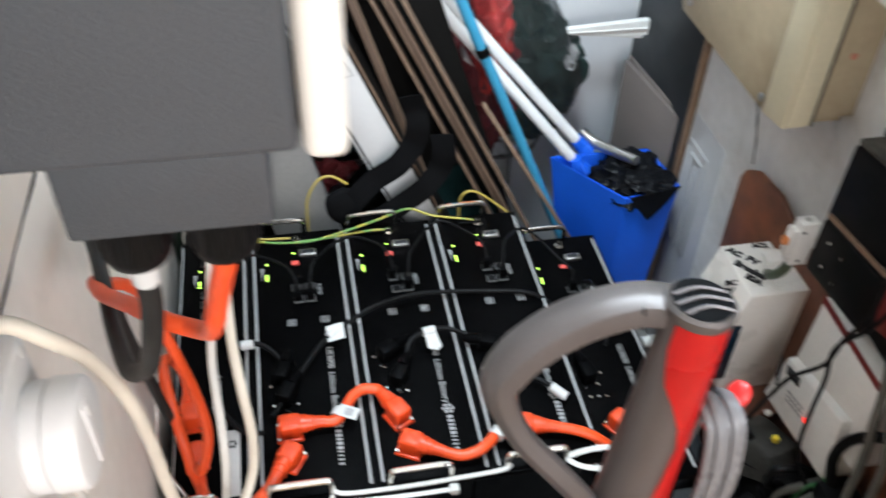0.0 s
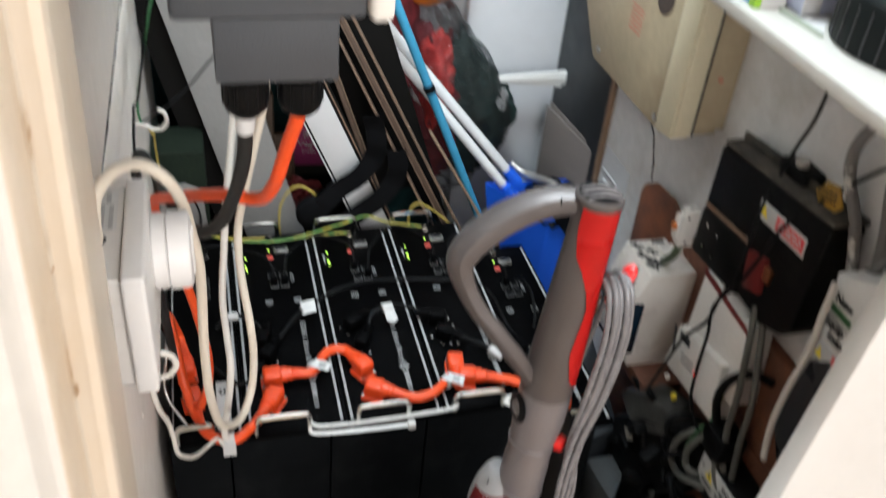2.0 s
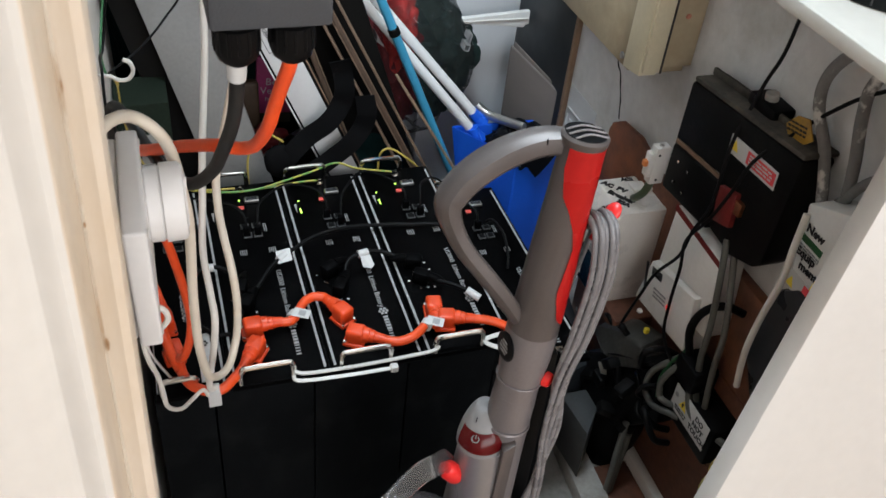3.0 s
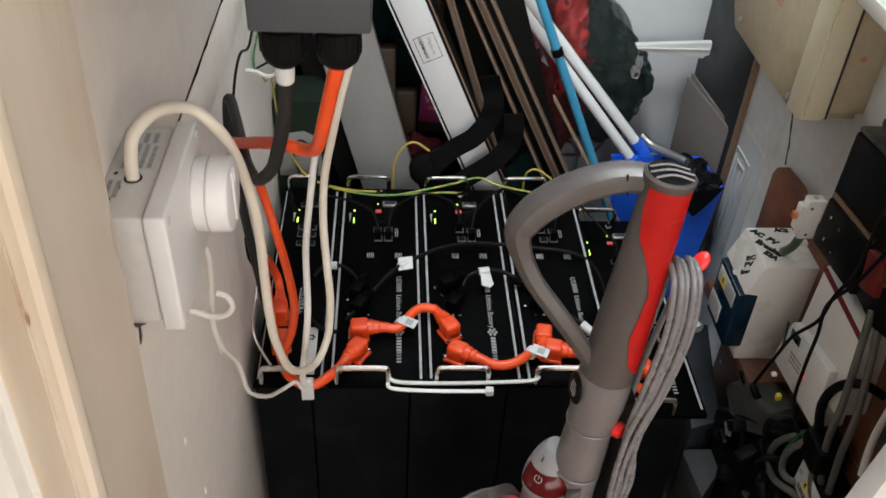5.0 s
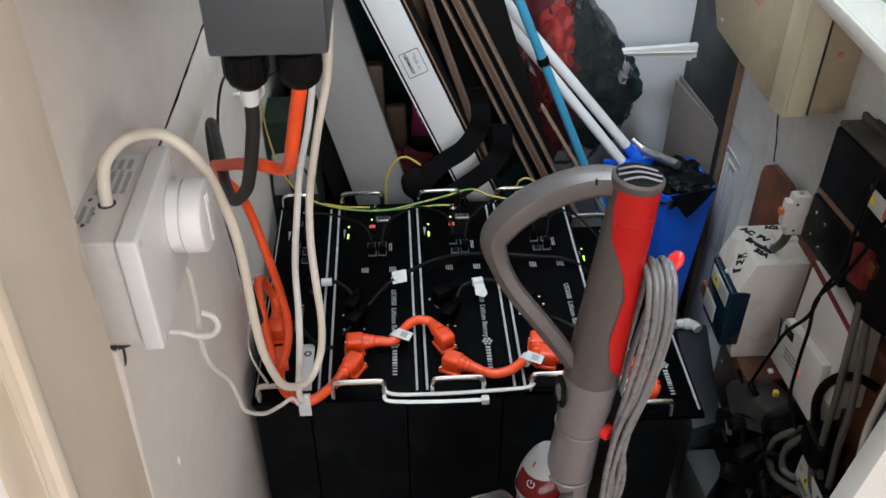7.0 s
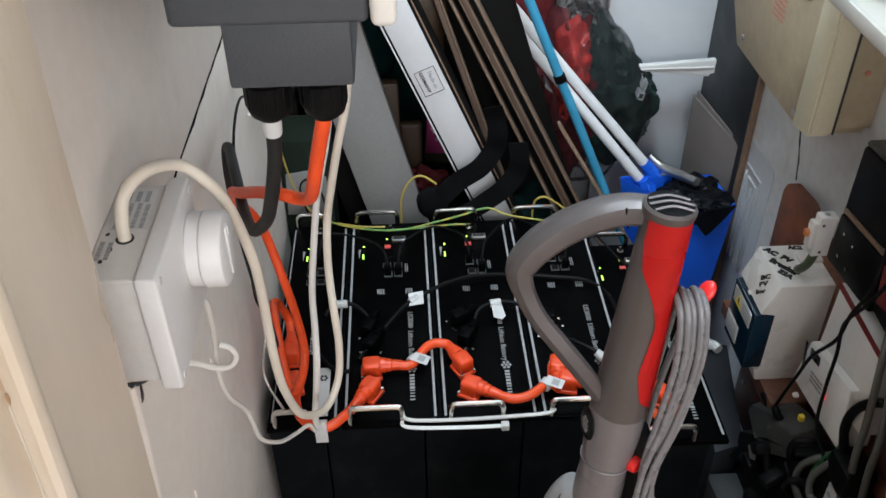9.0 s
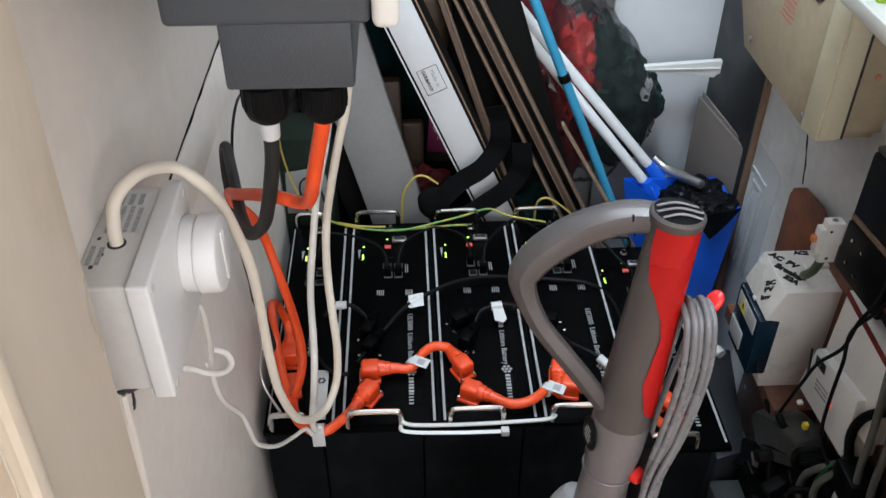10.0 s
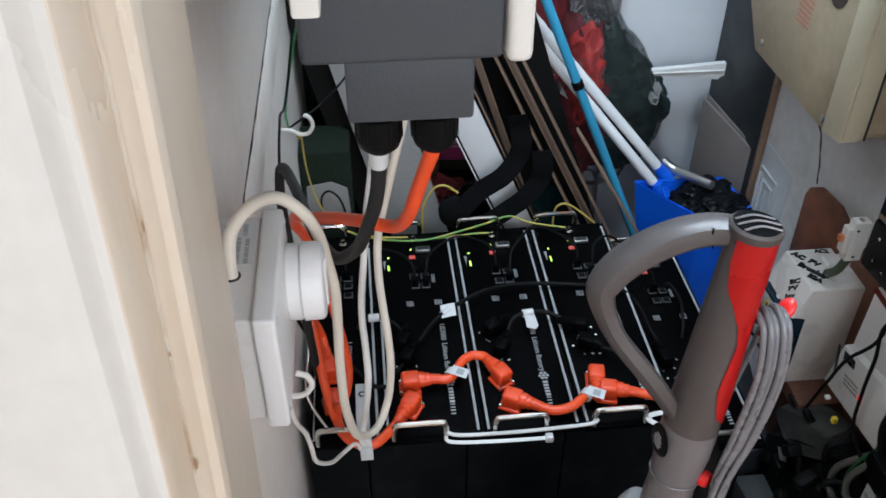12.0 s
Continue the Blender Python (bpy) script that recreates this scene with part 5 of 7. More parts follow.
def gathered(bm, zc, rz, pull, shift):
    """Draws a soft mass in towards its gathered top."""
    xs = sum(v.co.x for v in bm.verts) / len(bm.verts)
    for v in bm.verts:
        u = max((v.co.z - zc) / rz, 0.0)
        v.co.x = xs + (v.co.x - xs) * (1 - pull * u) - shift * u
    return bm


part("red_clothes", lump((0.395, 0.757, 0.47), (0.1, 0.065, 0.20), 31, 0.2, 20, 5, 0.35), RED_CLOTH, bag, "dark red folded clothes")
part("bright_clothes", lump((0.416, 0.73, 0.548), (0.05, 0.05, 0.112), 32, 0.25, 18, 5, 0.4), BRIGHT_RED, bag, "bright red folded clothes")
part("green_clothes", gathered(lump((0.508, 0.76, 0.482), (0.096, 0.055, 0.165), 33, 0.16, 18, 5, 0.35), 0.49, 0.16, 0.4, 0.035), GREEN_CLOTH, bag, "dark green quilted clothes")
for q in ((0.32, 0.60), (0.36, 0.555), (0.345, 0.5)):
    part("print", prism([(q[0], 0.668, q[1]), (q[0] + 0.016, 0.666, q[1] - 0.012), (q[0] + 0.002, 0.668, q[1] + 0.012)], (0, 0.03, 0)), PRINT_WHITE, bag)
mk = axes((0.547, 0.69, 0.522), (0.25, 0.05, 0.97), (-0.97, 0.1, 0.25))
for q in ((0, 0.02, 0, 0.002), (0, 0.002, 0, 0.016), (0.018, 0.02, 0, 0.016), (0.0, 0.02, 0.014, 0.016), (0.024, 0.05, 0.004, 0.006), (0.03, 0.05, 0.012, 0.014)):
    plate(mk, q[0] * 0.7, q[1] * 0.7, q[2] * 0.7, q[3] * 0.7, 0.03, PRINT_DIM, bag, "print", bev=0)
part("clear_film", gathered(lump((0.452, 0.75, 0.51), (0.15, 0.088, 0.225), 37, 0.1, 11, 5, 0.22), 0.5, 0.2, 0.5, 0.03), FILM, bag, "wrinkled clear plastic film")
single("red_cloth", lump((0.325, 0.77, 0.72), (0.065, 0.05, 0.18), 35, 0.2, 8, 4, 0.1), RED_CLOTH, "dark red cloth heaped at the back", "cloth")
single("orange_cloth", lump((0.4, 0.765, 0.80), (0.085, 0.06, 0.1), 36, 0.12, 8, 4, 0.05), ORANGE_CLOTH, "orange fabric on top of the heap", "cloth")

# panels in the right back corner
single("white_panel", box(0.50, 0.715, 0.815, 0.835, 0.0, 1.3, 0.002), BACK_WHITE, "smooth white panel standing against the back wall", "panel", kind="structure")
single("white_strip", prism([(0.545, 0.745, 0.552), (0.703, 0.745, 0.561), (0.703, 0.745, 0.533), (0.695, 0.745, 0.533), (0.693, 0.745, 0.526), (0.545, 0.745, 0.5435)], (0, 0.012, 0), bev=0.0008), GREY_WHITE, "white plastic strip wedged level across the corner", "strip")
single("strip_ridge", prism([(0.546, 0.745, 0.5475), (0.70, 0.745, 0.5475), (0.70, 0.745, 0.5445), (0.546, 0.745, 0.546)], (0, -0.003, 0), bev=0.0005), GREY_WHITE, "raised bead along the white strip", "strip")
A, B = Vector((0.667, 0.738, 0.49)), Vector((0.7145, 0.585, 0.461))
gp = thing("laminate_board", (0.69, 0.66, 0.0), "brushed grey laminate board leaning on the wall", "board")
part("board", prism([Vector((A.x, A.y, 0)), Vector((B.x, B.y, 0)), B, A], (0.005, 0.0025, 0), bev=0.0008), GREY_LAMINATE, gp)
part("rear_board", prism([Vector((A.x + 0.009, A.y + 0.006, 0)), Vector((B.x + 0.004, B.y + 0.012, 0)), B + Vector((0.004, 0.012, 0.004)), A + Vector((0.009, 0.006, 0.006))], (0.003, 0.0025, 0), bev=0.0008), GREY_LAMINATE, gp)
single("slate_board", prism([(0.714, 0.568, 0.0), (0.708, 0.812, 0.0), (0.708, 0.812, 1.25), (0.714, 0.568, 1.25)], (0.009, 0, 0), bev=0.001), SLATE, "tall dark slate-grey board standing in the corner", "board")
single("chipboard_edge", box(0.7135, 0.7235, 0.556, 0.5675, 0.0, 1.24, 0.001), WOOD_PALE, "raw chipboard edge of the dark board", "board")
pp = thing("plastic_panel", (0.72, 0.5, 0.0), "pale grey plastic panel with an embossed frame, leaning on the wall", "panel")
part("sheet", box(0.7224, 0.7238, 0.44, 0.552, 0.0, 0.50, 0.0004), PALE_PANEL, pp)
for y0, y1, z0, z1 in ((0.478, 0.48, 0.25, 0.455), (0.543, 0.545, 0.25, 0.44), (0.478, 0.545, 0.453, 0.455), (0.49, 0.492, 0.25, 0.435), (0.53, 0.532, 0.25, 0.43), (0.49, 0.532, 0.433, 0.435), (0.51, 0.512, 0.25, 0.42)):
    part("emboss", box(0.7185, 0.7226, y0 - 0.0012, y1 + 0.0012, z0, z1, 0.0014), PALE_PANEL, pp)

# ---- upright vacuum cleaner ----
vac = thing("vacuum_cleaner", (0.27, -0.24, 0.0), "grey and red upright vacuum cleaner standing before the batteries", "vacuum cleaner")
TOP, LOWER = Vector((0.3135, -0.222, 0.905)), Vector((0.287, -0.238, 0.60))
JOIN = LOWER + (TOP - LOWER) * 0.3
part("wand", lathe(JOIN, TOP, ((0, 0.0267), (0.143, 0.0258), (0.429, 0.0238), (0.714, 0.0216), (1.0, 0.0202)), 40), VAC_GREY, vac)
part("lower_tube", lathe(LOWER, JOIN, ((0, 0.0236), (0.27, 0.0242), (0.57, 0.0268), (0.83, 0.0272), (1, 0.0268)), 40), VAC_TUBE, vac, "paler silver lower tube")
ax = (TOP - LOWER).normalized()
part("cap_ring", lathe(TOP - ax * 0.001, TOP + ax * 0.0105, ((0, 0.0206), (0.4, 0.0224), (0.8, 0.0226), (1, 0.0206)), 40), VAC_GREY, vac)
part("cap_well", lathe(TOP + ax * 0.0098, TOP + ax * 0.0112, ((0, 0.0196), (1, 0.0196)), 36), BLACK_PLASTIC, vac)
side = Vector((1, 0, 0)) - ax * ax.x
side.normalize()
back = ax.cross(side)
for off in (-0.0098, -0.0012, 0.0074):
    half = math.sqrt(max(0.0187 ** 2 - off ** 2, 1e-6))
    c = TOP + ax * 0.0114 + back * off
    part("vent_bar", sweep([c - side * half - back * 0.002, c + ax * 0.0018 + back * 0.0014, c + side * half - back * 0.002], 0.0011, 8, 6), VAC_TUBE, vac)
# red shell over the right side of the wand
own = bmesh.new()
rows = []
NZ, NA = 30, 26
for i in range(NZ + 1):
    s = i / NZ
    c = LOWER + (TOP - LOWER) * (0.33 + 0.675 * s)
    rad = float(np.interp(0.33 + 0.66 * s, (0, 0.4, 0.6, 0.8, 1), (0.028, 0.0258, 0.0238, 0.0216, 0.0202))) + 0.0012
    # the shell's left edge: full width near the cap, a narrow strip lower down
    left = float(np.interp(s, (0, 0.08, 0.25, 0.5, 0.6, 0.7, 0.77, 0.9, 1.0), (-28, -72, -90, -78, -90, -112, -135, -150, -150)))
    right = 75
    row = []
    for k in range(NA + 1):
        a = radians(left + (right - left) * k / NA)
        row.append(own.verts.new(c + (side * math.cos(a) + back * math.sin(a)) * rad))
    rows.append(row)
for q, w in zip(rows, rows[1:]):
    for k in range(NA):
        own.faces.new((q[k], q[k + 1], w[k + 1], w[k]))
geom = bmesh.ops.solidify(own, geom=own.faces[:], thickness=-0.002)
part("red_shell", own, RED_PLASTIC, vac, "bright red moulded shell")
# handle loop
hp = [(0.304, -0.214, 0.902), (0.285, -0.206, 0.9), (0.262, -0.202, 0.893), (0.237, -0.2, 0.88), (0.214, -0.202, 0.864), (0.2, -0.206, 0.849), (0.196, -0.21, 0.838), (0.202, -0.216, 0.818), (0.214, -0.222, 0.795), (0.236, -0.228, 0.765), (0.256, -0.232, 0.737), (0.272, -0.234, 0.712), (0.283, -0.235, 0.69)]
# the handle's section has a ridge towards the user and flat inner and outer sides
SECTION = ((0.9, -0.75), (1.0, -0.2), (0.95, 0.3), (0.7, 0.68), (0.3, 1.0), (-0.15, 0.98), (-0.7, 0.85), (-0.95, 0.5), (-1.0, 0.0), (-0.85, -0.7), (-0.4, -1.0), (0.4, -1.0))
line = curve_points(hp, 8)
sizes = (0.013, 0.0132, 0.0138, 0.0142, 0.0142, 0.0134, 0.0118, 0.0096, 0.009, 0.0092, 0.0092, 0.0086, 0.004)
own = bmesh.new()
rings = []
mid = Vector((0.25, -0.215, 0.82))
for i, c in enumerate(line):
    t = (line[min(i + 1, len(line) - 1)] - line[max(i - 1, 0)]).normalized()
    front = Vector((0, -0.9, 0.35))
    front = (front - t * front.dot(t)).normalized()
    outer = t.cross(front)
    if outer.dot(c - mid) < 0:
        outer = -outer
    r = float(np.interp(i / (len(line) - 1), np.linspace(0, 1, len(sizes)), sizes))
    rings.append([own.verts.new(c + outer * (r * q[0]) + front * (1.08 * r * q[1])) for q in SECTION])
k = len(SECTION)
for q, w in zip(rings, rings[1:]):
    for j in range(k):
        own.faces.new((q[j], q[(j + 1) % k], w[(j + 1) % k], w[j]))
own.faces.new(rings[0][::-1])
own.faces.new(rings[-1])
part("handle_loop", own, VAC_GREY, vac, "warm grey handle loop", smooth=28)
part("seam", sweep([(0.2795, -0.2185, 0.9105), (0.281, -0.2175, 0.9), (0.2835, -0.217, 0.889)], 0.0009, 6), BLACK_PLASTIC, vac)
# cord wound between two hooks
part("cord_hook", lathe((0.338, -0.236, 0.8), (0.362, -0.229, 0.836), ((0, 0.005), (0.35, 0.0058), (0.55, 0.0078), (0.8, 0.0085), (0.93, 0.0065), (1, 0.0025)), 22, squash=0.6), RED_PLASTIC, vac, "red plastic cord hook")
part("lower_hook", lathe((0.30, -0.245, 0.35), (0.36, -0.24, 0.345), ((0, 0.008), (0.8, 0.008), (1, 0.012)), 14), BLACK_PLASTIC, vac)
for k in range(5):
    f = 0.003 * (k % 2)
    px = 0.3275 + 0.0056 * k
    q = (2, 0, 4, 1, 3)[k]
    w = (1, 3, 0, 4, 2)[k]
    part("cord", sweep([(px + 0.004, -0.216, 0.80), (px + 0.001, -0.226, 0.824 + f), (px, -0.243, 0.83 + f), (px + 0.002, -0.254 - f, 0.816), (px + 0.0025, -0.262 - f, 0.77), (0.3235 + 0.0052 * k, -0.264 - f, 0.70), (0.3145 + 0.005 * (0.6 * k + 0.4 * q), -0.262 - 2 * f, 0.63), (0.314 + 0.0056 * q, -0.262 - 3 * f, 0.55), (0.313 + 0.0056 * (0.5 * q + 0.5 * w), -0.262 - 2 * f, 0.47), (0.312 + 0.005 * w, -0.262, 0.40), (px, -0.255, 0.345), (px, -0.235, 0.335)], 0.0031, 12, 7), CORD_GREY, vac, "grey flex hanging in a bundle")
    if k % 2:
        part("cord", sweep([(px + 0.004, -0.216, 0.80), (px + 0.005, -0.208, 0.76), (px + 0.001 - 0.002 * k, -0.204, 0.66), (px - 0.012, -0.206, 0.5), (px - 0.006, -0.215, 0.36), (px, -0.235, 0.335)], 0.0031, 10, 6), CORD_GREY, vac, "grey flex hanging in a bundle")
part("spine", box(0.296, 0.336, -0.232, -0.206, 0.06, 0.64, 0.006), BLACK_PLASTIC, vac, "black back spine")
part("release_button", lathe((0.312, -0.251, 0.626), (0.3165, -0.257, 0.626), ((0, 0.009), (0.8, 0.008), (1, 0.006)), 16), RED_PLASTIC, vac, "red wand release button")
# badge: a plain black disc
bm_ = axes(LOWER + ax * 0.068 + Vector((-0.027, -0.003, 0.004)), (0.1, -0.99, 0), ax)
part("badge", rod(bm_ @ Vector((0, 0, -0.002)), bm_ @ Vector((0, 0, 0.0022)), 0.0165, 28), BLACK_PLASTIC, vac, "round black badge with pale strokes")
bars = None
for i, w in enumerate((0.012, 0.016, 0.014, 0.009)):
    bars = box(-w / 2, w / 2, -0.007 + 0.0042 * i, -0.0052 + 0.0042 * i, 0.0022, 0.0026, 0, 1, bars, bm_)
part("badge_bar", bars, PRINT_WHITE, vac, smooth=0)
# main body, switch pod, bin
part("lower_sleeve", lathe((0.262, -0.243, 0.2), LOWER + ax * 0.002, ((0, 0.034), (0.5, 0.03), (0.8, 0.0252), (0.97, 0.0246), (1, 0.0238)), 40), VAC_TUBE, vac)
part("body_shell", lathe((0.255, -0.243, 0.2), (0.262, -0.238, 0.526), ((0, 0.04), (0.6, 0.037), (0.9, 0.0315), (1, 0.029)), 40), VAC_LIGHT, vac, "silver-grey lower shell")
part("side_panel", prism([(0.268, -0.2735, 0.54), (0.284, -0.2705, 0.545), (0.28, -0.2735, 0.42), (0.272, -0.2775, 0.3), (0.258, -0.2795, 0.3), (0.262, -0.2775, 0.42)], (0.004, 0.02, 0), bev=0.001), VAC_GREY, vac, "taupe panel beside the bin")
part("sleeve_rim", lathe(LOWER - ax * 0.05, LOWER - ax * 0.046, ((0, 0.0254), (0.5, 0.0262), (1, 0.0252)), 40), VAC_TUBE, vac)
part("sleeve_ring", lathe(LOWER + ax * 0.0215, LOWER + ax * 0.0228, ((0, 0.0256), (0.5, 0.026), (1, 0.0256)), 40), VAC_TUBE, vac)


def pod_ring(s, extra, a0, a1, step):
    """One ring of the scoop-shaped switch pod at the share s of its height."""
    rad = 0.0275 * math.sqrt(max(1 - 0.86 * s * s, 0.03)) + extra
    return [Vector((0.2545 + 0.008 * s * s + rad * math.cos(radians(a)), -0.24 + 0.017 * s * s + rad * math.sin(radians(a)), 0.526 + 0.041 * s)) for a in range(a0, a1, step)]


own = bmesh.new()
rows = [[own.verts.new(p) for p in pod_ring(i / 12, 0, 0, 360, 10)] for i in range(13)]
for q, w in zip(rows, rows[1:]):
    for k in range(len(q)):
        own.faces.new((q[k], q[(k + 1) % len(q)], w[(k + 1) % len(q)], w[k]))
own.faces.new(rows[0][::-1])
own.faces.new(rows[-1])
part("switch_pod", own, VAC_PALE, vac, "silver-grey scoop-shaped switch pod")
own = bmesh.new()
rows = [[own.verts.new(p) for p in pod_ring(0.16 + 0.5 * i / 9, 0.0012 * math.sin(math.pi * (0.15 + 0.7 * i / 9)) + 0.0004, 182, 352, 6)] for i in range(10)]
for q, w in zip(rows, rows[1:]):
    for k in range(len(q) - 1):
        own.faces.new((q[k], q[k + 1], w[k + 1], w[k]))
bmesh.ops.solidify(own, geom=own.faces[:], thickness=-0.0012)
pod = part("switch_cover", own, DEEP_RED, vac, "dark red translucent switch cover")
sm = axes((0.2405, -0.2552, 0.5495), (0.77, -0.64, 0), (0.25, 0.3, 0.92))
own = sweep([sm @ Vector((0.0042 * math.cos(a), 0.0042 * math.sin(a), 0)) for a in np.linspace(2.2, 2 * math.pi + 0.95, 16)], 0.0005, 5, 2)
own = sweep([sm @ Vector((0, 0.0005, 0)), sm @ Vector((0, 0.0048, 0))], 0.0005, 5, 2, own)
part("pod_mark", rod((0.2445, -0.2415, 0.5605), (0.2475, -0.2375, 0.5635), 0.0006, 6), BLACK_PLASTIC, vac)
part("power_symbol", own, PRINT_WHITE, pod)
part("bin", lathe((0.165, -0.3, 0.16), (0.174, -0.29, 0.488), ((0, 0.06), (0.05, 0.062), (0.72, 0.064), (0.82, 0.061), (0.9, 0.052), (0.96, 0.036), (1, 0.018)), 48), CLEAR, vac, "clear plastic dust bin")
part("cyclone", lathe((0.165, -0.3, 0.17), (0.172, -0.292, 0.47), ((0, 0.03), (0.5, 0.034), (0.8, 0.044), (0.93, 0.04), (1, 0.02)), 30), PURPLE, vac, "purple cyclone core")
part("bin_button", lathe((0.228, -0.242, 0.474), (0.213, -0.249, 0.499), ((0, 0.012), (0.6, 0.0118), (0.88, 0.0102), (1, 0.007)), 24), RED_PLASTIC, vac, "red bin button")
hand = [(0.235, -0.245, 0.44), (0.228, -0.243, 0.48), (0.212, -0.246, 0.508), (0.196, -0.262, 0.526), (0.176, -0.272, 0.533), (0.15, -0.288, 0.532), (0.124, -0.305, 0.522), (0.104, -0.32, 0.495), (0.098, -0.325, 0.45), (0.1, -0.322, 0.38)]
part("bin_handle", sweep(hand, 0.005, 14, flat=(0.012, 0.0012)), CLEAR, vac, "clear carrying handle of the bin")
part("handle_rim", sweep([Vector(p) + Vector((0.004, 0.014, 0.001)) for p in hand], 0.0009, 8), CLEAR, vac, "thick edge of the clear handle")
part("motor_base", lathe((0.25, -0.25, 0.03), (0.245, -0.255, 0.17), ((0, 0.05), (0.4, 0.062), (1, 0.05)), 30), VAC_GREY, vac)
part("cleaner_head", box(0.11, 0.40, -0.42, -0.20, 0.002, 0.06, 0.02, 3), VAC_GREY, vac)
for sx in (0.18, 0.33):
    part("wheel", rod((sx - 0.015, -0.2, 0.036), (sx + 0.015, -0.2, 0.036), 0.035, 24), BLACK_PLASTIC, vac)

# ---- right wall: meters, boxes and cables ----
bk = thing("backboard", (0.715, 0.0, 0.04), "red-brown painted wooden backboard screwed to the wall", "board")
for z0, z1 in ((0.04, 0.205), (0.207, 0.37), (0.372, 0.535)):
    part("plank", box(0.706, XR, -0.32, 0.345, z0, z1, 0.003), RED_BOARD, bk)
for y, z in ((-0.28, 0.12), (0.32, 0.12), (-0.2, 0.235), (0.325, 0.27)):
    part("screw", rod((0.7065, y, z), (0.7045, y, z), 0.0042, 12), STEEL, bk)
single("backboard_block", prism([(0.697, 0.341, 0.3), (0.697, 0.346, 0.53), (0.697, 0.338, 0.547), (0.697, 0.313, 0.564), (0.697, 0.25, 0.572), (0.697, 0.2, 0.56), (0.697, 0.2, 0.3)], (0.009, 0, 0), bev=0.002), RED_BOARD, "red-brown wooden block beside the breaker box", "board")
single("back_ledge", box(0.635, 0.706, 0.09, 0.33, 0.29, 0.3165, 0.003), RED_BOARD, "dark brown wooden ledge under the breaker box", "board")

cab = thing("meter_cupboard", (0.70, 0.4, 0.68), "cream painted plywood box with a batten on the wall", "cupboard")
part("front", prism([(0.652, 0.54, 0.69), (0.652, 0.262, 0.69), (0.652, 0.262, 1.0), (0.652, 0.62, 1.0), (0.652, 0.635, 0.80)], (0.012, 0, 0), bev=0.001), PLYWOOD, cab)
part("side", box(0.67, 0.7235, 0.208, 0.221, 0.722, 1.0, 0.001), PLYWOOD, cab)
part("batten", prism([(0.640, 0.262, 0.70), (0.640, 0.212, 0.708), (0.640, 0.212, 1.0), (0.640, 0.262, 1.0)], (0.03, 0, 0), bev=0.002), CREAM_WOOD, cab, "pale cream corner batten")
part("rib", box(0.642, 0.67, 0.2055, 0.2118, 0.715, 1.0, 0.001), CREAM_WOOD, cab)
part("gap", box(0.6698, 0.672, 0.2035, 0.207, 0.715, 1.0, 0), SMOKE, cab, "dark open gap beside the batten", smooth=0)
part("bottom", box(0.664, 0.722, 0.224, 0.54, 0.705, 0.715, 0.001), PLYWOOD, cab)
for y, z in ((0.285, 0.705), (0.52, 0.712)):
    part("screw", rod((0.652, y, z), (0.6485, y, z), 0.0055, 12), STEEL, cab)
for y, z in ((0.333, 0.878), (0.504, 0.88)):
    part("hole_rim", lathe((0.6525, y, z), (0.6505, y, z), ((0, 0.026), (1, 0.026)), 36), DARK_HOLE, cab, "dark round hole")
blank(axes((0.6518, 0.43, 0.79), (0, -1, 0), (0, 0, 1)), 0, 0, 0.042, 0.045, 6, FADED_RED, cab, 8)
part("red_mark", rod((0.6955, 0.2082, 0.803), (0.6955, 0.206, 0.803), 0.0042, 16), FADED_RED, cab)
single("plaster_crack", sweep([(0.7237, 0.412, 0.63), (0.7237, 0.405, 0.618), (0.7237, 0.394, 0.61), (0.7237, 0.386, 0.595), (0.7237, 0.381, 0.582), (0.7237, 0.372, 0.565), (0.7237, 0.37, 0.552), (0.7237, 0.364, 0.535)], 0.0018, 6, radii=(0.0008, 0.0018, 0.001, 0.002, 0.0008, 0.0018, 0.001, 0.0016)), SMOKE, "dark jagged crack in the plaster", "crack")

mb = thing("meter_box", (0.72, 0.0, 0.58), "dusty black electricity meter box on the wall", "meter")
part("body", prism([(0.67, 0.124, 0.6), (0.67, 0.124, 0.749), (0.67, -0.124, 0.775), (0.67, -0.122, 0.616), (0.67, -0.108, 0.598), (0.67, -0.06, 0.58)], (0.05, 0, 0), bev=0.006), METER_BLACK, mb)
part("lid", prism([(0.672, 0.122, 0.749), (0.672, -0.122, 0.775), (0.672, -0.122, 0.783), (0.672, 0.122, 0.757)], (0.0515, 0, 0), bev=0.003), DUSTY_TOP, mb, "dust-covered top")
part("lid_ridge", prism([(0.698, 0.122, 0.757), (0.698, -0.05, 0.775), (0.698, -0.05, 0.785), (0.698, 0.122, 0.768)], (0.006, 0, 0), bev=0.002), DUSTY_TOP, mb)
lm = axes((0.6695, 0.007, 0.7215), (0, -1, 0.06), (0, 0.06, 1))
lb = part("warning_label", box(0.0, 0.103, -0.013, 0.013, 0, 0.0006, 0.0002, m=lm), LABEL, mb, "white, yellow and red warning label")
part("red_panel", box(0.040, 0.1, -0.009, 0.009, 0.0006, 0.0009, 0, m=lm), WARN_RED, lb, smooth=0)
part("yellow_triangle", prism([lm @ Vector((0.004, -0.006, 0.0007)), lm @ Vector((0.02, -0.006, 0.0007)), lm @ Vector((0.012, 0.009, 0.0007))], lm.to_3x3() @ Vector((0, 0, 0.0004))), WARN_YELLOW, lb)
blank(axes((0.6688, 0.007, 0.7215), (0, -1, 0.06), (0, 0.06, 1)), 0.045, -0.007, 0.05, 0.014, 3, LABEL, lb, 2)
part("seal", box(0.664, 0.671, -0.06, -0.046, 0.645, 0.665, 0.001, m=None), COPPER, mb)
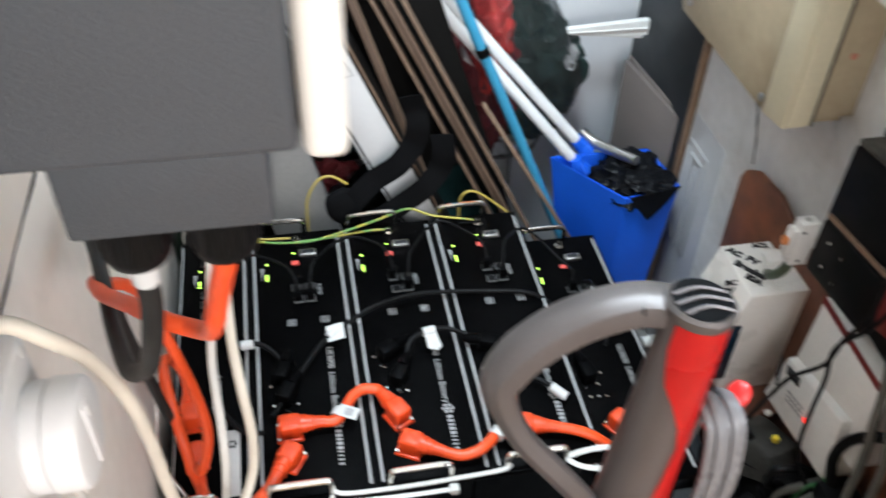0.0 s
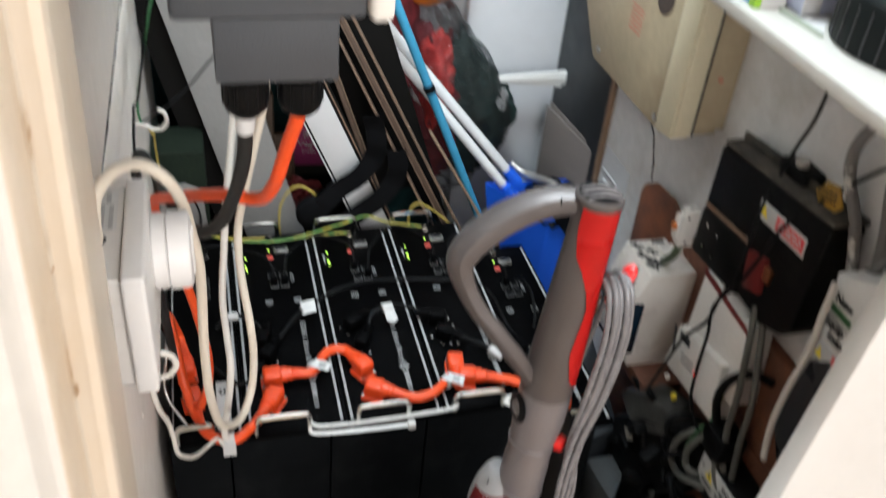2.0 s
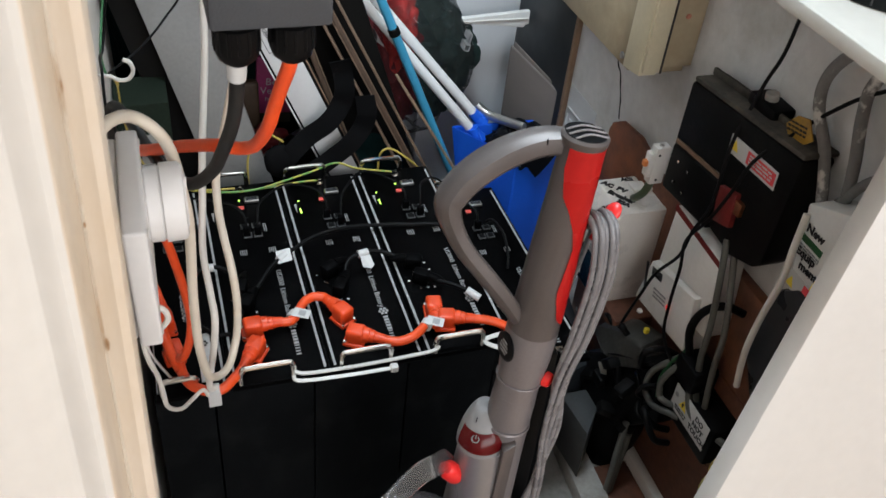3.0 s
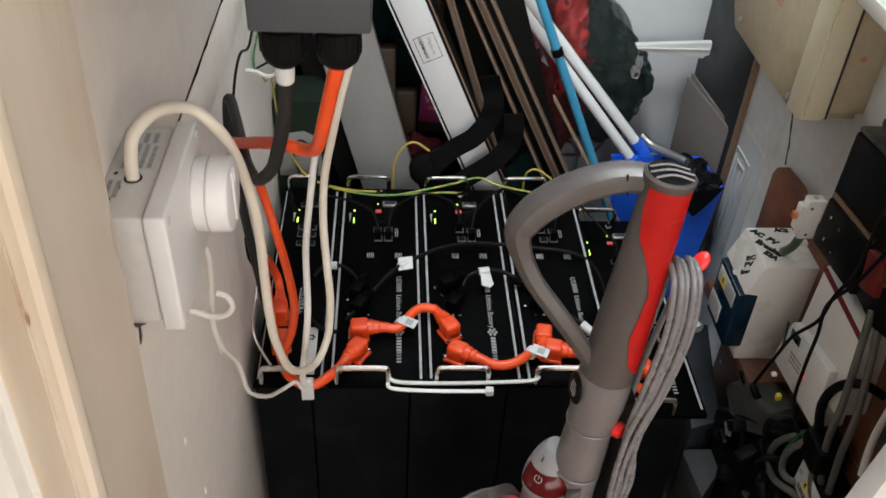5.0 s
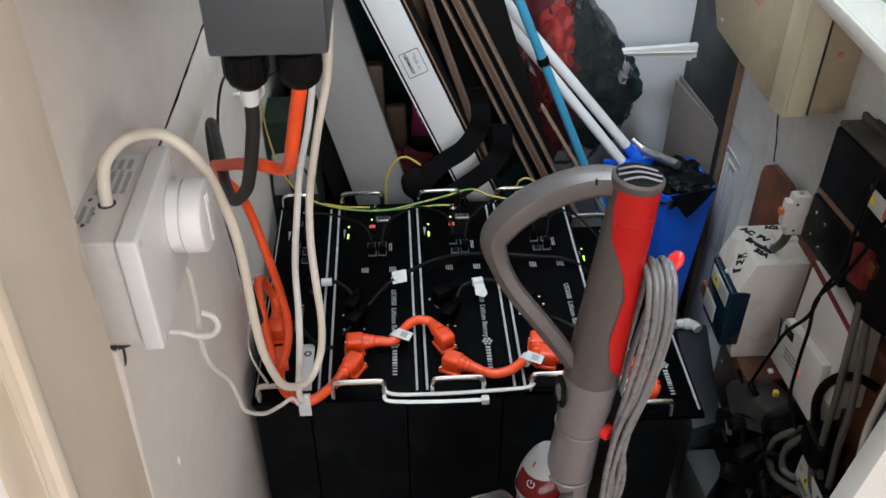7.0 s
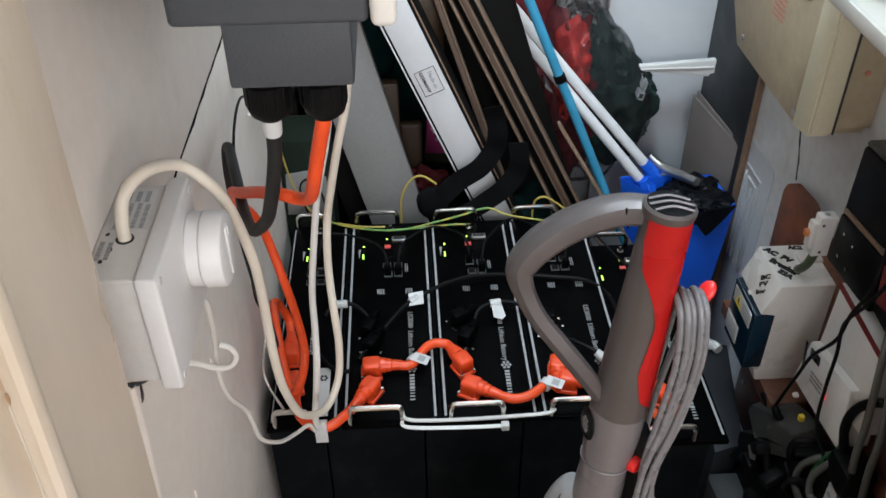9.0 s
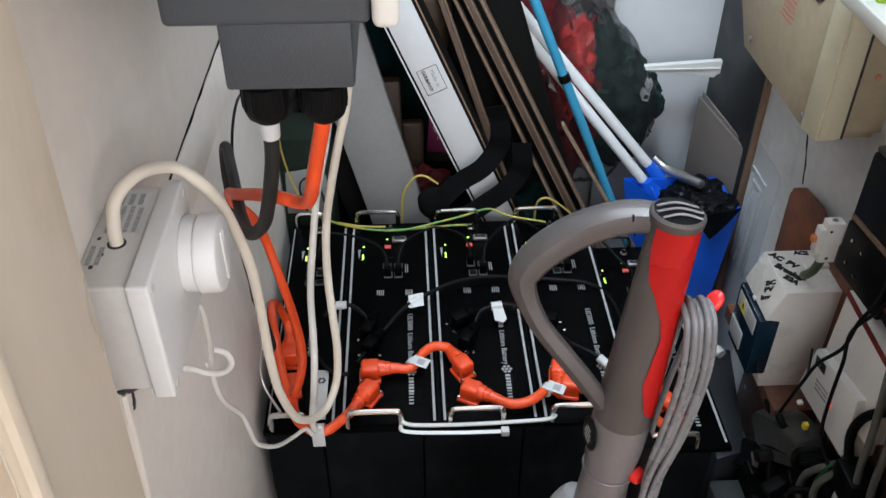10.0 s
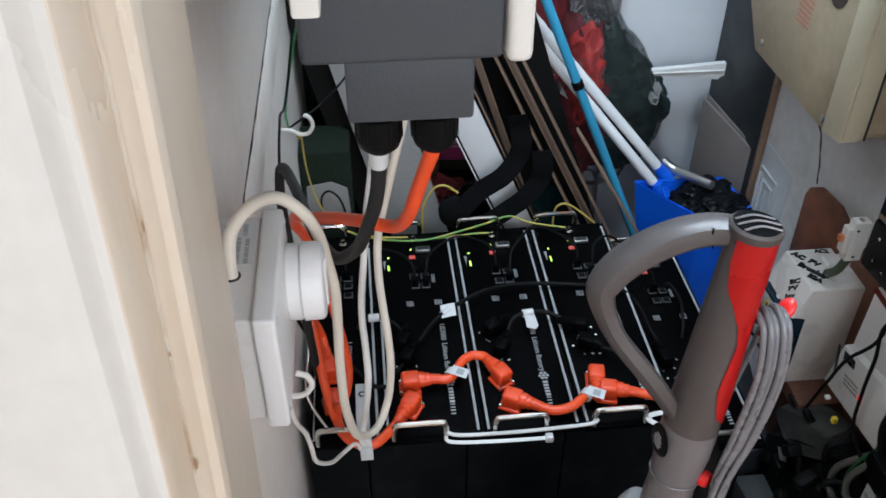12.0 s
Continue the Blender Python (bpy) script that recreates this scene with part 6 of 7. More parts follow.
single("fuse_carrier", box(0.69, XR, -0.03, 0.028, 0.768, 0.786, 0.004), BLACK_PLASTIC, "small black fuse carrier on the meter box", "fuse")
single("fuse_button", rod((0.705, 0.0, 0.785), (0.703, 0.0, 0.796), 0.009, 16), RUBBLE, "pale round button on the fuse carrier", "button")
yt = thing("warning_tag", (0.69, -0.08, 0.78), "ochre plastic warning tag on the wall", "tag")
part("tag", prism([(0.688, -0.056, 0.787), (0.688, -0.07, 0.806), (0.688, -0.09, 0.812), (0.688, -0.107, 0.792), (0.688, -0.096, 0.78), (0.688, -0.066, 0.774)], (0.003, 0, 0), bev=0.001), OCHRE, yt)
blank(axes((0.6876, -0.062, 0.781), (0, -1, 0.2), (0, 0.2, 1)), 0, 0, 0.034, 0.016, 3, INK, yt, 7)

# breaker row
br = thing("circuit_breaker", (0.66, 0.14, 0.6), "white single-pole circuit breaker with orange toggle", "breaker")
part("body", box(0.6415, 0.665, 0.117, 0.134, 0.577, 0.641, 0.002), GREY_WHITE, br)
part("front", box(0.634, 0.643, 0.118, 0.133, 0.59, 0.631, 0.002), GREY_WHITE, br)
part("toggle", box(0.628, 0.636, 0.121, 0.13, 0.608, 0.618, 0.002), ORANGE_CAP, br, "orange toggle")
for x, z in ((0.6475, 0.629), (0.652, 0.585)):
    part("rivet", rod((x, 0.1172, z), (x, 0.1162, z), 0.0022, 8), SMOKE, br)
part("terminal", rod((0.653, 0.126, 0.64), (0.653, 0.126, 0.6418), 0.004, 10), STEEL, br)
fb = thing("fuse_board", (0.68, 0.05, 0.58), "open black fuse board with red switch", "fuse board")
part("carrier", prism([(0.664, 0.116, 0.575), (0.664, 0.116, 0.65), (0.664, -0.002, 0.662), (0.664, -0.006, 0.585)], (0.03, 0, 0), bev=0.003), BLACK_PLASTIC, fb)
for k in range(5):
    y = 0.098 - 0.02 * k
    part("way", box(0.67, 0.69, y - 0.016, y, 0.652 + 0.002 * k, 0.664 + 0.002 * k, 0.002), METER_BLACK if k % 2 else RUBBLE, fb)
for y, z in ((0.09, 0.635), (0.064, 0.634), (0.089, 0.6), (0.063, 0.598)):
    part("screw", rod((0.665, y, z), (0.661, y, z), 0.0024, 10), CHROME, fb)
part("wooden_strip", prism([(0.667, 0.116, 0.652), (0.667, 0.0, 0.664), (0.667, 0.0, 0.67), (0.667, 0.116, 0.658)], (0.04, 0, 0)), WOOD_PALE, fb)
part("red_switch", prism([(0.662, -0.016, 0.609), (0.662, -0.006, 0.662), (0.662, -0.046, 0.673), (0.662, -0.052, 0.621)], (0.03, 0, 0), bev=0.003), DUSTY_RED, fb, "dusty red main switch")

# breaker enclosure with handwriting
pv = thing("breaker_enclosure", (0.65, 0.17, 0.33), "white breaker enclosure with a dark window and pen notes on top", "breaker box")
SIDE = ((0.711, 0.505), (0.627, 0.505), (0.608, 0.453), (0.6305, 0.453), (0.6305, 0.345), (0.621, 0.34), (0.626, 0.317), (0.711, 0.317))
part("body", prism([(x, 0.1395, z) for x, z in SIDE], (0, 0.0965, 0), bev=0.0018), WHITE_PLASTIC, pv)
wm = axes((0.6, 0.229, 0.345), (0, -1, 0), (0, 0, 1))
part("window", box(0.0, 0.0905, 0.0, 0.107, -0.03, 0.0, 0.003, m=wm), NAVY, pv, "dark navy hinged window")
part("latch", box(0.035, 0.043, 0.1068, 0.1108, -0.016, -0.006, 0.001, m=wm), WHITE_PLASTIC, pv)
part("knockout", lathe((0.675, 0.165, 0.5045), (0.675, 0.165, 0.5062), ((0, 0.0125), (1, 0.0118)), 26), WHITE_PLASTIC, pv)
part("conduit_entry", box(0.672, 0.708, 0.19, 0.214, 0.504, 0.511, 0.002), WHITE_PLASTIC, pv)
w1 = part("warning_label", box(0.008, 0.08, 0.072, 0.1, 0.0, 0.0008, 0.0002, m=wm), LABEL, pv, "white label with a yellow warning triangle")
part("yellow_triangle", prism([wm @ Vector((0.018, 0.074, 0.0009)), wm @ Vector((0.042, 0.074, 0.0009)), wm @ Vector((0.03, 0.097, 0.0009))], wm.to_3x3() @ Vector((0, 0, 0.0004))), WARN_YELLOW, w1)
part("bolt_mark", prism([wm @ Vector((0.029, 0.09, 0.0014)), wm @ Vector((0.032, 0.09, 0.0014)), wm @ Vector((0.033, 0.079, 0.0014)), wm @ Vector((0.028, 0.083, 0.0014))], wm.to_3x3() @ Vector((0, 0, 0.0003))), INK, w1)
blank(wm @ pose(0, 0, 0.0009), 0.046, 0.076, 0.03, 0.02, 3, PRINT_DIM, w1, 2)
w2 = part("warning_label", box(0.002, 0.05, 0.012, 0.046, 0.0, 0.0008, 0.0002, m=wm), LABEL, pv, "white printed label")
blank(wm @ pose(0, 0, 0.0009), 0.006, 0.016, 0.04, 0.026, 5, PRINT_DIM, w2, 3)
# pen notes on the top and on the sloping side
for wds, px, py, size in (("AC", 0.63, 0.226, 0.0145), ("PV", 0.648, 0.206, 0.0145), ("Breaker", 0.629, 0.2, 0.0145), ("32A", 0.633, 0.174, 0.013)):
    writing(wds, size, axes((px, py, 0.5053), (0.62, -0.79, 0), (0.79, 0.62, 0)), INK, pv, "handwriting", 0.0003, 0.0011)
writing("AC2", 0.011, axes((0.668, 0.226, 0.5053), (1, -0.1, 0), (0.1, 1, 0)), INK, pv, "handwriting", 0.0003, 0.0008)
for wds, y, up in (("BC", 0.186, 0.029), ("PV", 0.18, 0.021), ("Inv", 0.176, 0.009)):
    writing(wds, 0.0095, axes((0.608 + 0.343 * up - 0.0006, y, 0.453 + 0.94 * up + 0.0002), (0.25, -0.675, 0.693), (0.23, 0.737, 0.634)) @ Matrix.Diagonal((1.9, 1, 1, 1)), INK, pv, "handwriting", 0.0003, 0.0004)
HAZY_GREEN = material("hazy_green_sleeve", (0.06, 0.085, 0.045), 0.4, var=0.3, scale=40, bump=0.1, second=(0.12, 0.13, 0.09), second_at=0.62)
cord("green_stub", [(0.668, 0.178, 0.503), (0.659, 0.168, 0.514), (0.653, 0.152, 0.528), (0.652, 0.136, 0.55), (0.652, 0.126, 0.579)], 0.0062, HAZY_GREEN, "hazy green sleeved cable bent into the breaker")

# kWh meter and the white unit behind it
me_ = thing("energy_meter", (0.67, 0.02, 0.38), "small white electronic meter with display and red lamp", "meter")
part("body", prism([(0.652, 0.085, 0.378), (0.652, 0.069, 0.467), (0.652, -0.05, 0.492), (0.652, -0.062, 0.395)], (0.045, 0, 0), bev=0.004), GREY_WHITE, me_)
fm = axes((0.6515, 0.074, 0.378), (0, -0.978, 0.2), (0, 0.15, 0.98))
part("display", box(0.03, 0.058, 0.066, 0.08, 0, 0.0012, 0.0004, m=fm), SMOKE, me_)
part("strip", box(0.012, 0.018, 0.035, 0.08, 0, 0.0008, 0.0002, m=fm), SMOKE, me_)
part("lamp", rod(fm @ Vector((0.085, 0.037, 0)), fm @ Vector((0.085, 0.037, 0.002)), 0.0042, 14), material("red_lamp", (1.0, 0.04, 0.03), 0.4, emit=2.0, var=0, bump=0), me_, "lit red lamp")
blank(fm @ pose(0.04, 0.03, 0), 0, 0, 0.035, 0.02, 3, PRINT_DIM, me_, 11)
wu = thing("white_unit", (0.70, 0.0, 0.4), "white wall unit with a red stripe along its edge", "unit")
part("body", prism([(0.664, 0.07, 0.42), (0.664, 0.065, 0.575), (0.664, -0.06, 0.566), (0.664, -0.08, 0.44)], (0.042, 0, 0), bev=0.003), GREY_WHITE, wu)
part("red_stripe", prism([(0.6632, 0.066, 0.576), (0.6632, -0.06, 0.567), (0.6632, -0.062, 0.558), (0.6632, 0.066, 0.566)], (0.001, 0, 0)), DUSTY_RED, wu)

# lower junction boxes
jb = thing("junction_box", (0.68, -0.12, 0.25), "black junction box with a printed warning plate", "junction box")
part("body", prism([(0.656, -0.07, 0.268), (0.656, -0.072, 0.344), (0.656, -0.178, 0.344), (0.656, -0.178, 0.268)], (0.049, 0, 0), bev=0.006), BLACK_PLASTIC, jb)
dm = axes((0.6535, -0.076, 0.319), (0, -1, 0), (0, 0, 1))
dn = part("warning_plate", box(0.0, 0.094, -0.024, 0.026, 0, 0.0012, 0.0006, m=dm), LABEL, jb, "white warning plate")
up_m = axes((0.6522, -0.076, 0.319), (0, -1, 0), (0, 0, 1))
part("yellow_triangle", prism([up_m @ Vector((0.018, -0.004, 0)), up_m @ Vector((0.038, -0.004, 0)), up_m @ Vector((0.028, 0.014, 0))], up_m.to_3x3() @ Vector((0, 0, 0.0004))), WARN_YELLOW, dn)
part("bolt_mark", prism([up_m @ Vector((0.026, 0.008, 0.0005)), up_m @ Vector((0.031, 0.008, 0.0005)), up_m @ Vector((0.0285, 0.003, 0.0005)), up_m @ Vector((0.031, 0.003, 0.0005)), up_m @ Vector((0.026, -0.003, 0.0005)), up_m @ Vector((0.028, 0.002, 0.0005)), up_m @ Vector((0.0255, 0.002, 0.0005))], up_m.to_3x3() @ Vector((0, 0, 0.0003))), INK, dn)
part("logo_dot", rod(up_m @ Vector((0.008, 0.008, 0)), up_m @ Vector((0.008, 0.008, 0.0004)), 0.0045, 14, None, 0), PRINT_DIM, dn)
blank(up_m @ pose(0.012, -0.018, 0), 0, 0, 0.03, 0.01, 2, INK, dn, 4)
for i, wds in enumerate(("DO", "NOT", "TOUCH")):
    writing(wds, 0.0128, up_m @ pose((0.061, 0.0575, 0.0505)[i], (0.0095, -0.0035, -0.0165)[i], 0.0002), INK, dn, "lettering", 0.0003, 0.0004)
hd = thing("service_head", (0.68, 0.08, 0.1), "black bitumen-covered cable head with looped tails", "cable head")
part("pot", lathe((0.672, 0.075, 0.0), (0.676, 0.07, 0.2), ((0, 0.05), (0.5, 0.06), (0.8, 0.055), (1, 0.035)), 26), METER_BLACK, hd)
part("dome", prism([(0.628, 0.14, 0.252), (0.622, 0.12, 0.282), (0.628, 0.07, 0.318), (0.636, 0.01, 0.338), (0.634, -0.005, 0.3), (0.622, 0.03, 0.272), (0.612, 0.075, 0.262)], (0.045, 0.006, 0.012), bev=0.006), DOME, hd, "smoky see-through plastic cover, dusty")
part("body", prism([(0.618, 0.115, 0.13), (0.612, 0.12, 0.225), (0.622, 0.05, 0.285), (0.65, -0.045, 0.355), (0.655, -0.07, 0.3), (0.652, -0.065, 0.235), (0.622, 0.0, 0.155), (0.618, 0.06, 0.12)], (0.06, 0.0, 0.0), bev=0.008), METER_BLACK, hd)
part("tab", prism([(0.612, 0.075, 0.243), (0.612, 0.05, 0.262), (0.611, 0.042, 0.245), (0.611, 0.058, 0.232)], (-0.001, 0, 0)), RUBBLE, hd, "torn pale paper tab")
part("clip", box(0.608, 0.63, 0.05, 0.08, 0.2, 0.222, 0.004, m=None), BLACK_PLASTIC, hd)
single("yellow_clip", box(0.644, 0.652, 0.021, 0.029, 0.352, 0.363, 0.002), WARN_YELLOW, "small yellow cable marker", "marker")
single("white_clip", box(0.644, 0.652, 0.052, 0.06, 0.369, 0.375, 0.002), WHITE_PLASTIC, "small white cable clip", "clip")

cu = thing("consumer_unit", (0.70, -0.2, 0.6), "white consumer unit with pen notes and warning labels", "consumer unit")
part("body", prism([(0.668, -0.158, 0.742), (0.668, -0.29, 0.80), (0.668, -0.29, 0.64), (0.668, -0.175, 0.648)], (0.055, 0, 0), bev=0.003), GREY_WHITE, cu)
um = axes((0.6672, -0.158, 0.728), (0, -0.93, -0.02), (0, 0.02, 1))
for wds, px, py in (("New", 0.014, -0.016), ("Equip", 0.012, -0.05), ("ment", 0.026, -0.064)):
    writing(wds, 0.016, um @ pose(px, py, 0.0003, 0, 0, 4), INK, cu, "handwriting", 0.0003, 0.0005)
part("maker_bar", box(0.012, 0.05, -0.03, -0.021, 0, 0.0006, 0, m=um), GREEN_WIRE, cu, smooth=0)
blank(um @ pose(0.014, -0.04, 0.0002), 0, 0, 0.036, 0.007, 2, PRINT_DIM, cu, 3)
part("yellow_panel", prism([um @ Vector((0.06, -0.045, 0)), um @ Vector((0.085, -0.02, 0)), um @ Vector((0.085, -0.075, 0)), um @ Vector((0.055, -0.075, 0))], um.to_3x3() @ Vector((0, 0, 0.0008))), WARN_YELLOW, cu)
w3 = part("warning_label", box(0.015, 0.085, -0.098, -0.072, 0, 0.0008, 0.0002, m=um), LABEL, cu, "white, yellow and red warning label")
part("red_panel", box(0.047, 0.083, -0.096, -0.075, 0.0008, 0.0011, 0, m=um), WARN_RED, w3, smooth=0)
part("yellow_triangle", prism([um @ Vector((0.018, -0.094, 0.0009)), um @ Vector((0.032, -0.094, 0.0009)), um @ Vector((0.025, -0.079, 0.0009))], um.to_3x3() @ Vector((0, 0, 0.0004))), WARN_YELLOW, w3)
single("smoked_cover", prism([(0.664, -0.165, 0.61), (0.664, -0.158, 0.50), (0.664, -0.20, 0.44), (0.664, -0.29, 0.47), (0.664, -0.29, 0.64), (0.664, -0.20, 0.643)], (0.041, 0, 0), bev=0.006), SMOKE, "smoked grey plastic cover under the consumer unit", "cover")
cord("white_conduit", [(0.66, -0.17, 0.735), (0.652, -0.179, 0.691), (0.65, -0.184, 0.643), (0.65, -0.177, 0.58), (0.65, -0.175, 0.513), (0.655, -0.18, 0.45)], 0.0045, WHITE_CABLE, "flat white cable clipped beside the consumer unit")
for k, pts in enumerate((
        [(0.704, -0.158, 0.68), (0.702, -0.148, 0.718), (0.70, -0.121, 0.782), (0.70, -0.086, 0.823), (0.70, -0.079, 0.86), (0.70, -0.098, 0.898), (0.702, -0.128, 0.918), (0.706, -0.2, 0.95)],
        [(0.706, -0.182, 0.70), (0.704, -0.176, 0.739), (0.702, -0.166, 0.796), (0.70, -0.15, 0.85), (0.70, -0.146, 0.887), (0.702, -0.165, 0.92), (0.706, -0.22, 0.96)],
        [(0.706, -0.16, 0.735), (0.702, -0.174, 0.754), (0.70, -0.2, 0.798), (0.70, -0.26, 0.85)])):
    cord("lead_cable", pts, 0.0072 if k < 2 else 0.006, GREY_CONDUIT, "old grey lead-sheathed cable with flaking paint", group="lead cables")

# dark flexes down the meters
cord("black_flex", [(0.712, 0.0, 1.03), (0.705, 0.001, 0.92), (0.70, 0.001, 0.853), (0.697, 0.012, 0.806), (0.68, 0.005, 0.765), (0.662, -0.006, 0.732), (0.655, -0.014, 0.69), (0.65, -0.02, 0.635), (0.644, -0.008, 0.585), (0.642, 0.0, 0.535), (0.64, 0.036, 0.47), (0.64, 0.056, 0.41), (0.635, 0.075, 0.33), (0.64, 0.085, 0.29)], 0.0025, BLACK_RUBBER, "black flex hanging across the meters")
cord("black_flex", [(0.706, -0.24, 0.95), (0.702, -0.151, 0.88), (0.70, -0.104, 0.829), (0.69, -0.075, 0.784), (0.664, -0.054, 0.733), (0.658, -0.04, 0.675), (0.65, -0.026, 0.62), (0.643, -0.003, 0.565), (0.641, -0.012, 0.52), (0.641, -0.014, 0.46), (0.642, -0.022, 0.4), (0.65, -0.05, 0.365), (0.66, -0.08, 0.36)], 0.0025, BLACK_RUBBER, "black flex hanging across the meters")
cord("black_flex", [(0.70, -0.1, 0.5), (0.68, -0.09, 0.508), (0.665, -0.078, 0.5), (0.657, -0.064, 0.472), (0.655, -0.06, 0.435), (0.66, -0.072, 0.395)], 0.0062, BLACK_RUBBER, "thick black tail bent behind the meter")
cord("grey_cable", [(0.67, -0.05, 0.60), (0.66, -0.075, 0.55), (0.655, -0.095, 0.48), (0.655, -0.10, 0.42), (0.66, -0.11, 0.36), (0.67, -0.12, 0.32)], 0.0048, GREY_CABLE, "grey twin cable dropping below the fuse board", group="grey cables")
cord("grey_cable", [(0.68, -0.055, 0.60), (0.672, -0.085, 0.55), (0.665, -0.115, 0.48), (0.665, -0.12, 0.42), (0.668, -0.13, 0.34), (0.67, -0.14, 0.27)], 0.0048, GREY_CABLE, "grey twin cable dropping below the fuse board", group="grey cables")
cord("grey_cable", [(0.672, -0.045, 0.365), (0.645, -0.043, 0.352), (0.636, -0.03, 0.318), (0.636, -0.033, 0.281), (0.638, -0.056, 0.274), (0.645, -0.083, 0.286), (0.664, -0.1, 0.283)], 0.0052, GREY_CABLE, "grey cable tail looped below the meter", group="grey cables")
cord("grey_cable", [(0.672, -0.07, 0.385), (0.648, -0.068, 0.372), (0.64, -0.056, 0.33), (0.64, -0.062, 0.303), (0.645, -0.076, 0.3), (0.662, -0.085, 0.298)], 0.005, GREY_CABLE, "grey cable tail looped below the meter", group="grey cables")
cord("grey_cable", [(0.66, -0.09, 0.39), (0.655, -0.10, 0.36), (0.655, -0.115, 0.33), (0.66, -0.14, 0.315), (0.665, -0.165, 0.325), (0.67, -0.19, 0.33)], 0.0055, GREY_CABLE, "grey cable bent over the junction box", group="grey cables")
cord("grey_cable", [(0.63, -0.02, 0.19), (0.622, -0.032, 0.12), (0.62, -0.037, 0.07), (0.62, -0.037, 0.0)], 0.006, GREY_CABLE, "pale cable running down to the floor", group="grey cables")
cord("grey_cable", [(0.64, -0.02, 0.16), (0.635, -0.025, 0.1), (0.63, -0.03, 0.05), (0.63, -0.03, 0.0)], 0.008, GREY_CABLE, "pale cable running down to the floor", group="grey cables")
cord("green_wire", [(0.66, -0.06, 0.44), (0.655, -0.065, 0.40), (0.65, -0.05, 0.36), (0.645, -0.045, 0.32), (0.65, -0.05, 0.27)], 0.003, GREEN_WIRE, "green earth wire among the grey cables")
single("cable_joint", box(0.645, 0.69, -0.115, -0.06, 0.355, 0.40, 0.008), BLACK_PLASTIC, "black cable joint box", "joint box")
# black tails and joints heaped over the cable head
rng = random.Random(4)
for k in range(12):
    p = Vector((rng.uniform(0.625, 0.655), rng.uniform(-0.07, 0.11), rng.uniform(0.22, 0.33)))
    q = p + Vector((rng.uniform(-0.02, 0.03), rng.uniform(-0.06, 0.06), rng.uniform(-0.05, 0.05)))
    mid = (p + q) / 2 + Vector((-0.015, 0, rng.uniform(-0.01, 0.03)))
    cord("black_tail", [p + Vector((0.03, 0, 0)), p, mid, q, q + Vector((0.03, 0, -0.02))], rng.uniform(0.003, 0.006), BLACK_RUBBER, "short taped cable tail over the cable head", group="cable tails")
for k in range(7):
    p = Vector((rng.uniform(0.61, 0.645), rng.uniform(-0.04, 0.12), rng.uniform(0.17, 0.3)))
    m = pose(p.x, p.y, p.z, rng.uniform(-50, 50), rng.uniform(-50, 50), rng.uniform(0, 180))
    single("tape_joint", box(-0.016, 0.016, -0.011, 0.011, -0.009, 0.009, 0.004, m=m), METER_BLACK, "black taped joint on the cable head", "joint", "taped joints")
# rubble and skirting by the floor
single("skirting_board", box(0.688, 0.706, -0.30, 0.45, 0.0, 0.045, 0.003), GREY_WHITE, "scuffed off-white skirting board", "skirting")
single("floor_plank", prism([(0.555, -0.30, 0.0), (0.575, 0.10, 0.0), (0.62, 0.10, 0.0), (0.61, -0.30, 0.0)], (0, 0, 0.035), bev=0.002), RUBBLE, "dirty pale plank lying on the floor", "plank")
single("slate_block", prism([(0.573, 0.096, 0.0), (0.625, 0.112, 0.0), (0.667, 0.338, 0.0), (0.611, 0.346, 0.0)], (0, 0, 0.2), bev=0.003), SLATE, "dark slate-grey block standing beside the batteries", "block")
single("slate_offcut", prism([(0.567, 0.08, 0.0355), (0.576, -0.005, 0.0355), (0.618, 0.045, 0.0355), (0.617, 0.09, 0.0355), (0.572, 0.09, 0.0355)], (0, 0.004, 0.115), bev=0.002), SLATE_PALE, "pale slate offcut standing on the floor plank", "slate")
single("floor_board", box(0.62, 0.688, -0.32, 0.02, 0.0, 0.02, 0.002), RED_BOARD, "red-brown board on the floor under the meters", "board")
elbow = thing("pipe_elbow", (0.625, 0.335, 0.2), "small off-white plastic pipe elbow lying on the slate block", "pipe fitting")
part("tube", sweep([(0.604, 0.33, 0.211), (0.622, 0.331, 0.2105), (0.636, 0.326, 0.2115), (0.642, 0.314, 0.2115)], 0.0088, 16), GREY_WHITE, elbow)
part("collar", rod((0.618, 0.331, 0.2108), (0.632, 0.329, 0.2112), 0.0108, 18), GREY_WHITE, elbow)
cord("frayed_wire", [(0.67, -0.2, 0.30), (0.66, -0.19, 0.24), (0.665, -0.2, 0.2), (0.67, -0.23, 0.17), (0.68, -0.26, 0.16)], 0.003, EARTH, "frayed green and yellow earth wire by the floor")

for k, q in enumerate(((0.66, -0.205, 0.3), (0.652, -0.215, 0.285), (0.66, -0.225, 0.29), (0.655, -0.198, 0.282))):
    cord("frayed_wire", [(0.672, -0.2, 0.33), Vector(q) + Vector((0.004, 0.004, 0.018)), q, Vector(q) + Vector((0.003, -0.012, -0.016))], 0.0016, YELLOW if k % 2 else COPPER, "frayed yellow wire end beside the junction box", group="frayed wires")
wb = thing("outlet_box", (0.69, -0.26, 0.3), "off-white plastic outlet box low on the wall", "box")
part("body", box(0.664, XR, -0.31, -0.236, 0.31, 0.475, 0.004), GREY_WHITE, wb)
part("cover", box(0.658, 0.6645, -0.306, -0.24, 0.315, 0.47, 0.002), WHITE_PLASTIC, wb)

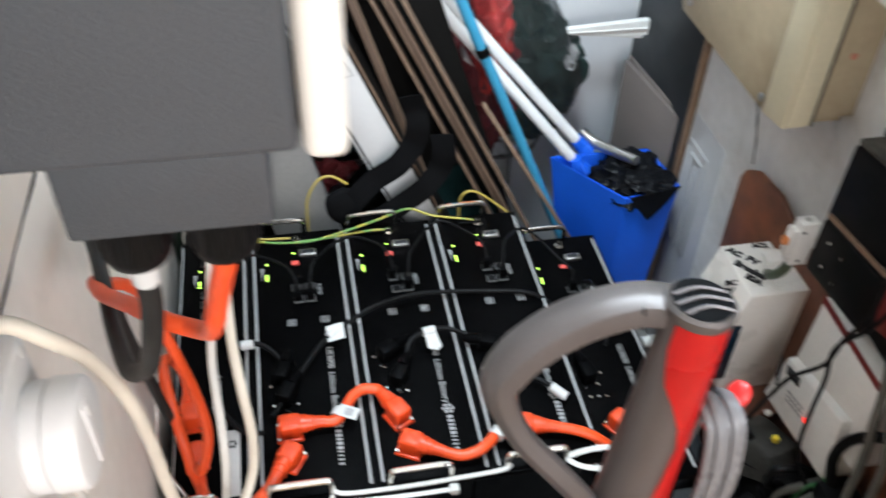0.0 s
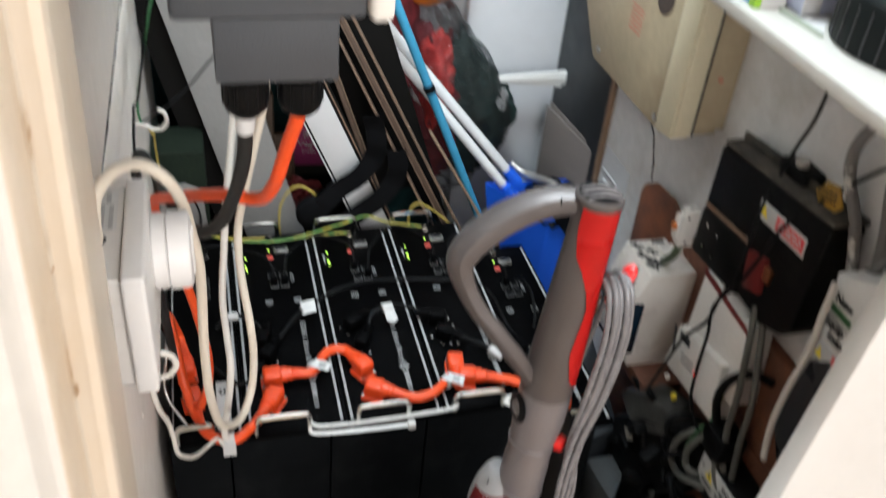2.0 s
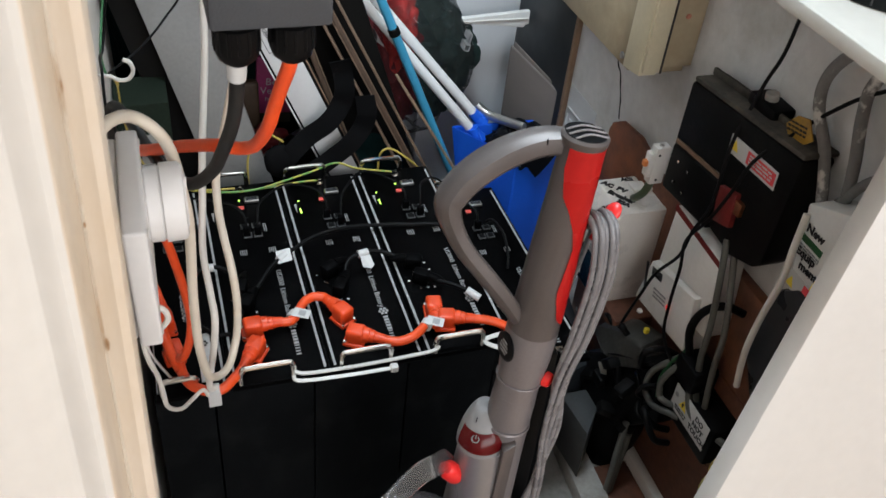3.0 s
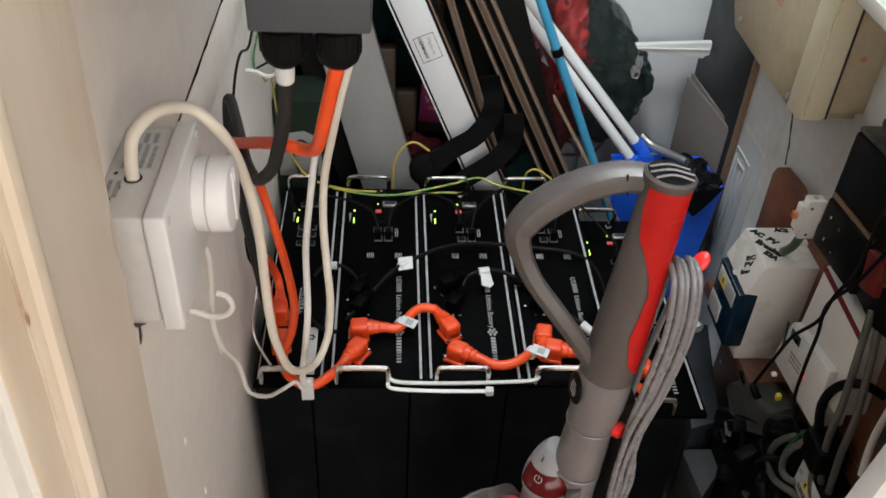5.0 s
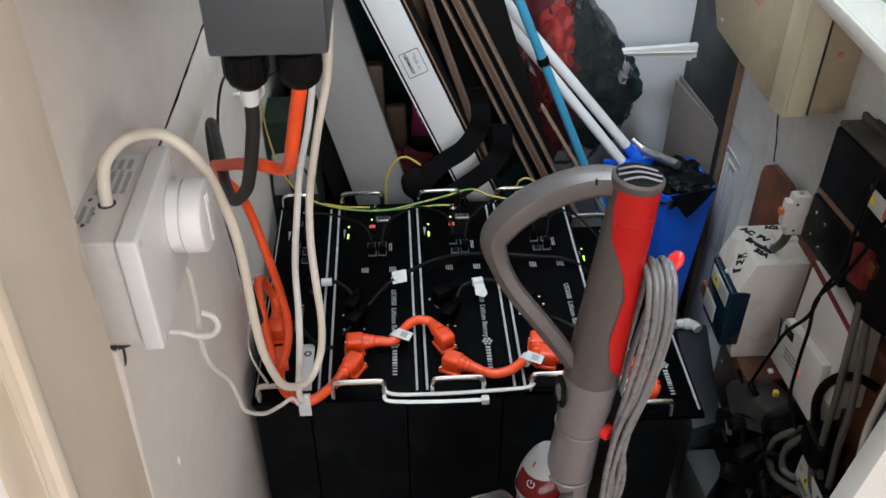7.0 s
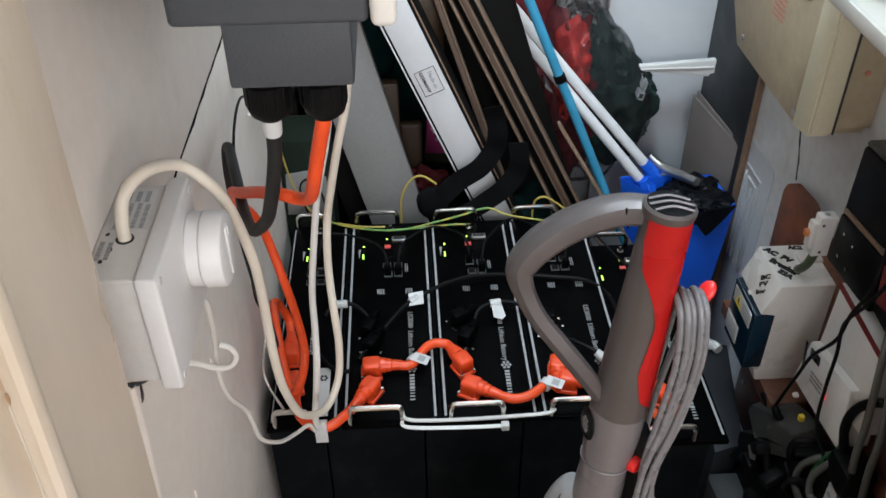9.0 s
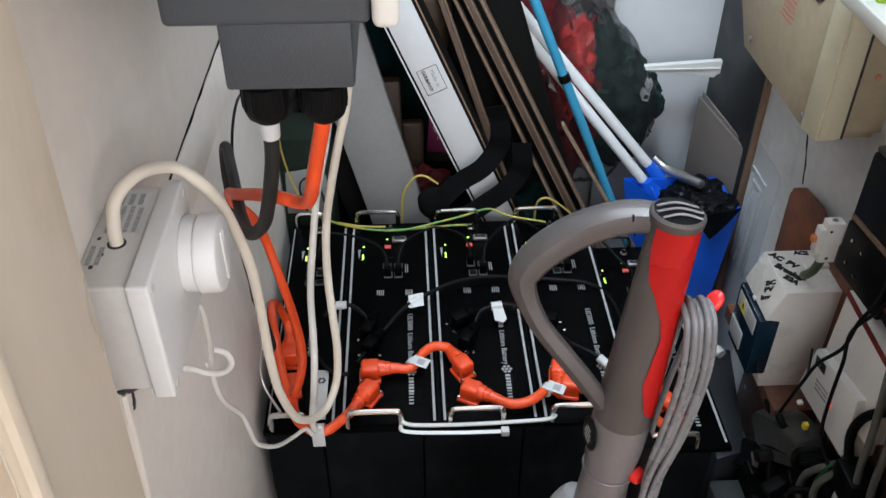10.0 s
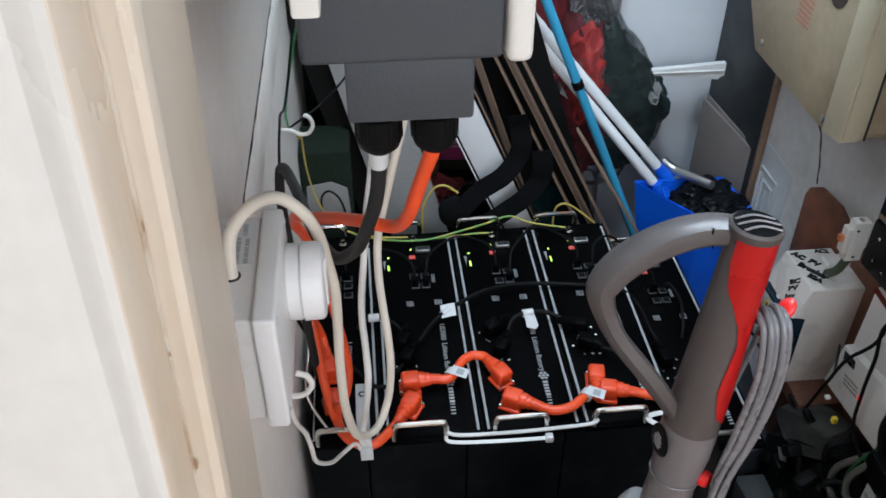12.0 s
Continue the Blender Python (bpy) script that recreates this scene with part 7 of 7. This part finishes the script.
# ---- shelf over the meters ----
sh = thing("shelf", (0.6, -0.1, 1.04), "white painted shelf along the wall", "shelf")
SZ = 1.0525
part("board", box(0.4575, XR, -0.395, 0.21, 1.041, SZ, 0.001), SHELF_WHITE, sh)
part("lipping", box(0.453, 0.4575, -0.395, 0.21, 1.0395, SZ + 0.0005, 0.0015), SHELF_WHITE, sh)
sb = thing("blue_carton", (0.5, -0.05, SZ), "blue printed carton with a lime edge on the shelf", "carton")
part("body", box(0.466, 0.497, -0.144, 0.16, SZ, 1.30, 0.002), LIGHT_BLUE_BOX, sb)
part("white_end", box(0.472, 0.497, -0.1455, -0.1442, SZ, 1.30, 0), CARTON_WHITE, sb, smooth=0)
part("lime_edge", box(0.4645, 0.4715, -0.1465, -0.136, SZ, 1.30, 0.001), LIME, sb)
part("leaf_print", prism([(0.4657, -0.089, 1.07), (0.4657, -0.099, 1.079), (0.4657, -0.118, 1.095), (0.4657, -0.105, 1.125), (0.4657, -0.1, 1.3), (0.4657, -0.075, 1.3), (0.4657, -0.081, 1.117)], (-0.0006, 0, 0)), LIME, sb)
part("sun_print", rod((0.4661, -0.04, 1.2), (0.4653, -0.04, 1.2), 0.03, 24, None, 0), WARN_YELLOW, sb)
blank(axes((0.4655, -0.1, 1.058), (0, -1, 0), (0, 0, 1)), 0, 0, 0.032, 0.011, 2, INK, sb, 13)


def puffy(bm):
    """A filled wrapper: fine uneven bulges on a box."""
    bmesh.ops.subdivide_edges(bm, edges=bm.edges[:], cuts=3, use_grid_fill=True)
    for v in bm.verts:
        if v.co.z > SZ + 0.002:
            v.co += noise.noise_vector(v.co * 60) * 0.0015
    return bm


single("blue_packet", box(0.4985, 0.575, -0.139, 0.1, SZ, 1.2, 0.004), DARK_BLUE_PACK, "deep blue packet standing behind the carton", "packet")
lp = thing("lilac_packet", (0.53, -0.155, SZ), "lilac-white printed packet standing on the shelf", "packet")
part("wrapper", puffy(box(0.499, 0.558, -0.168, -0.1405, SZ, 1.092, 0.004, 2)), PACK_BLUE, lp)
part("pale_side", box(0.4982, 0.516, -0.1692, -0.168, SZ + 0.003, 1.089, 0), CARTON_WHITE, lp, "white printed panel", smooth=0)
for z in (1.063, 1.071, 1.08):
    part("fold", sweep([(0.518, -0.1686, z), (0.535, -0.1692, z + 0.001), (0.556, -0.1686, z - 0.001)], 0.0009, 6), PACK_BLUE, lp)
gb = thing("green_bag", (0.56, -0.19, 1.1), "folded pale green plastic bag lying over the packets", "bag")
part("front_fold", prism([(0.487, -0.17, 1.094), (0.5, -0.178, 1.093), (0.56, -0.184, 1.1015), (0.63, -0.182, 1.11), (0.64, -0.12, 1.22), (0.52, -0.125, 1.2)], (0.002, 0.006, 0.006), bev=0.0015), GREEN_BAG, gb)
part("back_fold", prism([(0.5, -0.165, 1.1), (0.57, -0.172, 1.112), (0.64, -0.17, 1.115), (0.65, -0.1, 1.24), (0.54, -0.1, 1.23)], (0.004, 0.02, 0.006), bev=0.003), GREEN_BAG, gb)
for q in (((0.502, -0.179, 1.096), (0.51, -0.167, 1.122), (0.52, -0.149, 1.152), (0.53, -0.128, 1.195)), ((0.512, -0.1795, 1.099), (0.55, -0.172, 1.122), (0.6, -0.164, 1.138), (0.635, -0.158, 1.146))):
    part("crease", sweep(q, 0.002, 8, radii=(0.0008, 0.0022, 0.0016, 0.0008)), GREEN_BAG, gb)
single("paper_sheet", prism([(0.492, -0.172, SZ), (0.527, -0.171, SZ), (0.51, -0.19, SZ), (0.4965, -0.208, SZ)], (0, 0, 0.0012)), CARTON_WHITE, "white paper sheet lying on the shelf", "paper")
single("paper_edge", prism([(0.4865, -0.152, SZ), (0.4905, -0.152, SZ), (0.4945, -0.211, SZ), (0.4915, -0.211, SZ)], (0, 0, 0.003)), PALE_GREEN_CARD, "pale grey-green card edge on the shelf", "card")
PX, PY = 0.57, -0.244
pot = thing("ribbed_tub", (PX, PY, SZ), "black ribbed plastic tub with a dark green lid", "tub")
part("wall", lathe((PX, PY, SZ), (PX, PY, SZ + 0.05), ((0, 0.0745), (0.03, 0.0772), (0.9, 0.0778), (0.95, 0.0765), (1, 0.074)), 64), POT_BLACK, pot)
for k in range(32):
    a = 2 * math.pi * k / 32
    part("rib", sweep([(PX + 0.0775 * math.cos(a), PY + 0.0775 * math.sin(a), SZ + 0.003), (PX + 0.078 * math.cos(a), PY + 0.078 * math.sin(a), SZ + 0.04)], 0.0009, 5, 1, smooth=False), SMOKE, pot)
part("lid", lathe((PX, PY, SZ + 0.049), (PX, PY, SZ + 0.056), ((0, 0.073), (0.4, 0.073), (0.8, 0.066), (1, 0.06)), 56), LID_GREEN, pot, "dark green lid")
cp = thing("bottle_cap", (0.556, -0.234, SZ + 0.056), "white-topped black screw cap lying on the tub", "cap")
part("skirt", lathe((0.556, -0.234, SZ + 0.056), (0.556, -0.234, SZ + 0.067), ((0, 0.029), (1, 0.028)), 36), POT_BLACK, cp, "black rim")
part("top", lathe((0.556, -0.234, SZ + 0.067), (0.556, -0.234, SZ + 0.075), ((0, 0.0275), (0.6, 0.027), (1, 0.023)), 36), WHITE_PLASTIC, cp)
